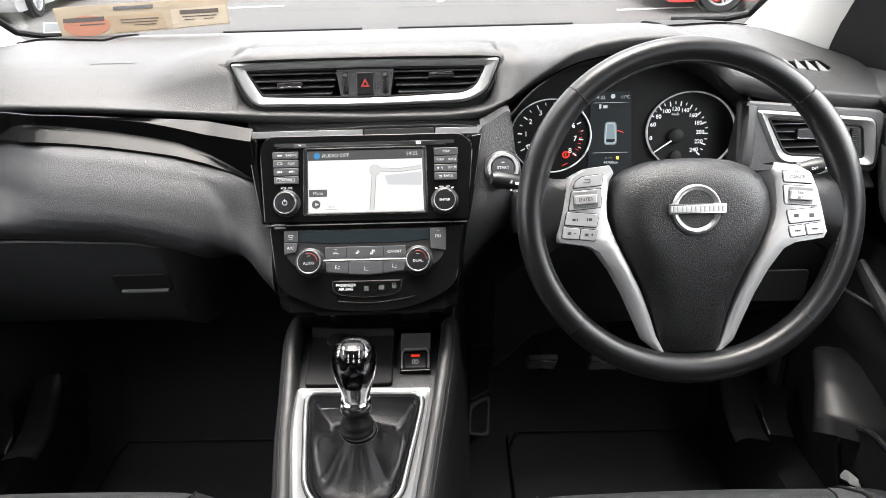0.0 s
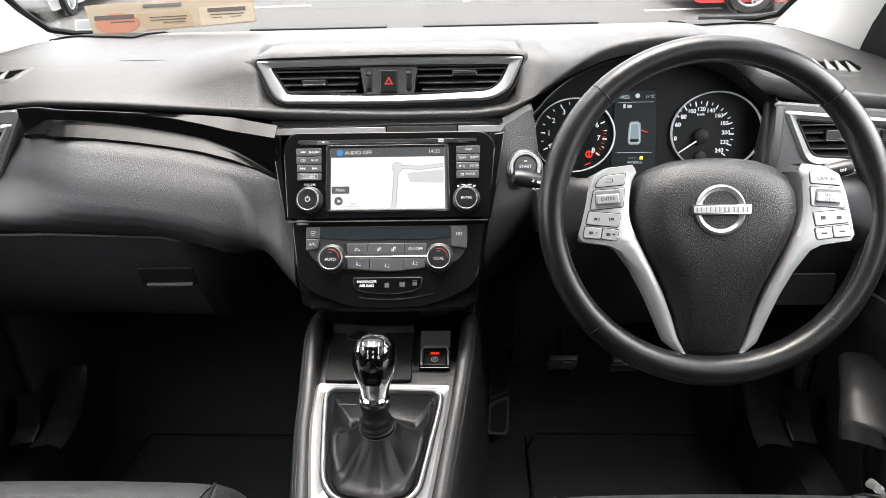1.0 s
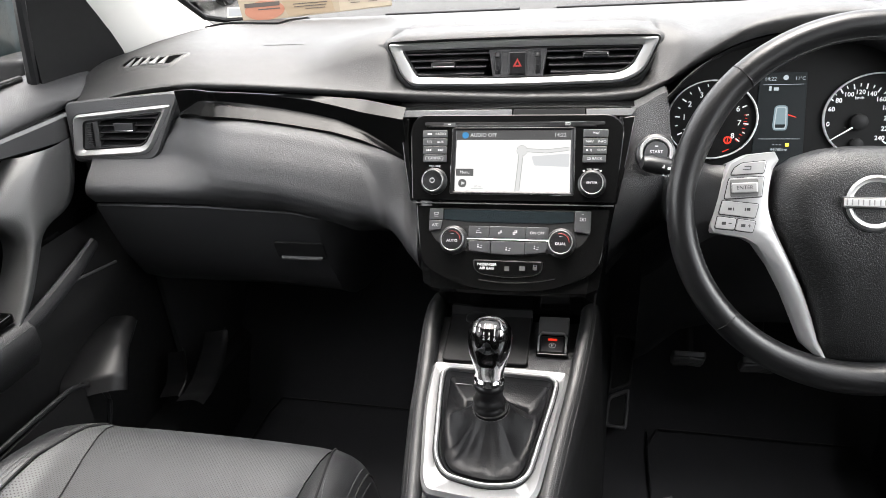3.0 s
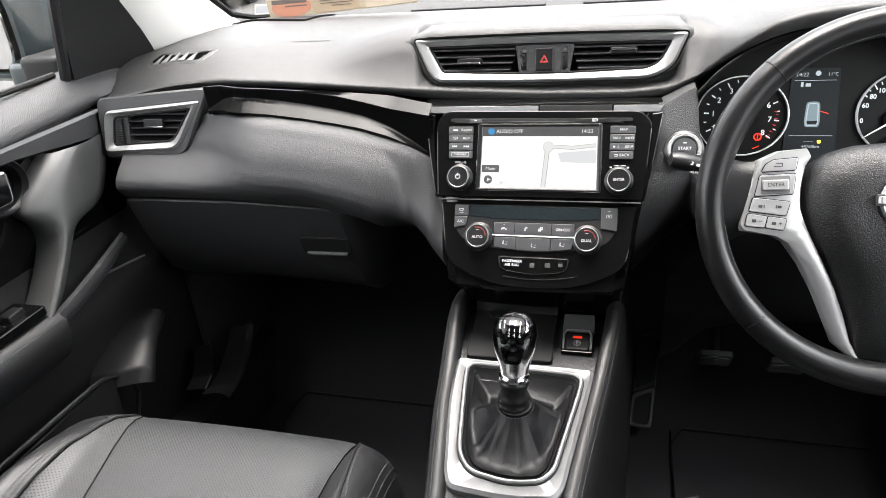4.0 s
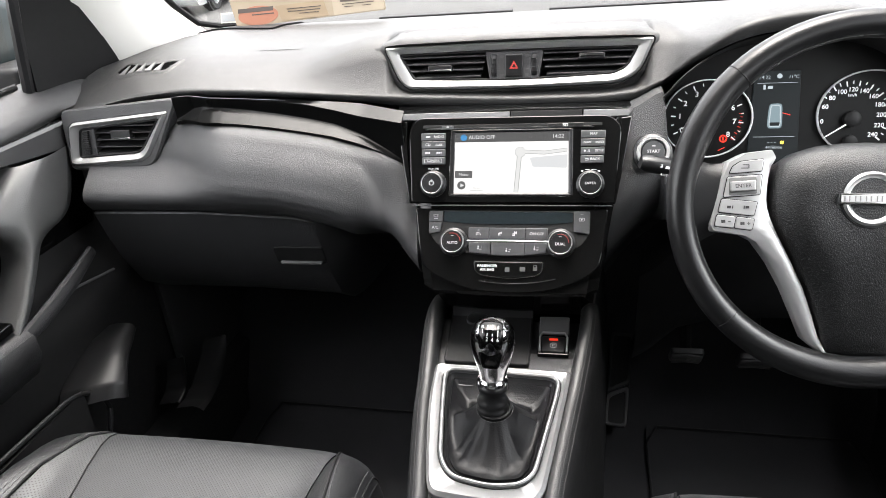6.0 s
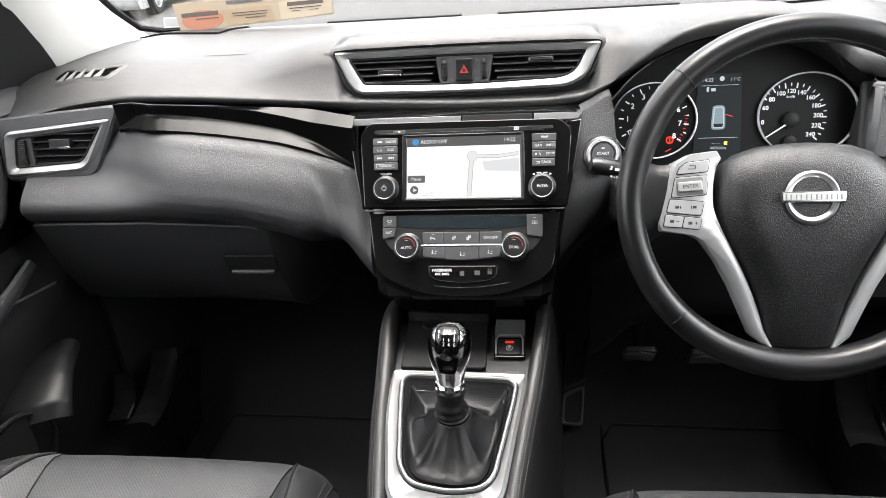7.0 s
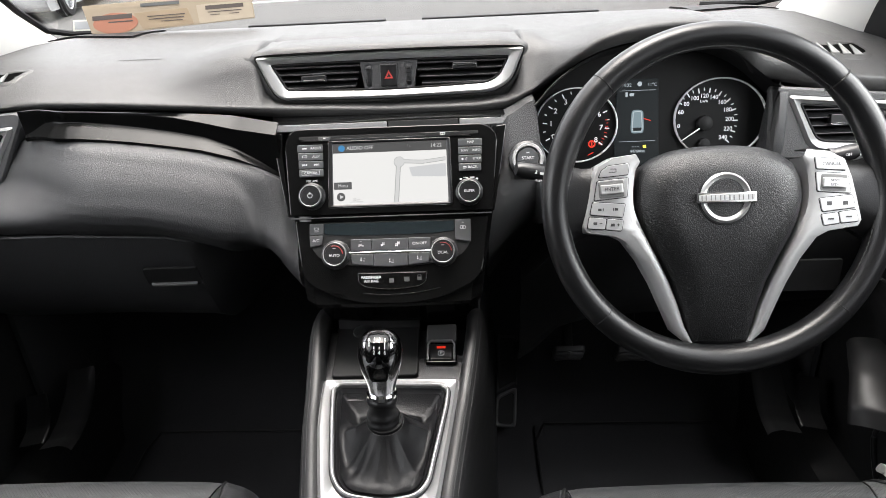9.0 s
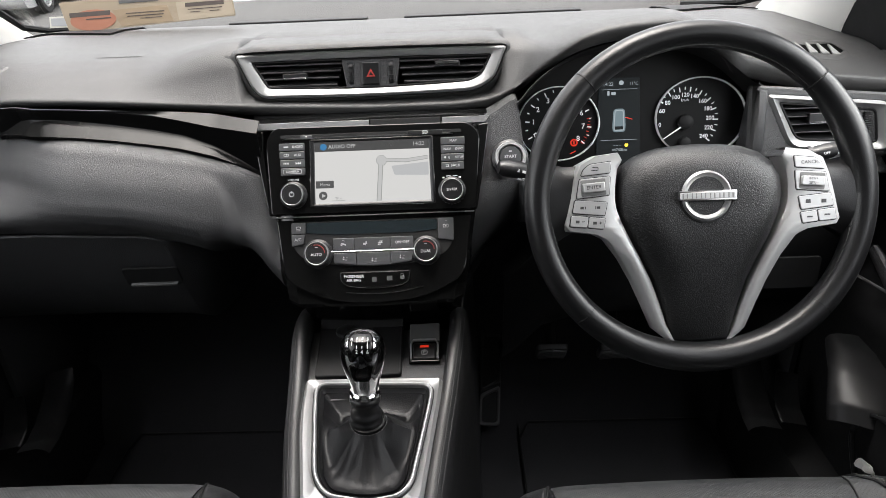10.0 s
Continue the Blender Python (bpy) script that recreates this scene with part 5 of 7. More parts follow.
q, rim = dial(0.0930, 0.000, 0.0545, 0.0625)
q = q @ pose(-0.0010, 0, 0)
ticks(q, rim, (-0.020, -0.004), 0.0455, 141.4, -40, 18, 0.0066, 0.0016)
for i, word in enumerate(("0", "", "", "60", "80", "100", "120", "140", "160", "180", "200", "220", "240")):
    if word:
        a = radians((188 if i == 0 else 222 - 262 * i / 12))
        rr = 0.0345
        writing(word, 0.0078, q @ pose(-0.020 + rr * math.cos(a), -0.004 + rr * math.sin(a), 0.0004), DIALINK, rim, bold=0.0001)
writing("km/h", 0.0052, q @ pose(-0.021, 0.0235, 0.0004), DIALINK, rim)
part("needle", slab(q @ pose(-0.020, -0.008, 0.006, 0, 0, 213), rounded([(-0.004, -0.0012), (0.040, -0.0005), (0.040, 0.0005), (-0.004, 0.0012)], 0.0002), 0, 0.001, 0.0003, 1), DIALINK, rim)
part("needle_hub", lathe(q @ pose(-0.020, -0.006, 0), [(0.0105, 0), (0.0100, 0.007), (0.008, 0.0085), (0.001, 0.0088)], 28), DARK, rim)
part("trip_button", lathe(q @ pose(-0.020, -0.0345, 0), [(0.0085, 0), (0.008, 0.006), (0.006, 0.0072), (0.001, 0.0075)], 24), DARK, rim)

lcd = part("centre_display", slab(K, rounded([(-0.0500, -0.060), (0.0120, -0.060), (0.0090, 0.0565), (-0.0460, 0.0565)], 0.002), -0.001, 0.0016, 0.0004, 1), CLUSTERLCD, cluster, "dim colour display with a car outline")
D = K @ pose(-0.0185, 0, 0.0018)
writing("14:22", 0.0066, D @ pose(-0.0155, 0.0485, 0), CLUSTERINK, lcd)
writing("11°C", 0.0060, D @ pose(0.0195, 0.0485, 0), CLUSTERINK, lcd)
part("status_dot", slab(D, circle(0.0032, 0.0025, 0.0500, 16), 0, 0.0003, 0.0001, 1), CLUSTERINK, lcd)
bars([(0, 0.0415, 0.048, 0.0005), (0, -0.0270, 0.050, 0.0006), (-0.0150, 0.0365, 0.003, 0.006), (-0.0080, 0.0360, 0.006, 0.004)], D, CLUSTERINK, lcd, "display_lines")
car_o = rounded([(-0.0080, -0.0162), (0.0080, -0.0162), (0.0092, -0.0095), (0.0078, 0.0155), (-0.0078, 0.0155), (-0.0092, -0.0095)], 0.005)
part("car_outline", slab(D, car_o, 0, 0.0002, 0.0001, 1), lit("lit_car_picture", (0.42, 0.56, 0.62), 0.07), lcd)
part("car_glass", bezel(D, inset(car_o, 0.0018), inset(car_o, 0.0030), 0.0002, 0.0004, 0.0001), CLUSTERINK, lcd)
part("car_rear_glass", slab(D, rounded([(-0.0055, -0.0128), (0.0055, -0.0128), (0.0064, -0.0085), (-0.0064, -0.0085)], 0.001), 0.0002, 0.0004, 0.0001, 1), CLUSTERLCD, lcd)
part("door_ajar_mark", slab(D @ pose(0.0135, 0.0020, 0, 0, 0, -18), rect(0.010, 0.0010), 0, 0.0003, 0.0001, 1), REDLAMP, lcd)
bars([(-0.006, -0.0345, 0.0022, 0.0008), (-0.002, -0.0345, 0.0022, 0.0008), (0.002, -0.0345, 0.0022, 0.0008)], D, CLUSTERINK, lcd, "range_dots")
part("fuel_mark", slab(D, rect(0.0042, 0.0040, 0.0008, 0.0105, -0.0345), 0, 0.0003, 0.0001, 1), AMBER, lcd)
writing("44760km", 0.0056, D @ pose(0.0010, -0.0408, 0), CLUSTERINK, lcd)

# start button on the dash beside the column
q = plane((0.181, -0.020, 0.678), 25)
starter = thing("start_button", (0.181, -0.02, 0.684), "engine start button in a chrome ring", "start button")
part("ring", lathe(q, [(0.0205, -0.01), (0.0205, 0.006), (0.0195, 0.0085), (0.0165, 0.0085), (0.0150, 0.004)], 40, cap=False), SATIN2, starter, "chrome ring")
part("collar", lathe(q, [(0.0240, -0.012), (0.0235, 0.001), (0.0200, 0.003)], 40, cap=False), SMOOTH, starter)
btn = part("push_button", lathe(q, [(0.0150, 0.000), (0.0148, 0.006), (0.0135, 0.0078), (0.004, 0.0084), (0.0002, 0.0085)], 36), BTN, starter)
writing("START", 0.0054, q @ pose(0, 0.0005, 0.0088), WHITEINK, btn, bold=0.0001)
bars([(0, -0.0065, 0.012, 0.0014), (0, 0.0075, 0.004, 0.0014)], q @ pose(0, 0, 0.0086), WHITEINK, btn, "mark")

# ---- steering wheel ----
WHC = (0.3685, -0.192, 0.685)
W = plane(WHC, 23.5, 0, -0.3)
wheel = thing("steering_wheel", (0.3685, -0.17, 0.66), "black leather steering wheel with silver spokes", "steering wheel")
R0 = 0.1735


def rim_point(a, r=R0, z=0.0):
    return Vector((r * math.cos(a), r * math.sin(a), z))


N = 120
bm = bmesh.new()
loops = []
seams = [radians(d) for d in (133.8, 44.5, 224.3, 316.6)]
for i in range(N + 1):
    a = 2 * math.pi * i / N
    low = max(0.0, -math.sin(a)) ** 4
    grip = math.exp(-((math.degrees(a) - 22) / 16) ** 2) + math.exp(-((math.degrees(a) - 158) / 16) ** 2)
    rt = 0.0142 + 0.0020 * low + 0.0012 * grip
    rc = 0.1878 - rt
    cut = min(abs((a - s + math.pi) % (2 * math.pi) - math.pi) for s in seams)
    pinch = 0.0009 if cut < 0.012 else 0.0
    lp = []
    for j in range(20):
        b = 2 * math.pi * j / 20
        lp.append(W @ (rim_point(a, rc) + (Vector((math.cos(a), math.sin(a), 0)) * math.cos(b) * (rt - pinch) + Vector((0, 0, 1)) * math.sin(b) * (rt * 1.12 - pinch))))
    loops.append(lp)
rings(bm, loops)
bmesh.ops.remove_doubles(bm, verts=bm.verts, dist=1e-5)
rim = part("rim", bm, RIMHIDE, wheel, "smooth black leather rim with seams")
for a in seams:
    ringp = [W @ (rim_point(a, 0.1733) + Vector((math.cos(a), math.sin(a), 0)) * math.cos(b) * 0.01425 + Vector((0, 0, 1)) * math.sin(b) * 0.0160) for b in np.linspace(0, 2 * math.pi, 24, endpoint=False)]
    part("seam", tube(ringp, 0.0008, 5, closed=True), DARK, rim)
path = [W @ (rim_point(a, 0.1608) + Vector((0, 0, 0.0062))) for a in np.linspace(0, 2 * math.pi, 240)]
stitches(path, W.to_3x3() @ Vector((0, 0, 1)), 0.0060, 0.0048, DARKTHREAD, rim, r=0.0010)
# leather bridges between the rim and the button pods
for s in (-1, 1):
    grid = []
    for i in range(9):
        t = i / 8
        x = 0.098 + 0.074 * t
        hi, lo = 0.045 - 0.016 * t + 0.030 * t ** 5, -0.026 - 0.034 * t ** 2.2
        row = [Vector((s * x, lo, -0.020)), Vector((s * x, lo, -0.006))]
        row += [Vector((s * x, lo + (hi - lo) * k / 6, -0.002 + 0.006 * t + 0.006 * math.sin(math.pi * k / 6))) for k in range(1, 6)]
        row += [Vector((s * x, hi, -0.006)), Vector((s * x, hi, -0.020))]
        grid.append([W @ v for v in row])
    part("spoke_cover", sheet(grid), RIMHIDE, wheel)
# airbag cover, domed towards the driver
half_o = [(0.0, 0.0580), (0.022, 0.0572), (0.045, 0.0545), (0.064, 0.0480), (0.079, 0.0370), (0.087, 0.0210), (0.0890, 0.0020), (0.0850, -0.0180), (0.0760, -0.0400), (0.0630, -0.0640), (0.0510, -0.0880), (0.0420, -0.1120), (0.0350, -0.1360), (0.0290, -0.1560), (0.0, -0.1590)]
outline = [Vector(p) for p in half_o] + [Vector((-x, y)) for x, y in half_o[-2:0:-1]]
outline = outline[::-1]
bm = bmesh.new()
cen = Vector((0, -0.020))
loops = [[W @ Vector((p.x, p.y, -0.030)) for p in outline]]
for k in range(9):
    t = k / 8
    sc_ = 1 - 0.97 * t ** 1.35
    lp = []
    for p in outline:
        q2 = cen + (p - cen) * sc_
        fade = 1 - 0.55 * ease(-0.02, -0.15, q2.y)
        lp.append(W @ Vector((q2.x, q2.y, -0.004 + 0.027 * math.sin(math.pi / 2 * min(1, t * 1.9)) ** 0.8 * fade)))
    loops.append(lp)
rings(bm, loops, cap_end=True, cap_start=True)
cover = part("airbag_cover", bm, PADHIDE, wheel, "grained black airbag cover", angle=70)
# emblem: a plain chrome ring with a bar
E = W @ pose(-0.001, 0.002, 0.0222, -1.5, 0, 0)
emblem = part("emblem", bezel(E, circle(0.0262, 0, 0, 48, 0.0262), circle(0.0200, 0, 0, 48), -0.001, 0.0040, 0.0022, 0.0006), SATIN, wheel, "chrome ring emblem with a bar")
# dark ring that paints the shadow round the emblem
part("emblem_shade_ring", bezel(E, circle(0.0285, 0, 0, 48), circle(0.0255, 0, 0, 48), -0.002, 0.0012, 0.0004), DARK, emblem)
part("emblem_bar", slab(E, rect(0.0605, 0.0112, 0.0012), 0.0005, 0.0055, 0.0012), CHROME, emblem)
part("emblem_bar_field", slab(E, rect(0.0570, 0.0068, 0.0006), 0.005, 0.0057, 0.0002, 1), SATIN2, emblem)
bars([(-0.0235 + 0.0094 * i_ + e_, 0, 0.0011, 0.0054) for i_ in range(6) for e_ in (-0.0021, 0.0021)], E @ pose(0, 0, 0.0057), VANEGREY, emblem, "emblem_marks")
writing("SRS", 0.0085, W @ pose(0, -0.0420, 0.0205, 4, 0, 0), SMOOTH, cover, "embossed_mark")
writing("AIRBAG", 0.0085, W @ pose(0, -0.0520, 0.0198, 5, 0, 0), SMOOTH, cover, "embossed_mark")
bars([(0, -0.0805, 0.010, 0.0012), (-0.004, -0.0835, 0.0012, 0.006)], W @ pose(0, 0, 0.0165), SMOOTH, cover, "embossed_mark")


# silver spokes that sweep from the button pods to the foot of the cover
def spoke(s):
    out = [(-0.0885, 0.0510), (-0.114, 0.0480), (-0.130, 0.0395), (-0.1375, 0.0205), (-0.1425, 0.000), (-0.1480, -0.0255), (-0.1440, -0.0320), (-0.113, -0.0360), (-0.101, -0.0420), (-0.085, -0.064), (-0.071, -0.090), (-0.059, -0.118), (-0.049, -0.142), (-0.030, -0.1575)]
    inn = [(-0.0840, 0.0420), (-0.0885, 0.034), (-0.0905, 0.022), (-0.0915, 0.012), (-0.0915, 0.000), (-0.0905, -0.008), (-0.088, -0.016), (-0.083, -0.028), (-0.078, -0.038), (-0.066, -0.061), (-0.0535, -0.087), (-0.0440, -0.112), (-0.0365, -0.136), (-0.0255, -0.1575)]
    q = W @ Matrix.Diagonal((s, 1, 1, 1))
    grid = []
    for i, (o, n_) in enumerate(zip(out, inn)):
        o, n_ = Vector(o), Vector(n_)
        e = (o - n_)
        lift = 0.006 - 0.010 * ease(7, 13, i)
        pod = 1 - ease(6, 9, i)
        grid.append([q @ Vector((o.x, o.y, -0.022)), q @ Vector((o.x, o.y, lift - 0.004)), q @ Vector((*(o - e * 0.06), lift + 0.0015 * pod)), q @ Vector((*(n_ + e * 0.5), lift + 0.004 - 0.0015 * pod)), q @ Vector((*(n_ + e * 0.12), lift + 0.003 - 0.0005 * pod)), q @ Vector((*n_, lift)), q @ Vector((*n_, -0.022))])
    sp = part("spoke", sheet(grid), SATIN2, wheel, "satin silver spoke with buttons", angle=50)
    P_ = W @ pose(0, 0, 0.0082)

    def k(pts, txt=None, size=0.005, sym=None, raised=0.0006):
        pts = [(s * x, y) for x, y in pts]
        shape = rounded(pts if s > 0 else pts[::-1], 0.0018)
        part("button_gap", slab(P_, inset(shape, -0.0007), -0.004, 0.0007, 0.0002, 1), DARK, sp)
        b = part("button", slab(P_, shape, -0.004, 0.0012 + raised, 0.0006), SATIN2, sp)
        cx, cy = sum(p[0] for p in pts) / len(pts), sum(p[1] for p in pts) / len(pts)
        if txt:
            writing(txt, size, P_ @ pose(cx, cy, 0.0013 + raised), DARKINK, b)
        if sym:
            bars([(cx + x, cy + y, w, h) for x, y, w, h in sym], P_ @ pose(0, 0, 0.0013 + raised), DARKINK, b, "symbol")
        return b

    left = s > 0
    k([(-0.128, 0.0270), (-0.0975, 0.0295), (-0.0960, 0.0415), (-0.118, 0.0390), (-0.125, 0.0340)], None if left else "CANCEL", 0.0050, [(0.0, 0.0015, 0.006, 0.0008), (0.003, 0.0, 0.0008, 0.0035), (-0.001, -0.0018, 0.007, 0.0008)] if left else None)
    k([(-0.1330, 0.0030), (-0.0985, 0.0060), (-0.0970, 0.0260), (-0.1295, 0.0235)], None, 0.005, None, 0.0004)
    part("rocker_well", slab(P_ @ pose(s * -0.1150, 0.0145, 0.0014, 0, 0, s * 4), rect(0.0265, 0.0175, 0.002), 0, 0.0006, 0.0002, 1), VANEGREY, sp)
    rk = part("rocker_key", slab(P_ @ pose(s * -0.1150, 0.0145, 0.0018, 0, 0, s * 4), rect(0.0240, 0.0100, 0.0015), 0, 0.0030, 0.0010), SATIN2, sp)
    if left:
        writing("ENTER", 0.0052, P_ @ pose(-0.1150, 0.0145, 0.0049, 0, 0, 4), DARKINK, rk)
    else:
        writing("SET/−", 0.0040, P_ @ pose(0.1150, 0.0120, 0.0049, 0, 0, -4), DARKINK, rk)
        writing("RES/+", 0.0040, P_ @ pose(0.1150, 0.0170, 0.0049, 0, 0, -4), DARKINK, rk)
    dsym = [(-0.0085, 0, 0.0035, 0.0026), (-0.0050, 0, 0.0010, 0.0030), (0.0060, 0, 0.0010, 0.0030), (0.0090, 0, 0.0035, 0.0026)] if left else [(-0.0085, 0, 0.005, 0.004), (0.0080, 0, 0.005, 0.004)]
    k([(-0.1375, -0.0120), (-0.1035, -0.0155), (-0.1005, -0.0015), (-0.1345, 0.0015)], None, 0.005, dsym)
    k([(-0.1405, -0.0265), (-0.1225, -0.0280), (-0.1205, -0.0165), (-0.1385, -0.0145)], None, 0.005, [(-0.002, 0, 0.004, 0.003), (0.004, 0, 0.003, 0.0008)] if left else [(0, 0, 0.006, 0.0016)])
    k([(-0.1215, -0.0280), (-0.1050, -0.0300), (-0.1025, -0.0185), (-0.1195, -0.0165)], None, 0.005, [(-0.002, 0, 0.004, 0.003), (0.004, 0, 0.003, 0.0008), (0.004, 0, 0.0008, 0.003)] if left else [(0, 0, 0.006, 0.0016)])


spoke(1)
spoke(-1)
# column shroud behind the wheel
bm = bmesh.new()
rings(bm, [[W @ Vector((p.x, p.y - 0.012, z)) for p in circle(ry, 0, 0, 24, rx)] for z, rx, ry in ((-0.028, 0.060, 0.052), (-0.05, 0.068, 0.058), (-0.16, 0.075, 0.062), (-0.24, 0.075, 0.060))], cap_start=True)
column = thing("steering_column", (0.3685, -0.05, 0.55), "hard black plastic steering column shroud", "steering column")
part("shroud", bm, HARD, column)


# control stalks
def stalk(name, label, tip, root, dirn):
    st = thing(name, root, label, "control stalk")
    tip, root = Vector(tip), Vector(root)
    d = tip - root
    pts = [root, root + d * 0.45, root + d * 0.62, root + d * 0.80, root + d * 0.96, tip]
    part("lever", tube(pts, [0.006, 0.0065, 0.010, 0.0122, 0.0118, 0.0085], 14, flat=0.85), SMOOTH, st)
    part("end_ring", tube([root + d * 0.655, root + d * 0.685], 0.0122, 14, flat=0.9), HARD, st)
    return st, root, d


st, root, d = stalk("indicator_stalk", "black plastic headlamp and indicator stalk", (0.161, -0.088, 0.690), (0.305, -0.070, 0.655), -1)
q = plane((0.187, -0.098, 0.684), 25, 0, -10)
bars([(-0.004, 0.004, 0.004, 0.004), (0.004, 0.003, 0.005, 0.003)], q, WHITEINK, st, "symbol")
writing("AUTO", 0.0045, q @ pose(0.003, -0.006, 0), WHITEINK, st)
st, root, d = stalk("wiper_stalk", "black plastic wiper stalk with white marks", (0.585, -0.088, 0.700), (0.440, -0.070, 0.665), 1)
q = plane((0.553, -0.100, 0.692), 25, 0, 6)
writing("OFF", 0.0045, q @ pose(-0.004, 0.005, 0), WHITEINK, st)
bars([(-0.014, 0.002, 0.004, 0.003), (-0.014, -0.005, 0.004, 0.003), (-0.002, -0.005, 0.010, 0.0025), (0.0125, 0.004, 0.008, 0.0010), (0.0125, -0.002, 0.006, 0.0010), (0.009, 0.001, 0.0010, 0.006), (0.016, 0.001, 0.0010, 0.006)], q, WHITEINK, st, "symbol")

# ---- floor, footwells and pedals ----
grid = []
for i in range(25):
    x = -0.80 + 1.60 * i / 24
    grid.append([Vector((x, y, z + (0.004 * math.sin(9 * x + 5 * y)))) for y, z in ((-1.95, 0.02), (-1.2, 0.02), (-0.6, 0.01), (0.0, 0.005), (0.20, 0.01), (0.34, 0.10), (0.46, 0.26), (0.52, 0.45), (0.55, 0.76))])
tagged(part("floor", sheet(grid, 0.01), CARPET), "black carpeted car floor and bulkhead", "floor", kind="structure")


def footmat(x0, x1):
    mt = thing("floor_mat", ((x0 + x1) / 2, -0.1, 0.012), "black carpet floor mat in the footwell", "floor mat", "floor mats")
    grid = [[Vector((x0 + (x1 - x0) * i / 10, y, z)) for y, z in ((-0.45, 0.022), (-0.1, 0.018), (0.17, 0.020), (0.205, 0.034))] for i in range(11)]
    part("carpet_pad", sheet(grid, 0.006), CARPET, mt)
    part("binding", tube([Vector(p) for p in ((x0, -0.45, 0.026), (x0, 0.17, 0.026), (x0 + 0.02, 0.205, 0.040), (x1 - 0.02, 0.200, 0.040), (x1, 0.17, 0.026), (x1, -0.45, 0.026))], 0.0022, 8), DARK, mt)


footmat(-0.56, -0.17)
footmat(0.22, 0.60)

rest = thing("footrest", (0.165, 0.22, 0.05), "ribbed black rubber footrest beside the console", "footrest")
q = pose(0.163, 0.245, 0.115, 42, 0, 0) @ pose(0, 0, 0, 0, 0, -4)
part("plate", slab(q, rounded([(-0.018, -0.090), (0.024, -0.090), (0.026, 0.094), (-0.016, 0.094)], 0.010), 0, 0.010, 0.003), DARK, rest)
part("lower_tread", bezel(q, rounded([(-0.018, -0.090), (0.024, -0.090), (0.0245, -0.010), (-0.017, -0.030)], 0.010), rounded([(-0.012, -0.084), (0.018, -0.084), (0.0185, -0.020), (-0.011, -0.036)], 0.008), 0.008, 0.014, 0.002), GREYPL, rest)
part("upper_tread", bezel(q, rounded([(-0.017, -0.026), (0.0245, -0.006), (0.025, 0.094), (-0.016, 0.094)], 0.006), rounded([(-0.012, -0.018), (0.020, 0.002), (0.021, 0.088), (-0.011, 0.088)], 0.006), 0.008, 0.0125, 0.002), RUBBER, rest)


def pedal(name, label, x, y, z, w, h):
    pd = thing(name, (x, y, z - 0.03), label, "pedal", "foot pedals")
    q = plane((x, y, z), -35)
    part("pad", slab(q, rect(w, h, 0.008), 0, 0.010, 0.003), RUBBER, pd)
    for i in range(5):
        yy = (i - 2) * h / 6
        part("rib", tube([q @ Vector((-w * 0.42, yy - 0.004, 0.010)), q @ Vector((0, yy + 0.004, 0.011)), q @ Vector((w * 0.42, yy - 0.004, 0.010))], 0.0028, 6), GREYPL, pd)
    part("arm", tube([q @ Vector((0, 0, 0)), Vector((x, y + 0.08, z + 0.12)), Vector((x, y + 0.14, z + 0.26))], 0.009, 8), DARK, pd)


pedal("clutch_pedal", "ribbed black rubber clutch pedal", 0.272, 0.15, 0.255, 0.055, 0.045)
pedal("brake_pedal", "ribbed black rubber brake pedal", 0.385, 0.15, 0.250, 0.060, 0.045)


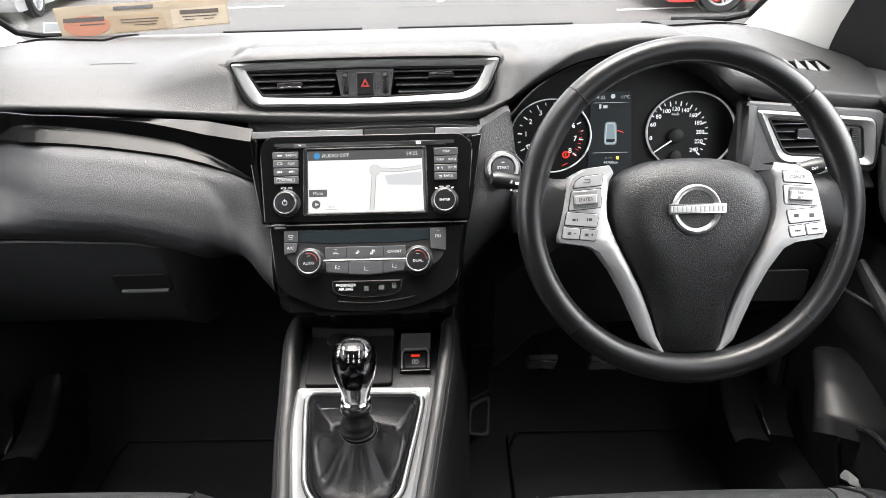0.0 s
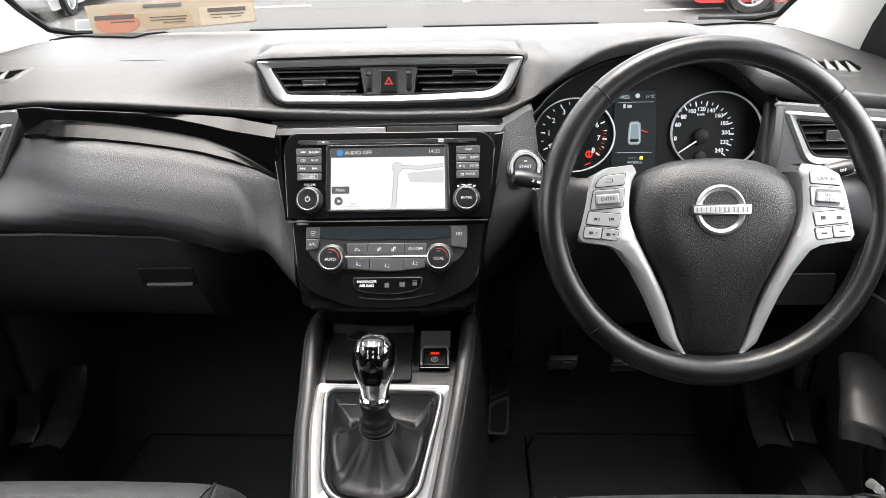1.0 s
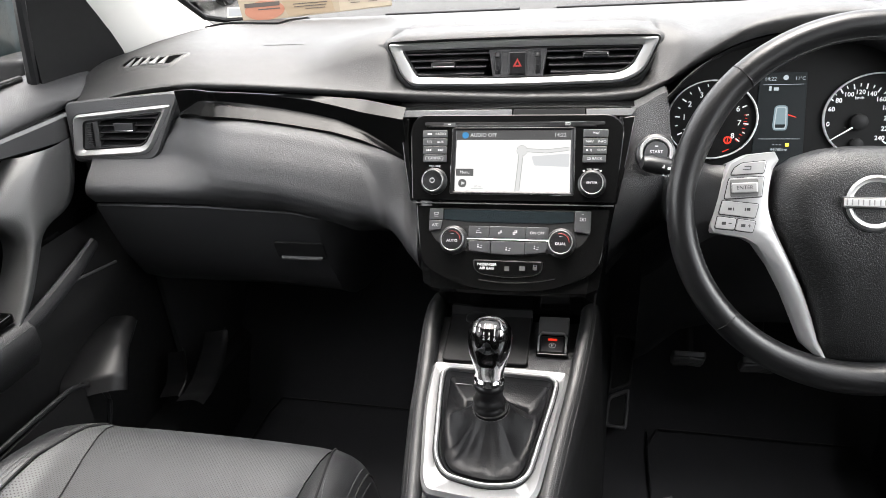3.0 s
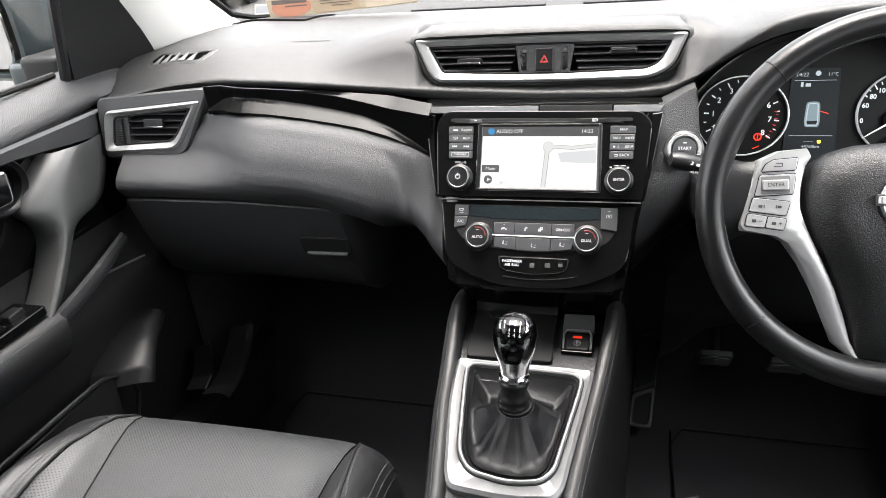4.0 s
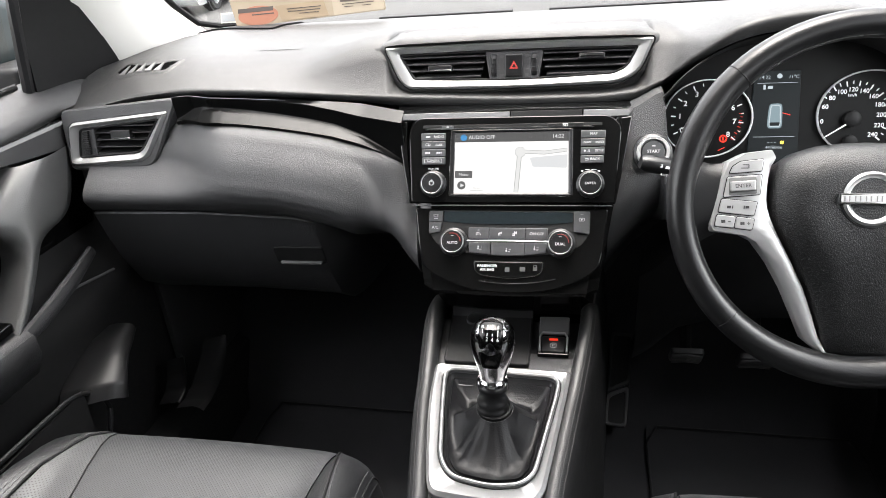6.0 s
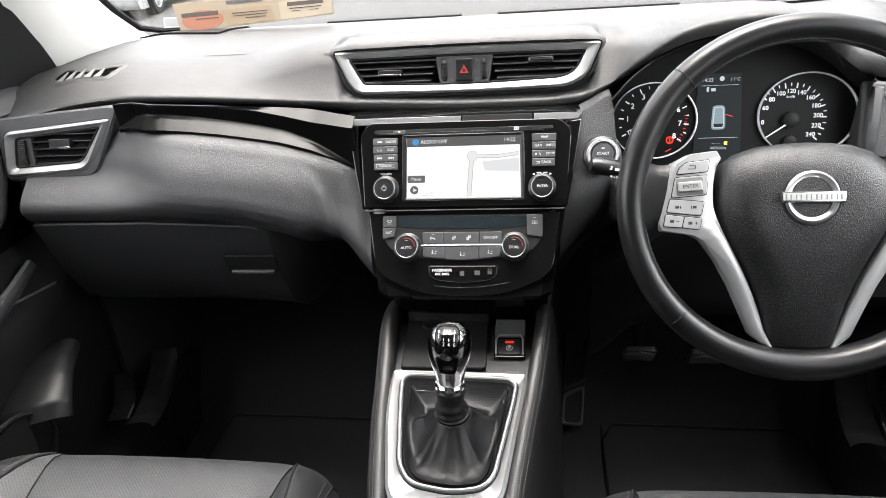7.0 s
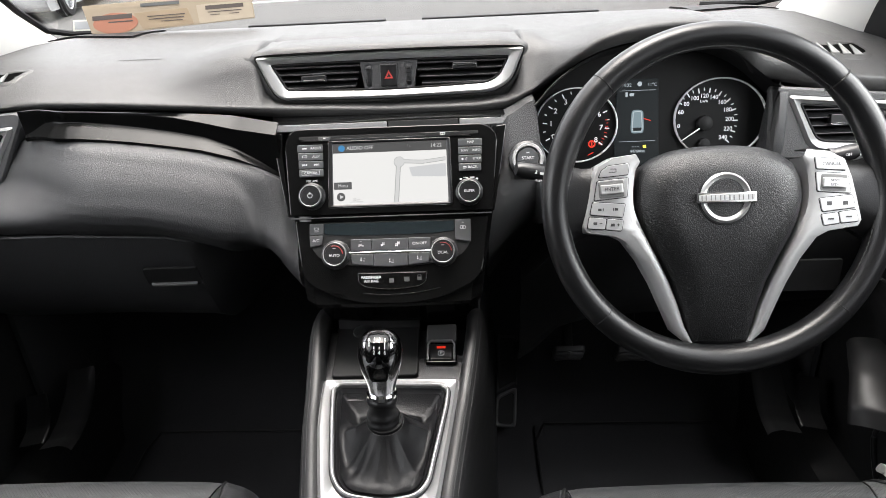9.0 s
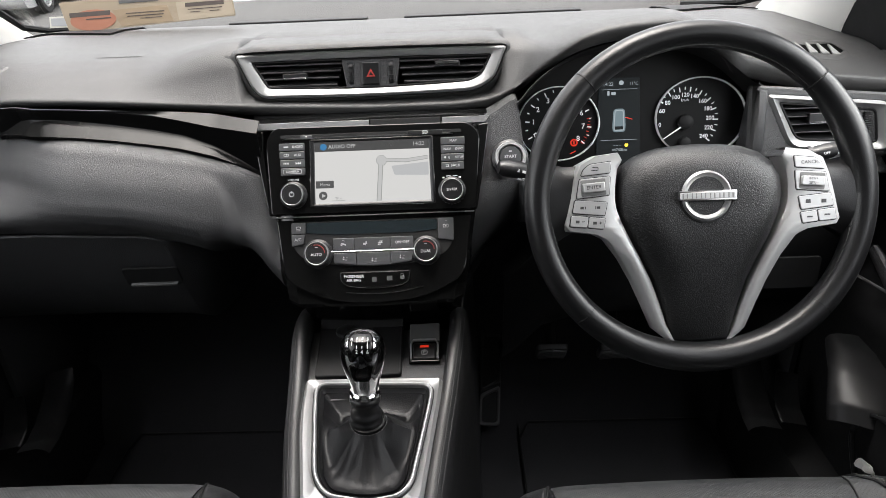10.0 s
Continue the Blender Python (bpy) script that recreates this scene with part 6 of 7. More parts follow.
# ---- seats ----
def cushion(name, cx, front, zf, width, lab):
    seat = thing(name, (cx, front - 0.25, 0.02), lab, "car seat", "front seats")
    w = width / 2

    rows = [(-0.50, -0.045), (-0.36, -0.035), (-0.24, -0.018), (-0.15, -0.004), (-0.09, 0.003), (-0.05, 0.002), (-0.030, -0.003), (-0.014, -0.012), (-0.004, -0.026), (0.0, -0.045), (0.002, -0.08), (-0.01, -0.16), (-0.06, -0.26)]

    def spot(u, dy, dz, lift=0.0):
        a, sg = abs(u), (1 if u >= 0 else -1)
        phi = max(0.0, (a - 0.86) / 0.14) * math.pi / 2
        x = a if a < 0.86 else 0.86 + 0.14 * math.sin(phi)
        drop = 0.075 * (1 - math.cos(phi))
        back = ease(-0.02, -0.20, dy)
        swell = 0.034 * ease(0.64, 0.86, a) * back
        return Vector((cx + sg * x * w, front + dy - 0.016 * ease(0.6, 1.0, a) ** 2, zf + dz + swell - drop - 0.008 * a * a + lift))

    def band(f0, f1, mat_, nm, lift=0.0, n=10, label=""):
        return part(nm, sheet([[spot(f0(dy) + (f1(dy) - f0(dy)) * i / n, dy, dz, lift) for dy, dz in rows] for i in range(n + 1)]), mat_, seat, label, angle=70)

    def line(vals):
        return lambda dy: float(np.interp(dy, [-0.5, -0.17, -0.10, -0.03, 0.0], vals))

    inb = 1 if cx < 0 else -1
    out_c, out_b = line([-0.42 * inb, -0.455 * inb, -0.50 * inb, -0.56 * inb, -0.583 * inb]), line([-0.70 * inb, -0.755 * inb, -0.76 * inb, -0.68 * inb, -0.587 * inb])
    in_c, in_p, in_s = line([0.70 * inb, 0.73 * inb, 0.745 * inb, 0.76 * inb, 0.765 * inb]), line([0.95 * inb, 0.90 * inb, 0.85 * inb, 0.79 * inb, 0.768 * inb]), line([0.97 * inb, 0.96 * inb, 0.945 * inb, 0.935 * inb, 0.93 * inb])
    edge_o, edge_i = line([-inb] * 5), line([inb] * 5)
    band(out_c, in_c, PERF, "centre_panel", n=24, label="perforated leather centre panel")
    band(out_b, out_c, PERF2, "inner_panel", 0.0010, 8, "pale perforated leather wedge")
    band(in_c, in_p, SEATHIDE, "inner_panel", -0.0020, 6)
    b1 = band(edge_o, out_b, SEATHIDE, "bolster", 0.0030, 20, "smooth leather bolster")
    b2 = band(in_p, edge_i, SEATHIDE, "bolster", 0.0030, 16, "smooth leather bolster")

    def fine(f, off=0.0, lift=0.0030):
        dense = [(float(np.interp(k_, range(len(rows)), [r_[0] for r_ in rows])), float(np.interp(k_, range(len(rows)), [r_[1] for r_ in rows]))) for k_ in np.linspace(0, len(rows) - 3, 60)]
        return [spot(f(dy) + off * inb, dy, dz, lift) for dy, dz in dense]

    for owner, f in ((b1, out_b), (b2, in_p), (b2, in_s)):
        part("seam_piping", tube(fine(f), 0.0017, 6), DARK, owner)
    part("seam_piping", tube(fine(line([-0.93 * inb] * 5)), 0.0014, 6), DARK, b1)
    part("seam_line", tube(fine(out_c, 0, 0.0006), 0.0011, 6), DARK, b1)
    for owner, f, off in ((b1, out_b, -0.022), (b1, out_b, -0.040), (b1, line([-0.93 * inb] * 5), 0.016), (b2, in_p, 0.020), (b2, in_s, -0.016), (b2, in_s, 0.016)):
        stitches(fine(f, off, 0.0034), Vector((0, 0, 1)), 0.0065, 0.0045, THREAD, owner, r=0.0007)
    # backrest and headrest
    grid = []
    for i in range(13):
        u = -1 + i / 6
        grid.append([Vector((cx + u * w * (1 - 0.1 * k / 6), front - 0.56 - 0.03 * k + 0.04 * u * u - 0.0 * k, zf - 0.10 + 0.105 * k)) for k in range(7)])
    part("backrest", sheet(grid, 0.09), SEATHIDE, seat)
    part("headrest", block((cx - 0.12, front - 0.80, zf + 0.58), (cx + 0.12, front - 0.71, zf + 0.74), 0.03), SEATHIDE, seat)
    for s in (-1, 1):
        part("headrest_post", tube([Vector((cx + s * 0.06, front - 0.75, zf + 0.50)), Vector((cx + s * 0.06, front - 0.755, zf + 0.60))], 0.006, 8), CHROME, seat)
    part("base", block((cx - w * 0.85, front - 0.50, 0.03), (cx + w * 0.85, front - 0.08, zf - 0.10), 0.01), DARK, seat)
    return seat


cushion("passenger_seat", -0.372, -0.268, 0.402, 0.462, "black leather passenger seat with perforated centre")
cushion("driver_seat", 0.382, -0.302, 0.416, 0.475, "black leather driver seat with perforated centre")


# ---- doors, pillars, windows and roof ----
def car_door(s, name, lab):
    q = Matrix.Diagonal((s, 1, 1, 1))
    door = thing(name, (s * 0.78, -0.3, 0.10), lab, "car door")
    V = lambda x, y, z: Vector((s * x, y, z))
    ys = [-0.95, -0.70, -0.50, -0.35, -0.25, -0.15, -0.05, 0.0, 0.03, 0.06, 0.09, 0.11, 0.13]
    ledge = lambda y: 0.752 + 0.014 * ease(-0.2, 0.10, y)
    grid = []
    for y in ys:
        t = ease(-0.02, 0.14, y)
        z = ledge(y)
        grid.append([V(0.800, y, z + 0.004), V(0.780, y, z + 0.012), V(0.755, y, z + 0.009), V(0.728 - 0.01 * t, y, z - 0.002), V(0.710 - 0.010 * t, y, z - 0.012), V(0.701 - 0.010 * t, y, z - 0.025), V(0.706, y, z - 0.035), V(0.730, y, z - 0.038)])
    part("upper_pad", sheet(grid), DOORPAD, door, "grained black upper door pad", angle=75)
    # satin band and lacquer panel below it
    grid = [[V(0.722, y, 0.727), V(0.703, y, 0.7235), V(0.699, y, 0.719), V(0.700, y, 0.706 - 0.022 * ease(-0.20, 0.05, y)), V(0.706, y, 0.702 - 0.022 * ease(-0.20, 0.05, y)), V(0.722, y, 0.700 - 0.022 * ease(-0.20, 0.05, y))] for y in np.linspace(-0.95, 0.062, 20)]
    part("trim_band", sheet(grid), INLAY, door, "grey satin trim band")
    grid = [[V(0.728, y, 0.71), V(0.721, y, 0.695), V(0.722, y, 0.58), V(0.735, y, 0.52)] for y in np.linspace(-0.95, 0.06, 14)]
    part("lacquer_panel", sheet(grid), GLOSS, door)
    # handle bowl with a chrome lever
    m = pose(s * 0.706, -0.186, 0.676, 90, 0, s * -90)
    part("handle_bowl", bezel(m, circle(0.040, 0, 0, 32, 0.047), circle(0.033, 0, 0, 32, 0.039), -0.02, 0.006, 0.003, 0.004), SMOOTH, door)
    hd = part("inner_handle", slab(m, rounded([(-0.034, -0.022), (0.012, -0.026), (0.016, 0.022), (-0.030, 0.025)], 0.010), -0.01, 0.008, 0.0060, 4), DARKCHROME, door, "bright inner door handle")
    # sculpted grab handle: a broad head that narrows to a strut, with a ridge down its middle
    back_e = [(-0.088, 0.698), (-0.124, 0.676), (-0.154, 0.654), (-0.178, 0.637), (-0.172, 0.624), (-0.158, 0.611), (-0.149, 0.595), (-0.150, 0.575), (-0.162, 0.555), (-0.182, 0.529), (-0.205, 0.504), (-0.224, 0.488), (-0.244, 0.462), (-0.252, 0.440)]
    ridge = [(-0.052, 0.700), (-0.084, 0.684), (-0.102, 0.660), (-0.116, 0.637), (-0.126, 0.622), (-0.135, 0.606), (-0.143, 0.594), (-0.153, 0.578), (-0.165, 0.560), (-0.184, 0.532), (-0.207, 0.507), (-0.226, 0.486), (-0.240, 0.466), (-0.250, 0.440)]
    front_e = [(0.030, 0.694), (0.020, 0.664), (0.010, 0.640), (-0.003, 0.612), (-0.022, 0.588), (-0.060, 0.584), (-0.090, 0.580), (-0.106, 0.566), (-0.120, 0.547), (-0.139, 0.520), (-0.160, 0.492), (-0.188, 0.472), (-0.212, 0.452), (-0.225, 0.435)]
    span = np.linspace(0, 13, 53)
    run = []
    for tab in (back_e, ridge, front_e):
        cols = []
        for c_ in (0, 1):
            v_ = np.interp(np.concatenate([np.zeros(3), span, np.full(3, 13)]), range(14), [p_[c_] for p_ in tab])
            v_ = np.convolve(v_, np.ones(7) / 7, "valid")
            cols.append(v_)
        run.append(list(zip(*cols)))
    rows = []
    for i, (e_, r_, f_) in enumerate(zip(*run)):
        u = i / 52
        xr, xe, xf = 0.668 - 0.006 * ease(0.2, 0.5, u), 0.694 - 0.004 * u, 0.700 - 0.006 * ease(0.35, 0.6, u)
        E_, R_, F_ = V(xe, *e_), V(xr, *r_), V(xf, *f_)
        rows.append([E_ + V(0.030, 0.004, 0), E_ + V(0.006, 0, 0), E_.lerp(R_, 0.12), E_.lerp(R_, 0.45), E_.lerp(R_, 0.78) + V(-0.001, 0, 0), R_.lerp(E_.lerp(F_, 0.5), 0.12), R_.lerp(F_, 0.18) + V(-0.0005, 0, 0), R_.lerp(F_, 0.45), R_.lerp(F_, 0.8), F_, F_ + V(0.025, 0.002, 0)])
    part("grab_handle", sheet(rows), GREYPL, door, "charcoal plastic grab handle", angle=80)
    part("lower_brace", tube([V(0.702, 0.00, 0.512), V(0.694, -0.06, 0.497), V(0.686, -0.12, 0.486), V(0.680, -0.165, 0.480), V(0.674, -0.205, 0.478)], [0.010, 0.013, 0.014, 0.014, 0.012], 10, flat=0.7, up=V(1, 0, 0).normalized()), HARD, door)
    # main card with the armrest
    grid = [[V(0.738, y, 0.66), V(0.735, y, 0.56), V(0.722, y, 0.50), V(0.700, y, 0.455 + 0.02 * ease(0.0, 0.15, y)), V(0.690, y, 0.44), V(0.700, y, 0.40), V(0.705, y, 0.30), V(0.71, y, 0.12), V(0.72, y, 0.06)] for y in np.linspace(-0.95, 0.30, 22)]
    part("card", sheet(grid), DARK, door, "hard black lower door card", angle=70)
    rows = []
    for y in np.linspace(-0.95, -0.205, 12):
        z = 0.505 - 0.02 * ease(-0.7, -0.2, y)
        rows.append([V(0.735, y, z + 0.012), V(0.700, y, z + 0.012), V(0.668, y, z + 0.008), V(0.655, y, z - 0.002), V(0.654, y, z - 0.030), V(0.672, y, z - 0.065), V(0.70, y, z - 0.075)])
    arm = part("armrest", sheet(rows), LEATHER, door, "black leather armrest with double stitching", angle=75)
    for dz in (0.0, -0.006):
        stitches([V(0.657, y, 0.505 - 0.02 * ease(-0.7, -0.2, y) + 0.001 + dz) for y in np.linspace(-0.9, -0.21, 30)], V(-1, 0, 0.6), 0.006, 0.0042, THREAD, arm)
    part("switch_plate", block((min(s * 0.735, s * 0.670), -0.42, 0.500), (max(s * 0.735, s * 0.670), -0.215, 0.512), 0.003), GLOSS, door)
    sw = part("window_switch", slab(pose(s * 0.695, -0.25, 0.512, 0, 0, 0), rect(0.020, 0.028, 0.004), 0, 0.008, 0.003), SMOOTH, door)
    part("switch_edge", slab(pose(s * 0.695, -0.237, 0.5195, 0, 0, 0), rect(0.014, 0.003, 0.001), 0, 0.0012, 0.0004, 1), CHROME, sw)
    # bright lower edge line, speaker bulge and pocket
    line = [V(0.690, 0.022, 0.466), V(0.688, -0.03, 0.476), V(0.688, -0.075, 0.484)]
    part("edge_strip", tube(line, 0.0022, 6), GREYPL, door)
    rear_e = [(0.695, -0.015, 0.378), (0.690, -0.060, 0.379), (0.682, -0.106, 0.368), (0.674, -0.136, 0.356), (0.668, -0.155, 0.348), (0.665, -0.172, 0.328)]
    fore_e = [(0.655, -0.013, 0.371), (0.642, -0.045, 0.366), (0.630, -0.076, 0.363), (0.620, -0.100, 0.352), (0.612, -0.119, 0.339), (0.610, -0.130, 0.318)]
    rows = []
    for i in range(26):
        u = i / 5
        A_, B_ = (V(*(float(np.interp(u, range(6), [p_[c_] for p_ in tab])) for c_ in range(3))) for tab in (rear_e, fore_e))
        rows.append([A_ + V(0.03, -0.01, -0.005)] + [A_.lerp(B_, k_) + V(-0.010 * math.sin(math.pi * k_), 0, 0.006 * math.sin(math.pi * k_)) for k_ in np.linspace(0, 1, 9)] + [B_ + V(0.004, 0.006, -0.004), B_ + V(0.05, 0.012, -0.006)])
    part("speaker_shield", sheet(rows), SHIELD, door, "curved black plastic speaker shield", angle=80)
    pocket = [V(0.70, -0.60, 0.365), V(0.665, -0.45, 0.362), V(0.655, -0.22, 0.362), V(0.655, -0.18, 0.358), V(0.655, -0.145, 0.338), V(0.655, -0.123, 0.300), V(0.655, -0.130, 0.270), V(0.66, -0.17, 0.20)]
    for _ in range(3):
        pocket = [pocket[0]] + [p_.lerp(q_, u_) for p_, q_ in zip(pocket, pocket[1:]) for u_ in (0.25, 0.75)] + [pocket[-1]]
    part("pocket_lip", tube(pocket, 0.004, 8), SMOOTH, door)
    grid = [[V(0.657 + 0.01 * k / 3, y + 0.0 * k, 0.355 - 0.09 * k) for k in range(4)] for y in np.linspace(-0.6, -0.165, 6)]
    part("pocket_wall", sheet(grid, 0.004), DARK, door)
    # mirror sail and window seals
    grid = [[V(0.742, 0.040, 0.765), V(0.735, 0.12, 0.762), V(0.710, 0.212, 0.778)], [V(0.738, 0.042, 0.83), V(0.722, 0.10, 0.83), V(0.699, 0.178, 0.83)], [V(0.729, 0.046, 0.89), V(0.720, 0.075, 0.89), V(0.691, 0.138, 0.89)], [V(0.716, 0.045, 0.94), V(0.708, 0.055, 0.94), V(0.686, 0.092, 0.94)]]
    part("mirror_sail", sheet(grid, 0.006), DARK, door, "black mirror corner trim")
    part("window_post", tube([V(0.748, 0.034, 0.765), V(0.740, 0.038, 0.83), V(0.730, 0.040, 0.89), V(0.714, 0.042, 0.95), V(0.69, 0.02, 1.03)], 0.009, 8), SMOOTH, door)
    part("belt_seal", tube([V(0.778, -0.95, 0.766), V(0.776, -0.40, 0.766), V(0.765, 0.03, 0.778)], 0.005, 8), DARK, door)
    pane = part("window_pane", sheet([[V(0.768, y, 0.735 + 0.022 * ease(-0.4, 0.15, y)), V(0.745, y, 0.92), V(0.69, y, 1.12), V(0.60, y, 1.285)] for y in (-0.95, -0.5, 0.03)], 0.004), GLASS, door, "clear side window")
    pane.visible_shadow = False
    outer_skin = [[V(0.800, y, 0.75), V(0.875, y, 0.70), V(0.905, y, 0.55), V(0.90, y, 0.25), V(0.87, y, -0.02), V(0.72, y, 0.02)] for y in np.linspace(-0.95, 0.55, 12)]
    part("outer_skin", sheet(outer_skin, 0.004), CARGREY, door, "grey-blue painted outer door skin")
    return door


car_door(-1, "passenger_door", "black trimmed passenger door with grey grab handle")
car_door(1, "driver_door", "black trimmed driver door with leather armrest")


def door_mirror(s):
    mm = thing("door_mirror", (s * 0.90, 0.10, 0.74), "grey-blue painted door mirror housing with glass", "door mirror", "door mirrors")
    q = pose(s * 0.985, 0.175, 0.835, 90, 0, s * 8)
    loops = []
    for z, sx, sy in ((-0.135, 0.060, 0.035), (-0.120, 0.090, 0.062), (-0.07, 0.112, 0.085), (0.0, 0.116, 0.092), (0.03, 0.114, 0.090), (0.050, 0.110, 0.080), (0.052, 0.102, 0.073), (0.046, 0.098, 0.070)):
        loops.append([q @ Vector((p.x, p.y, z)) for p in rounded([(-sx, -sy), (sx, -sy), (sx, sy), (-sx, sy)], 0.05, 6)])
    bm = bmesh.new()
    rings(bm, loops, cap_start=True)
    part("housing", bm, CARGREY, mm)
    part("glass", slab(q @ pose(0, 0, 0.040, 0, s * 10, 0), rounded([(-0.094, -0.064), (0.094, -0.064), (0.094, 0.064), (-0.094, 0.064)], 0.045, 6), 0, 0.004, 0.001), MIRROR, mm, "mirror glass")
    part("stem", block((min(s * 0.80, s * 0.93), 0.10, 0.745), (max(s * 0.80, s * 0.93), 0.20, 0.785), 0.012), CARGREY, mm)
    part("foot", block((min(s * 0.78, s * 0.86), 0.06, 0.750), (max(s * 0.78, s * 0.86), 0.19, 0.800), 0.010), DARK, mm)


door_mirror(-1)
door_mirror(1)

# front pillars in pale trim
for s, nm in ((-1, "pillar_left"), (1, "pillar_right")):
    V = lambda x, y, z: Vector((s * x, y, z))
    grid = [[V(0.722, 0.215, 0.760), V(0.705, 0.225, 0.775), V(0.690, 0.300, 0.780), V(0.690, 0.40, 0.775), V(0.705, 0.52, 0.77)],
            [V(0.712, 0.150, 0.845), V(0.692, 0.160, 0.855), V(0.676, 0.215, 0.865), V(0.680, 0.290, 0.865), V(0.700, 0.375, 0.855)],
            [V(0.702, 0.085, 0.930), V(0.680, 0.095, 0.940), V(0.662, 0.130, 0.955), V(0.662, 0.180, 0.960), V(0.685, 0.245, 0.945)],
            [V(0.690, 0.000, 1.020), V(0.664, 0.008, 1.032), V(0.642, 0.030, 1.050), V(0.638, 0.065, 1.058), V(0.655, 0.110, 1.050)],
            [V(0.620, -0.240, 1.230), V(0.600, -0.230, 1.245), V(0.580, -0.215, 1.260), V(0.570, -0.19, 1.270), V(0.58, -0.15, 1.27)]]
    tagged(part(nm, sheet(grid, 0.006), PILLAR), "pale grey windscreen pillar trim", "pillar trim", kind="structure")

# windscreen, side frames, roof and rear close the cabin
glass = part("window_1", sheet([[Vector((x * w, y, z + 0.01 * (1 - x * x))) for x in (-1, -0.5, 0, 0.5, 1)] for w, y, z in ((0.74, 0.56, 0.765), (0.70, 0.30, 0.920), (0.64, 0.02, 1.09), (0.58, -0.24, 1.255))], 0.005), GLASS)
glass.visible_shadow = False
tagged(glass, "clear raked windscreen", "windscreen", kind="structure")
for s, nm in ((-1, "window_seal_left"), (1, "window_seal_right")):
    tagged(part(nm, tube([Vector((s * 0.55, 0.505, 0.787)), Vector((s * 0.645, 0.475, 0.790)), Vector((s * 0.672, 0.440, 0.802)), Vector((s * 0.676, 0.375, 0.845)), Vector((s * 0.664, 0.245, 0.935)), Vector((s * 0.63, 0.09, 1.045))], 0.006, 8), DARK), "black windscreen seal", "seal", kind="structure")
roof_z = spline([(-1.95, 1.25), (-1.9, 1.27), (-1.2, 1.32), (-0.5, 1.31), (-0.22, 1.285)], 0.10)
crown = lambda x, y: Vector((x, y, roof_z(y) - 0.06 * abs(x / 0.6) ** 3))
tagged(part("ceiling", sheet([[crown(x, y) for x in np.linspace(-0.62, 0.62, 13)] for y in (-0.22, -0.5, -0.9, -1.3, -1.6, -1.9)], 0.03), HEADLINE), "light grey cloth roof lining", "headliner", kind="structure")
# rear side walls are unseen, run up to the roof to block light from behind
for s, nm in ((-1, "wall_left"), (1, "wall_right")):
    V = lambda x, y, z: Vector((s * x, y, z))
    tagged(part(nm, sheet([[V(0.76, y, 0.0), V(0.80, y, 0.40), V(0.79, y, 0.76), V(0.73, y, 1.0), V(0.60, y, 1.29)] for y in (-1.95, -1.5, -1.08)], 0.03), HARD), "windowless black rear side trim, unseen, blocks light", "side trim", kind="structure")
    tagged(part(nm.replace("wall", "post"), sheet([[V(0.79, y, 0.75), V(0.73, y, 1.0), V(0.61, y, 1.27)] for y in (-1.08, -0.95)], 0.03), PILLAR), "pale grey centre pillar", "pillar trim", kind="structure")
    tagged(part(nm.replace("wall", "bulkhead_side"), sheet([[V(0.70, y, 0.02), V(0.70, y, 0.40), V(0.71, y, 0.735)] for y in (0.12, 0.35, 0.57)], 0.01), HARD), "black footwell side panel", "kick panel", kind="structure")
    for stem, lab_, rear_e, fore_e in (("trim_kick_", "curved black plastic kick trim", [(0.610, 0.141, 0.251), (0.605, 0.117, 0.234), (0.600, 0.087, 0.222), (0.595, 0.050, 0.209), (0.590, 0.011, 0.206), (0.585, -0.023, 0.214)], [(0.592, 0.143, 0.252), (0.586, 0.123, 0.232), (0.580, 0.092, 0.216), (0.574, 0.053, 0.203), (0.568, 0.012, 0.201), (0.562, -0.026, 0.207)]),
                                       ("trim_sill_", "narrow black plastic sill trim", [(0.640, 0.060, 0.257), (0.640, 0.047, 0.227), (0.640, 0.030, 0.206), (0.640, 0.003, 0.196)], [(0.628, 0.051, 0.264), (0.628, 0.044, 0.230), (0.628, 0.029, 0.208), (0.628, 0.004, 0.194)])):
        n_ = len(rear_e) - 1
        rows = []
        for i in range(21):
            u = n_ * i / 20
            A_, B_ = (V(*(float(np.interp(u, range(n_ + 1), [p_[c_] for p_ in tab])) for c_ in range(3))) for tab in (rear_e, fore_e))
            rows.append([A_ + V(0.03, -0.004, -0.004)] + [A_.lerp(B_, k_) + V(-0.003 * math.sin(math.pi * k_), 0, 0.002 * math.sin(math.pi * k_)) for k_ in np.linspace(0, 1, 6)] + [B_ + V(0.02, 0.02, -0.006)])
        tagged(part(stem + nm.split("_")[1], sheet(rows), SHIELD, angle=80), lab_, "kick trim", kind="structure")
for s, nm in ((-1, "sill_left"), (1, "sill_right")):
    V = lambda x, y, z: Vector((s * x, y, z))
    tagged(part(nm, sheet([[V(0.60, y, 0.0), V(0.635, y, 0.05), V(0.66, y, 0.11), V(0.70, y, 0.13), V(0.74, y, 0.13)] for y in (-0.95, -0.4, 0.1, 0.50)], 0.006), DARK), "black plastic door sill trim", "sill trim", kind="structure")
# unseen back wall, closed to the roof to keep rear light out
tagged(part("wall_back", sheet([[Vector((x, y, z)) for x in (-0.78, 0, 0.78)] for y, z in ((-1.95, 0.0), (-1.95, 0.5), (-1.95, 0.92), (-1.93, 1.30))], 0.03), HARD), "windowless black rear trim, unseen, blocks light", "rear trim", kind="structure")

slip = thing("paper_slip", (0.655, -0.18, 0.262), "crumpled white paper slip in the door pocket", "paper")
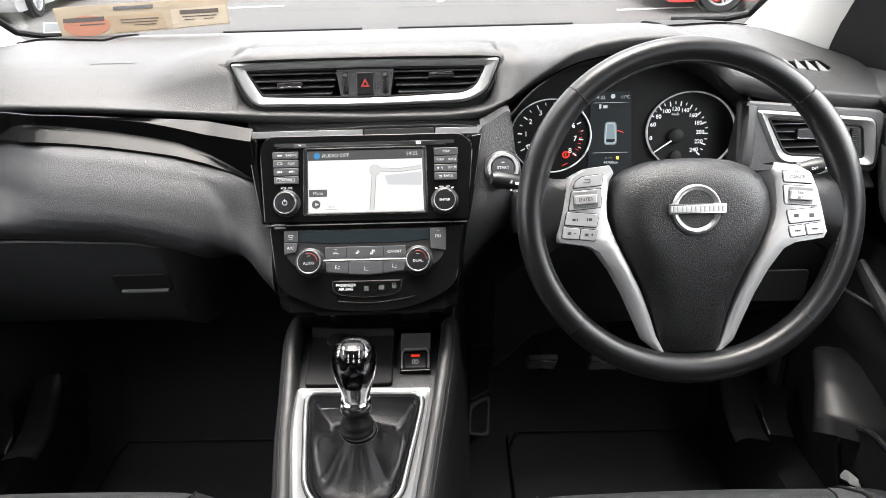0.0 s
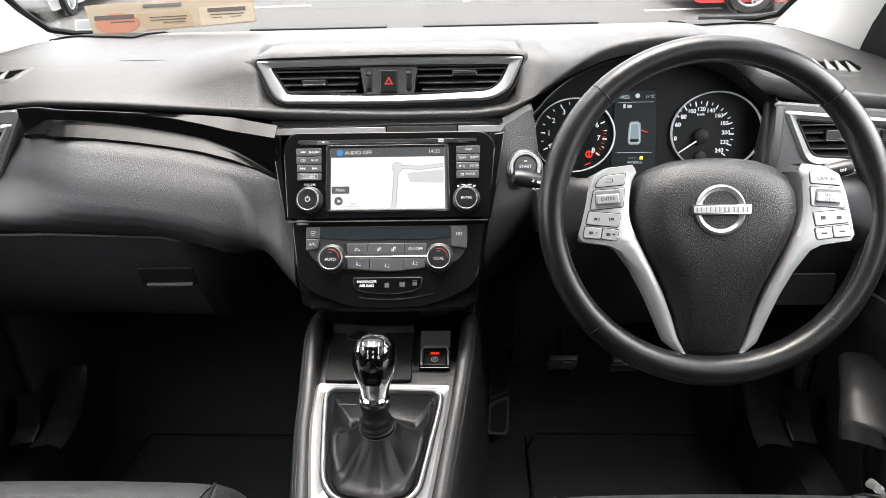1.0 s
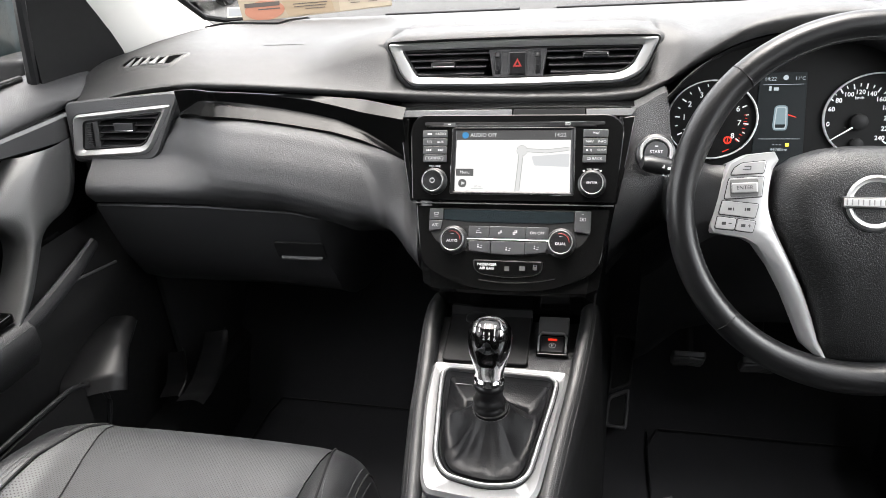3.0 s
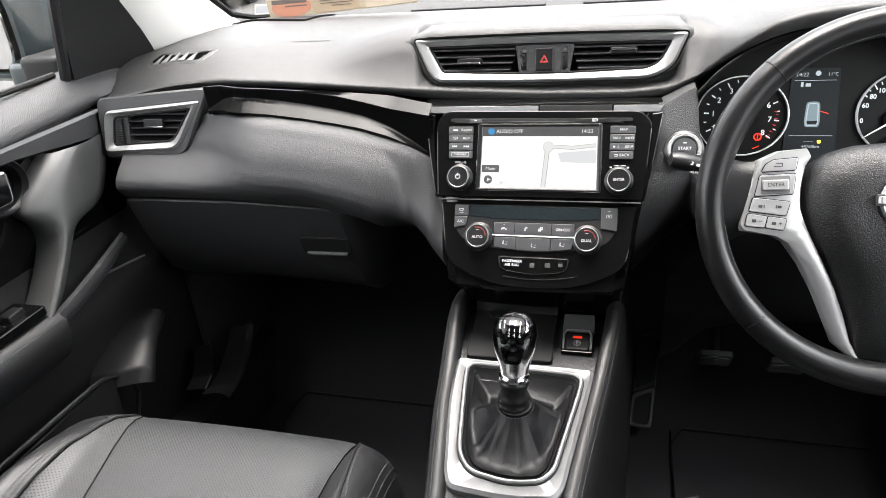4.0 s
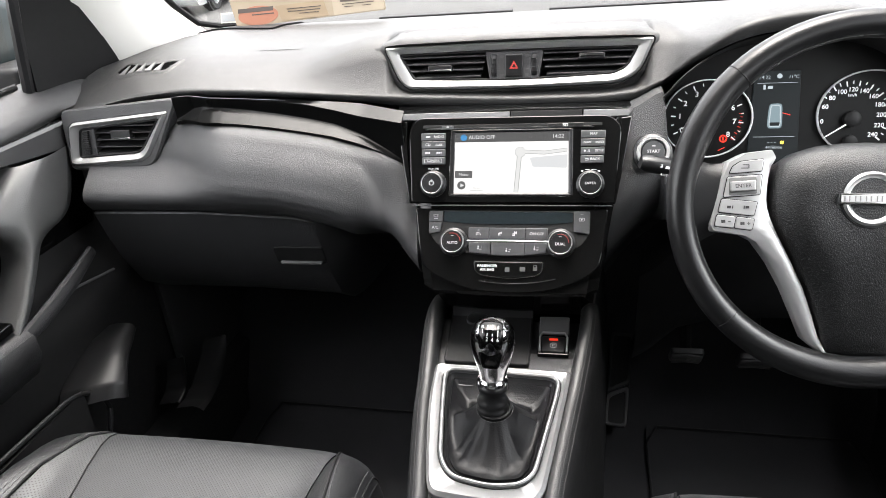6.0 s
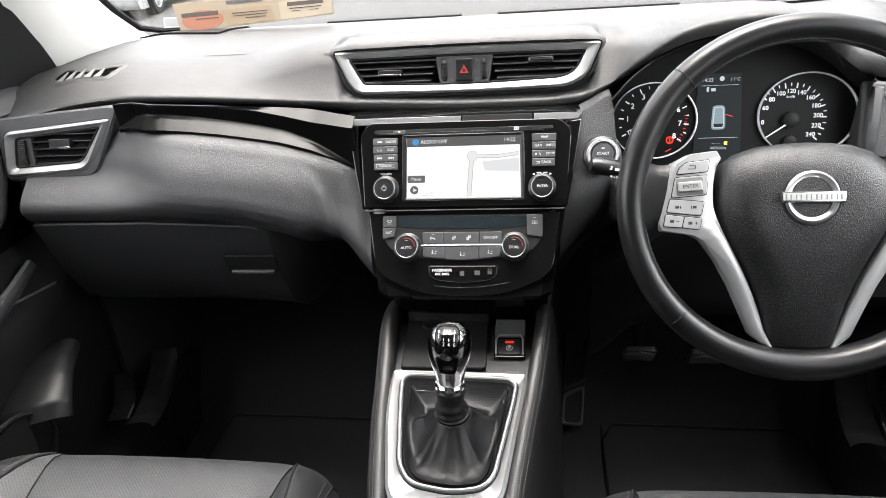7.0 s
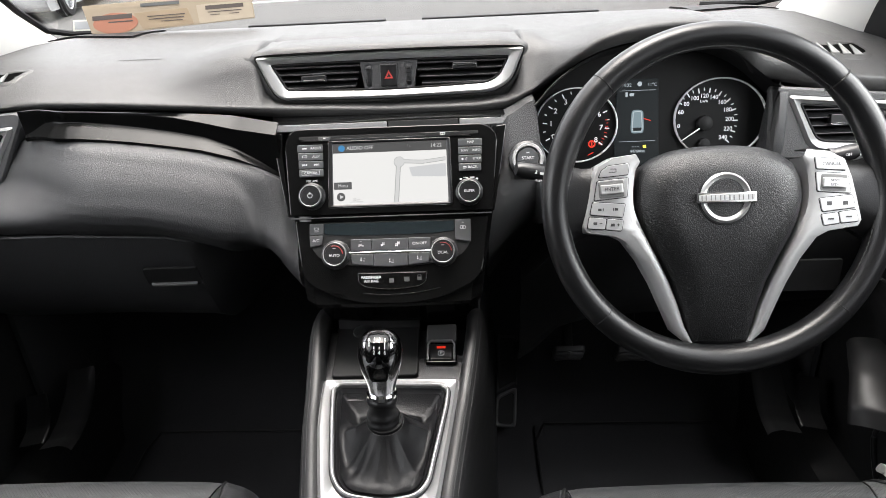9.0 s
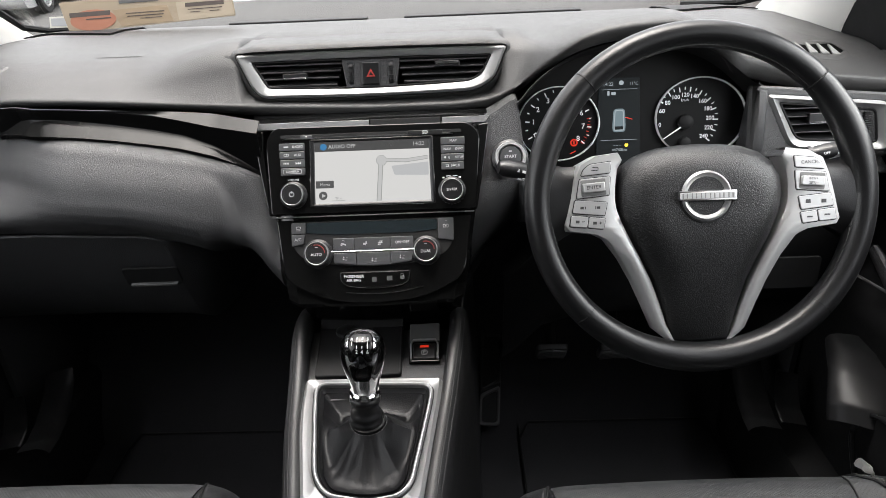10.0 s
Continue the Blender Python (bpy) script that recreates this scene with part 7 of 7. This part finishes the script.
part("sheet", sheet([[Vector((0.646 + 0.003 * math.sin(9 * i + 5 * j), -0.162 - 0.012 * i, 0.262 + 0.006 * i + 0.005 * j * (1 + 0.3 * math.sin(2 * i)))) for j in range(4)] for i in range(4)], 0.0006), PILLAR, slip)

# dealer's card lying against the windscreen
card = thing("display_card", (-0.43, 0.42, 0.79), "buff folded display card propped on the dashboard", "card")
q = pose(-0.425, 0.425, 0.822, 68, 0, 0) @ pose(0, 0, 0, 0, 0, 2.0)
part("sheet", slab(q, rounded([(-0.150, -0.027), (0.152, -0.018), (0.148, 0.030), (-0.165, 0.028)], 0.003), 0, 0.0006, 0.0002, 1), CARD, card)
part("panel", slab(q, rounded([(0.050, -0.020), (0.150, -0.016), (0.146, 0.016), (0.046, 0.013)], 0.002), 0.0006, 0.0010, 0.0001, 1), CARD2, card)
part("photo", slab(q, rounded([(-0.055, -0.022), (0.040, -0.019), (0.030, 0.010), (-0.070, 0.008)], 0.002), 0.0006, 0.0010, 0.0001, 1), material("ochre_print", (0.17, 0.125, 0.075), 0.6), card)
part("oval", slab(q, circle(0.0185, -0.105, -0.007, 28, 0.042), 0.0008, 0.0012, 0.0001, 1), CARDOVAL, card)
bars([(-0.110, 0.004, 0.074, 0.008), (-0.095, -0.005, 0.046, 0.0022), (0.098, 0.007, 0.070, 0.0070), (0.098, -0.001, 0.062, 0.0016), (0.080, -0.006, 0.018, 0.0012), (0.115, -0.006, 0.018, 0.0012), (-0.010, 0.000, 0.070, 0.0016), (-0.010, -0.005, 0.066, 0.0016), (0.000, -0.010, 0.040, 0.0014)], q @ pose(0, 0, 0.0012), CARDINK, card)
bars([(-0.020, 0.021, 0.072, 0.006)], q @ pose(0, 0, 0.0010), DIMINK, card)
disc = thing("tax_disc_label", (-0.62, 0.44, 0.80), "small pale label behind the windscreen", "label")
part("label", slab(pose(-0.600, 0.440, 0.8085, 68, 0, 0), rect(0.040, 0.020, 0.001), 0, 0.0006, 0.0002, 1), PAPER, disc)
part("print", slab(pose(-0.600, 0.440, 0.8085, 68, 0, 0), rect(0.034, 0.014, 0.001), 0.0006, 0.0009, 0.0001, 1), ROOFGREY, disc)

# ---- outside: the car's own nose, the car park and parked cars ----
grid = [[Vector((x, y, z - 0.05 * (x / 0.75) ** 2)) for x in np.linspace(-0.78, 0.78, 9)] for y, z in ((0.56, 0.73), (0.70, 0.715), (1.2, 0.62), (1.55, 0.48), (1.70, 0.25), (1.72, 0.0))]
bonnet = thing("bonnet", (0, 0.9, 0.3), "grey-blue painted bonnet of the car", "bonnet")
part("panel", sheet(grid, 0.004), CARGREY, bonnet)
part("cowl", sheet([[Vector((x, y, z)) for x in np.linspace(-0.74, 0.74, 7)] for y, z in ((0.53, 0.765), (0.58, 0.752), (0.64, 0.735))], 0.004), DARK, bonnet)

bm = bmesh.new()
sheet([[Vector((x, y, -0.35)) for x in (-400, -40, -8, 0, 8, 40, 400)] for y in (-400, -40, -6, 0, 8, 16, 40, 400)], bm=bm)
tagged(part("ground", bm, ASPHALT), "dark grey car park asphalt", "car park", kind="structure")
for i, (x, y, ln, rz) in enumerate(((-3.2, 11.0, 1.6, 8), (3.25, 9.6, 1.1, 4), (0.2, 11.6, 0.9, 84))):
    ml = part("bay_line", slab(pose(x, y, -0.35, 0, 0, rz), rect(ln, 0.10, 0.01), 0.002, 0.006, 0.001, 1), LINEPAINT)
    tagged(ml, "worn white parking bay line on the asphalt", "bay line", "bay lines")


def parked_car(x, y, turn, paint, lab):
    car = thing("parked_car", (x, y, -0.35), lab, "car", "parked cars")
    m = pose(x, y, -0.35, 0, 0, turn)
    side = [(-2.05, 0.14), (-2.1, 0.45), (-2.0, 0.86), (-1.25, 0.98), (-0.55, 1.40), (0.75, 1.46), (1.55, 1.08), (2.0, 0.95), (2.1, 0.50), (2.05, 0.14)]
    body = rounded(side, 0.15, 4)
    bm = bmesh.new()
    loops = []
    for yy, k in ((-0.86, 0.94), (-0.80, 1.0), (0.80, 1.0), (0.86, 0.94)):
        loops.append([m @ Vector((p.x, yy * (1 - 0.16 * ease(0.95, 1.45, p.y)), 0.85 + (p.y - 0.85) * (k if p.y > 0.4 else 1.0))) for p in body])
    rings(bm, loops, cap_end=True, cap_start=True)
    part("body", bm, paint, car)
    for sx in (-1.28, 1.30):
        for sy in (-0.80, 0.80):
            w = m @ pose(sx, sy * 1.04, 0.32, 90, 0, 0) @ Matrix.Diagonal((1, 1, -1 if sy > 0 else 1, 1))
            tyre = part("tyre", lathe(w, [(0.22, -0.09), (0.31, -0.09), (0.325, -0.06), (0.325, 0.06), (0.31, 0.09), (0.235, 0.095)], 32, cap=False), TYRE, car)
            rimp = part("rim", bezel(w, circle(0.236, 0, 0, 40), circle(0.205, 0, 0, 40), 0.0, 0.09, 0.008), CARSILVER, tyre)
            bm = bmesh.new()
            for k in range(5):
                for d in (-7, 7):
                    slab(w @ pose(0, 0, 0, 0, 0, 72 * k + d), rounded([(0.03, -0.018), (0.21, -0.014), (0.21, 0.014), (0.03, 0.018)], 0.004), 0.05, 0.085, 0.006, 2, bm)
            lathe(w, [(0.06, 0.02), (0.06, 0.088), (0.05, 0.095)], 20, bm)
            part("spokes", bm, CARSILVER, tyre)
            part("disc", lathe(w, [(0.20, 0.0), (0.20, 0.01)], 28), DARK, tyre)
            part("arch", lathe(w, [(0.37, -0.02), (0.37, 0.055), (0.345, 0.055), (0.345, -0.02)], 32, cap=False), DARK, car)
    for yy in (-0.80, 0.80):
        glassp = rounded([(-1.0, 1.00), (-0.50, 1.33), (0.62, 1.38), (1.25, 1.06)], 0.05)
        part("side_glass", slab(m @ pose(0, yy * 0.975, 0, 90, 0, 0), [Vector((p.x, p.y)) for p in glassp], -0.03, 0.03, 0.004), GLOSS, car)
    for sy in (-0.6, 0.6):
        part("lamp", slab(m @ pose(-2.02, sy, 0.72, 90, 0, -90), rect(0.34, 0.14, 0.04), -0.05, 0.06, 0.02), PILLAR, car)
    part("sill", slab(m @ pose(0, 0, 0.24), rect(2.0, 1.62, 0.05), 0, 0.14, 0.02), DARK, car)
    return car


parked_car(5.25, 9.95, 0, CARRED, "red parked hatchback with silver alloy wheels")
parked_car(-7.2, 11.6, 100, CARSILVER, "pale silver parked car facing the bays")
parked_car(-9.8, 12.2, 96, PILLAR, "white parked car facing the bays")


def far_building(x, y, w, d, h, turn, sign, lab):
    b = thing("showroom_building", (x, y, -0.35), lab, "building")
    m = pose(x, y, -0.35, 0, 0, turn)
    part("wall", slab(m, rect(w, d), 0, h, 0.05), WALLREND, b)
    part("roof", slab(m @ pose(0, 0, h), rect(w + 0.6, d + 0.6), 0, 0.5, 0.05), ROOFGREY, b)
    for i in range(int(w // 3)):
        xx = -w / 2 + 1.8 + i * 3.0
        win = part("window", slab(m @ pose(xx, -d / 2, 1.7, 90, 0, 0), rect(2.2, 2.2), 0.0, 0.04, 0.01), GLOSS, b)
        part("frame", bezel(m @ pose(xx, -d / 2, 1.7, 90, 0, 0), rect(2.4, 2.4), rect(2.2, 2.2), 0, 0.10, 0.01), ROOFGREY, win)
    if sign:
        part("sign_board", slab(m @ pose(0, -d / 2, h - 0.8, 90, 0, 0), rect(w * 0.5, 0.9), 0, 0.12, 0.02), SIGNRED, b)


far_building(0, 42, 60, 10, 5.5, 0, False, "pale rendered building across the car park")
far_building(-22, -24, 34, 8, 5.0, 150, True, "pale showroom with a red sign board")
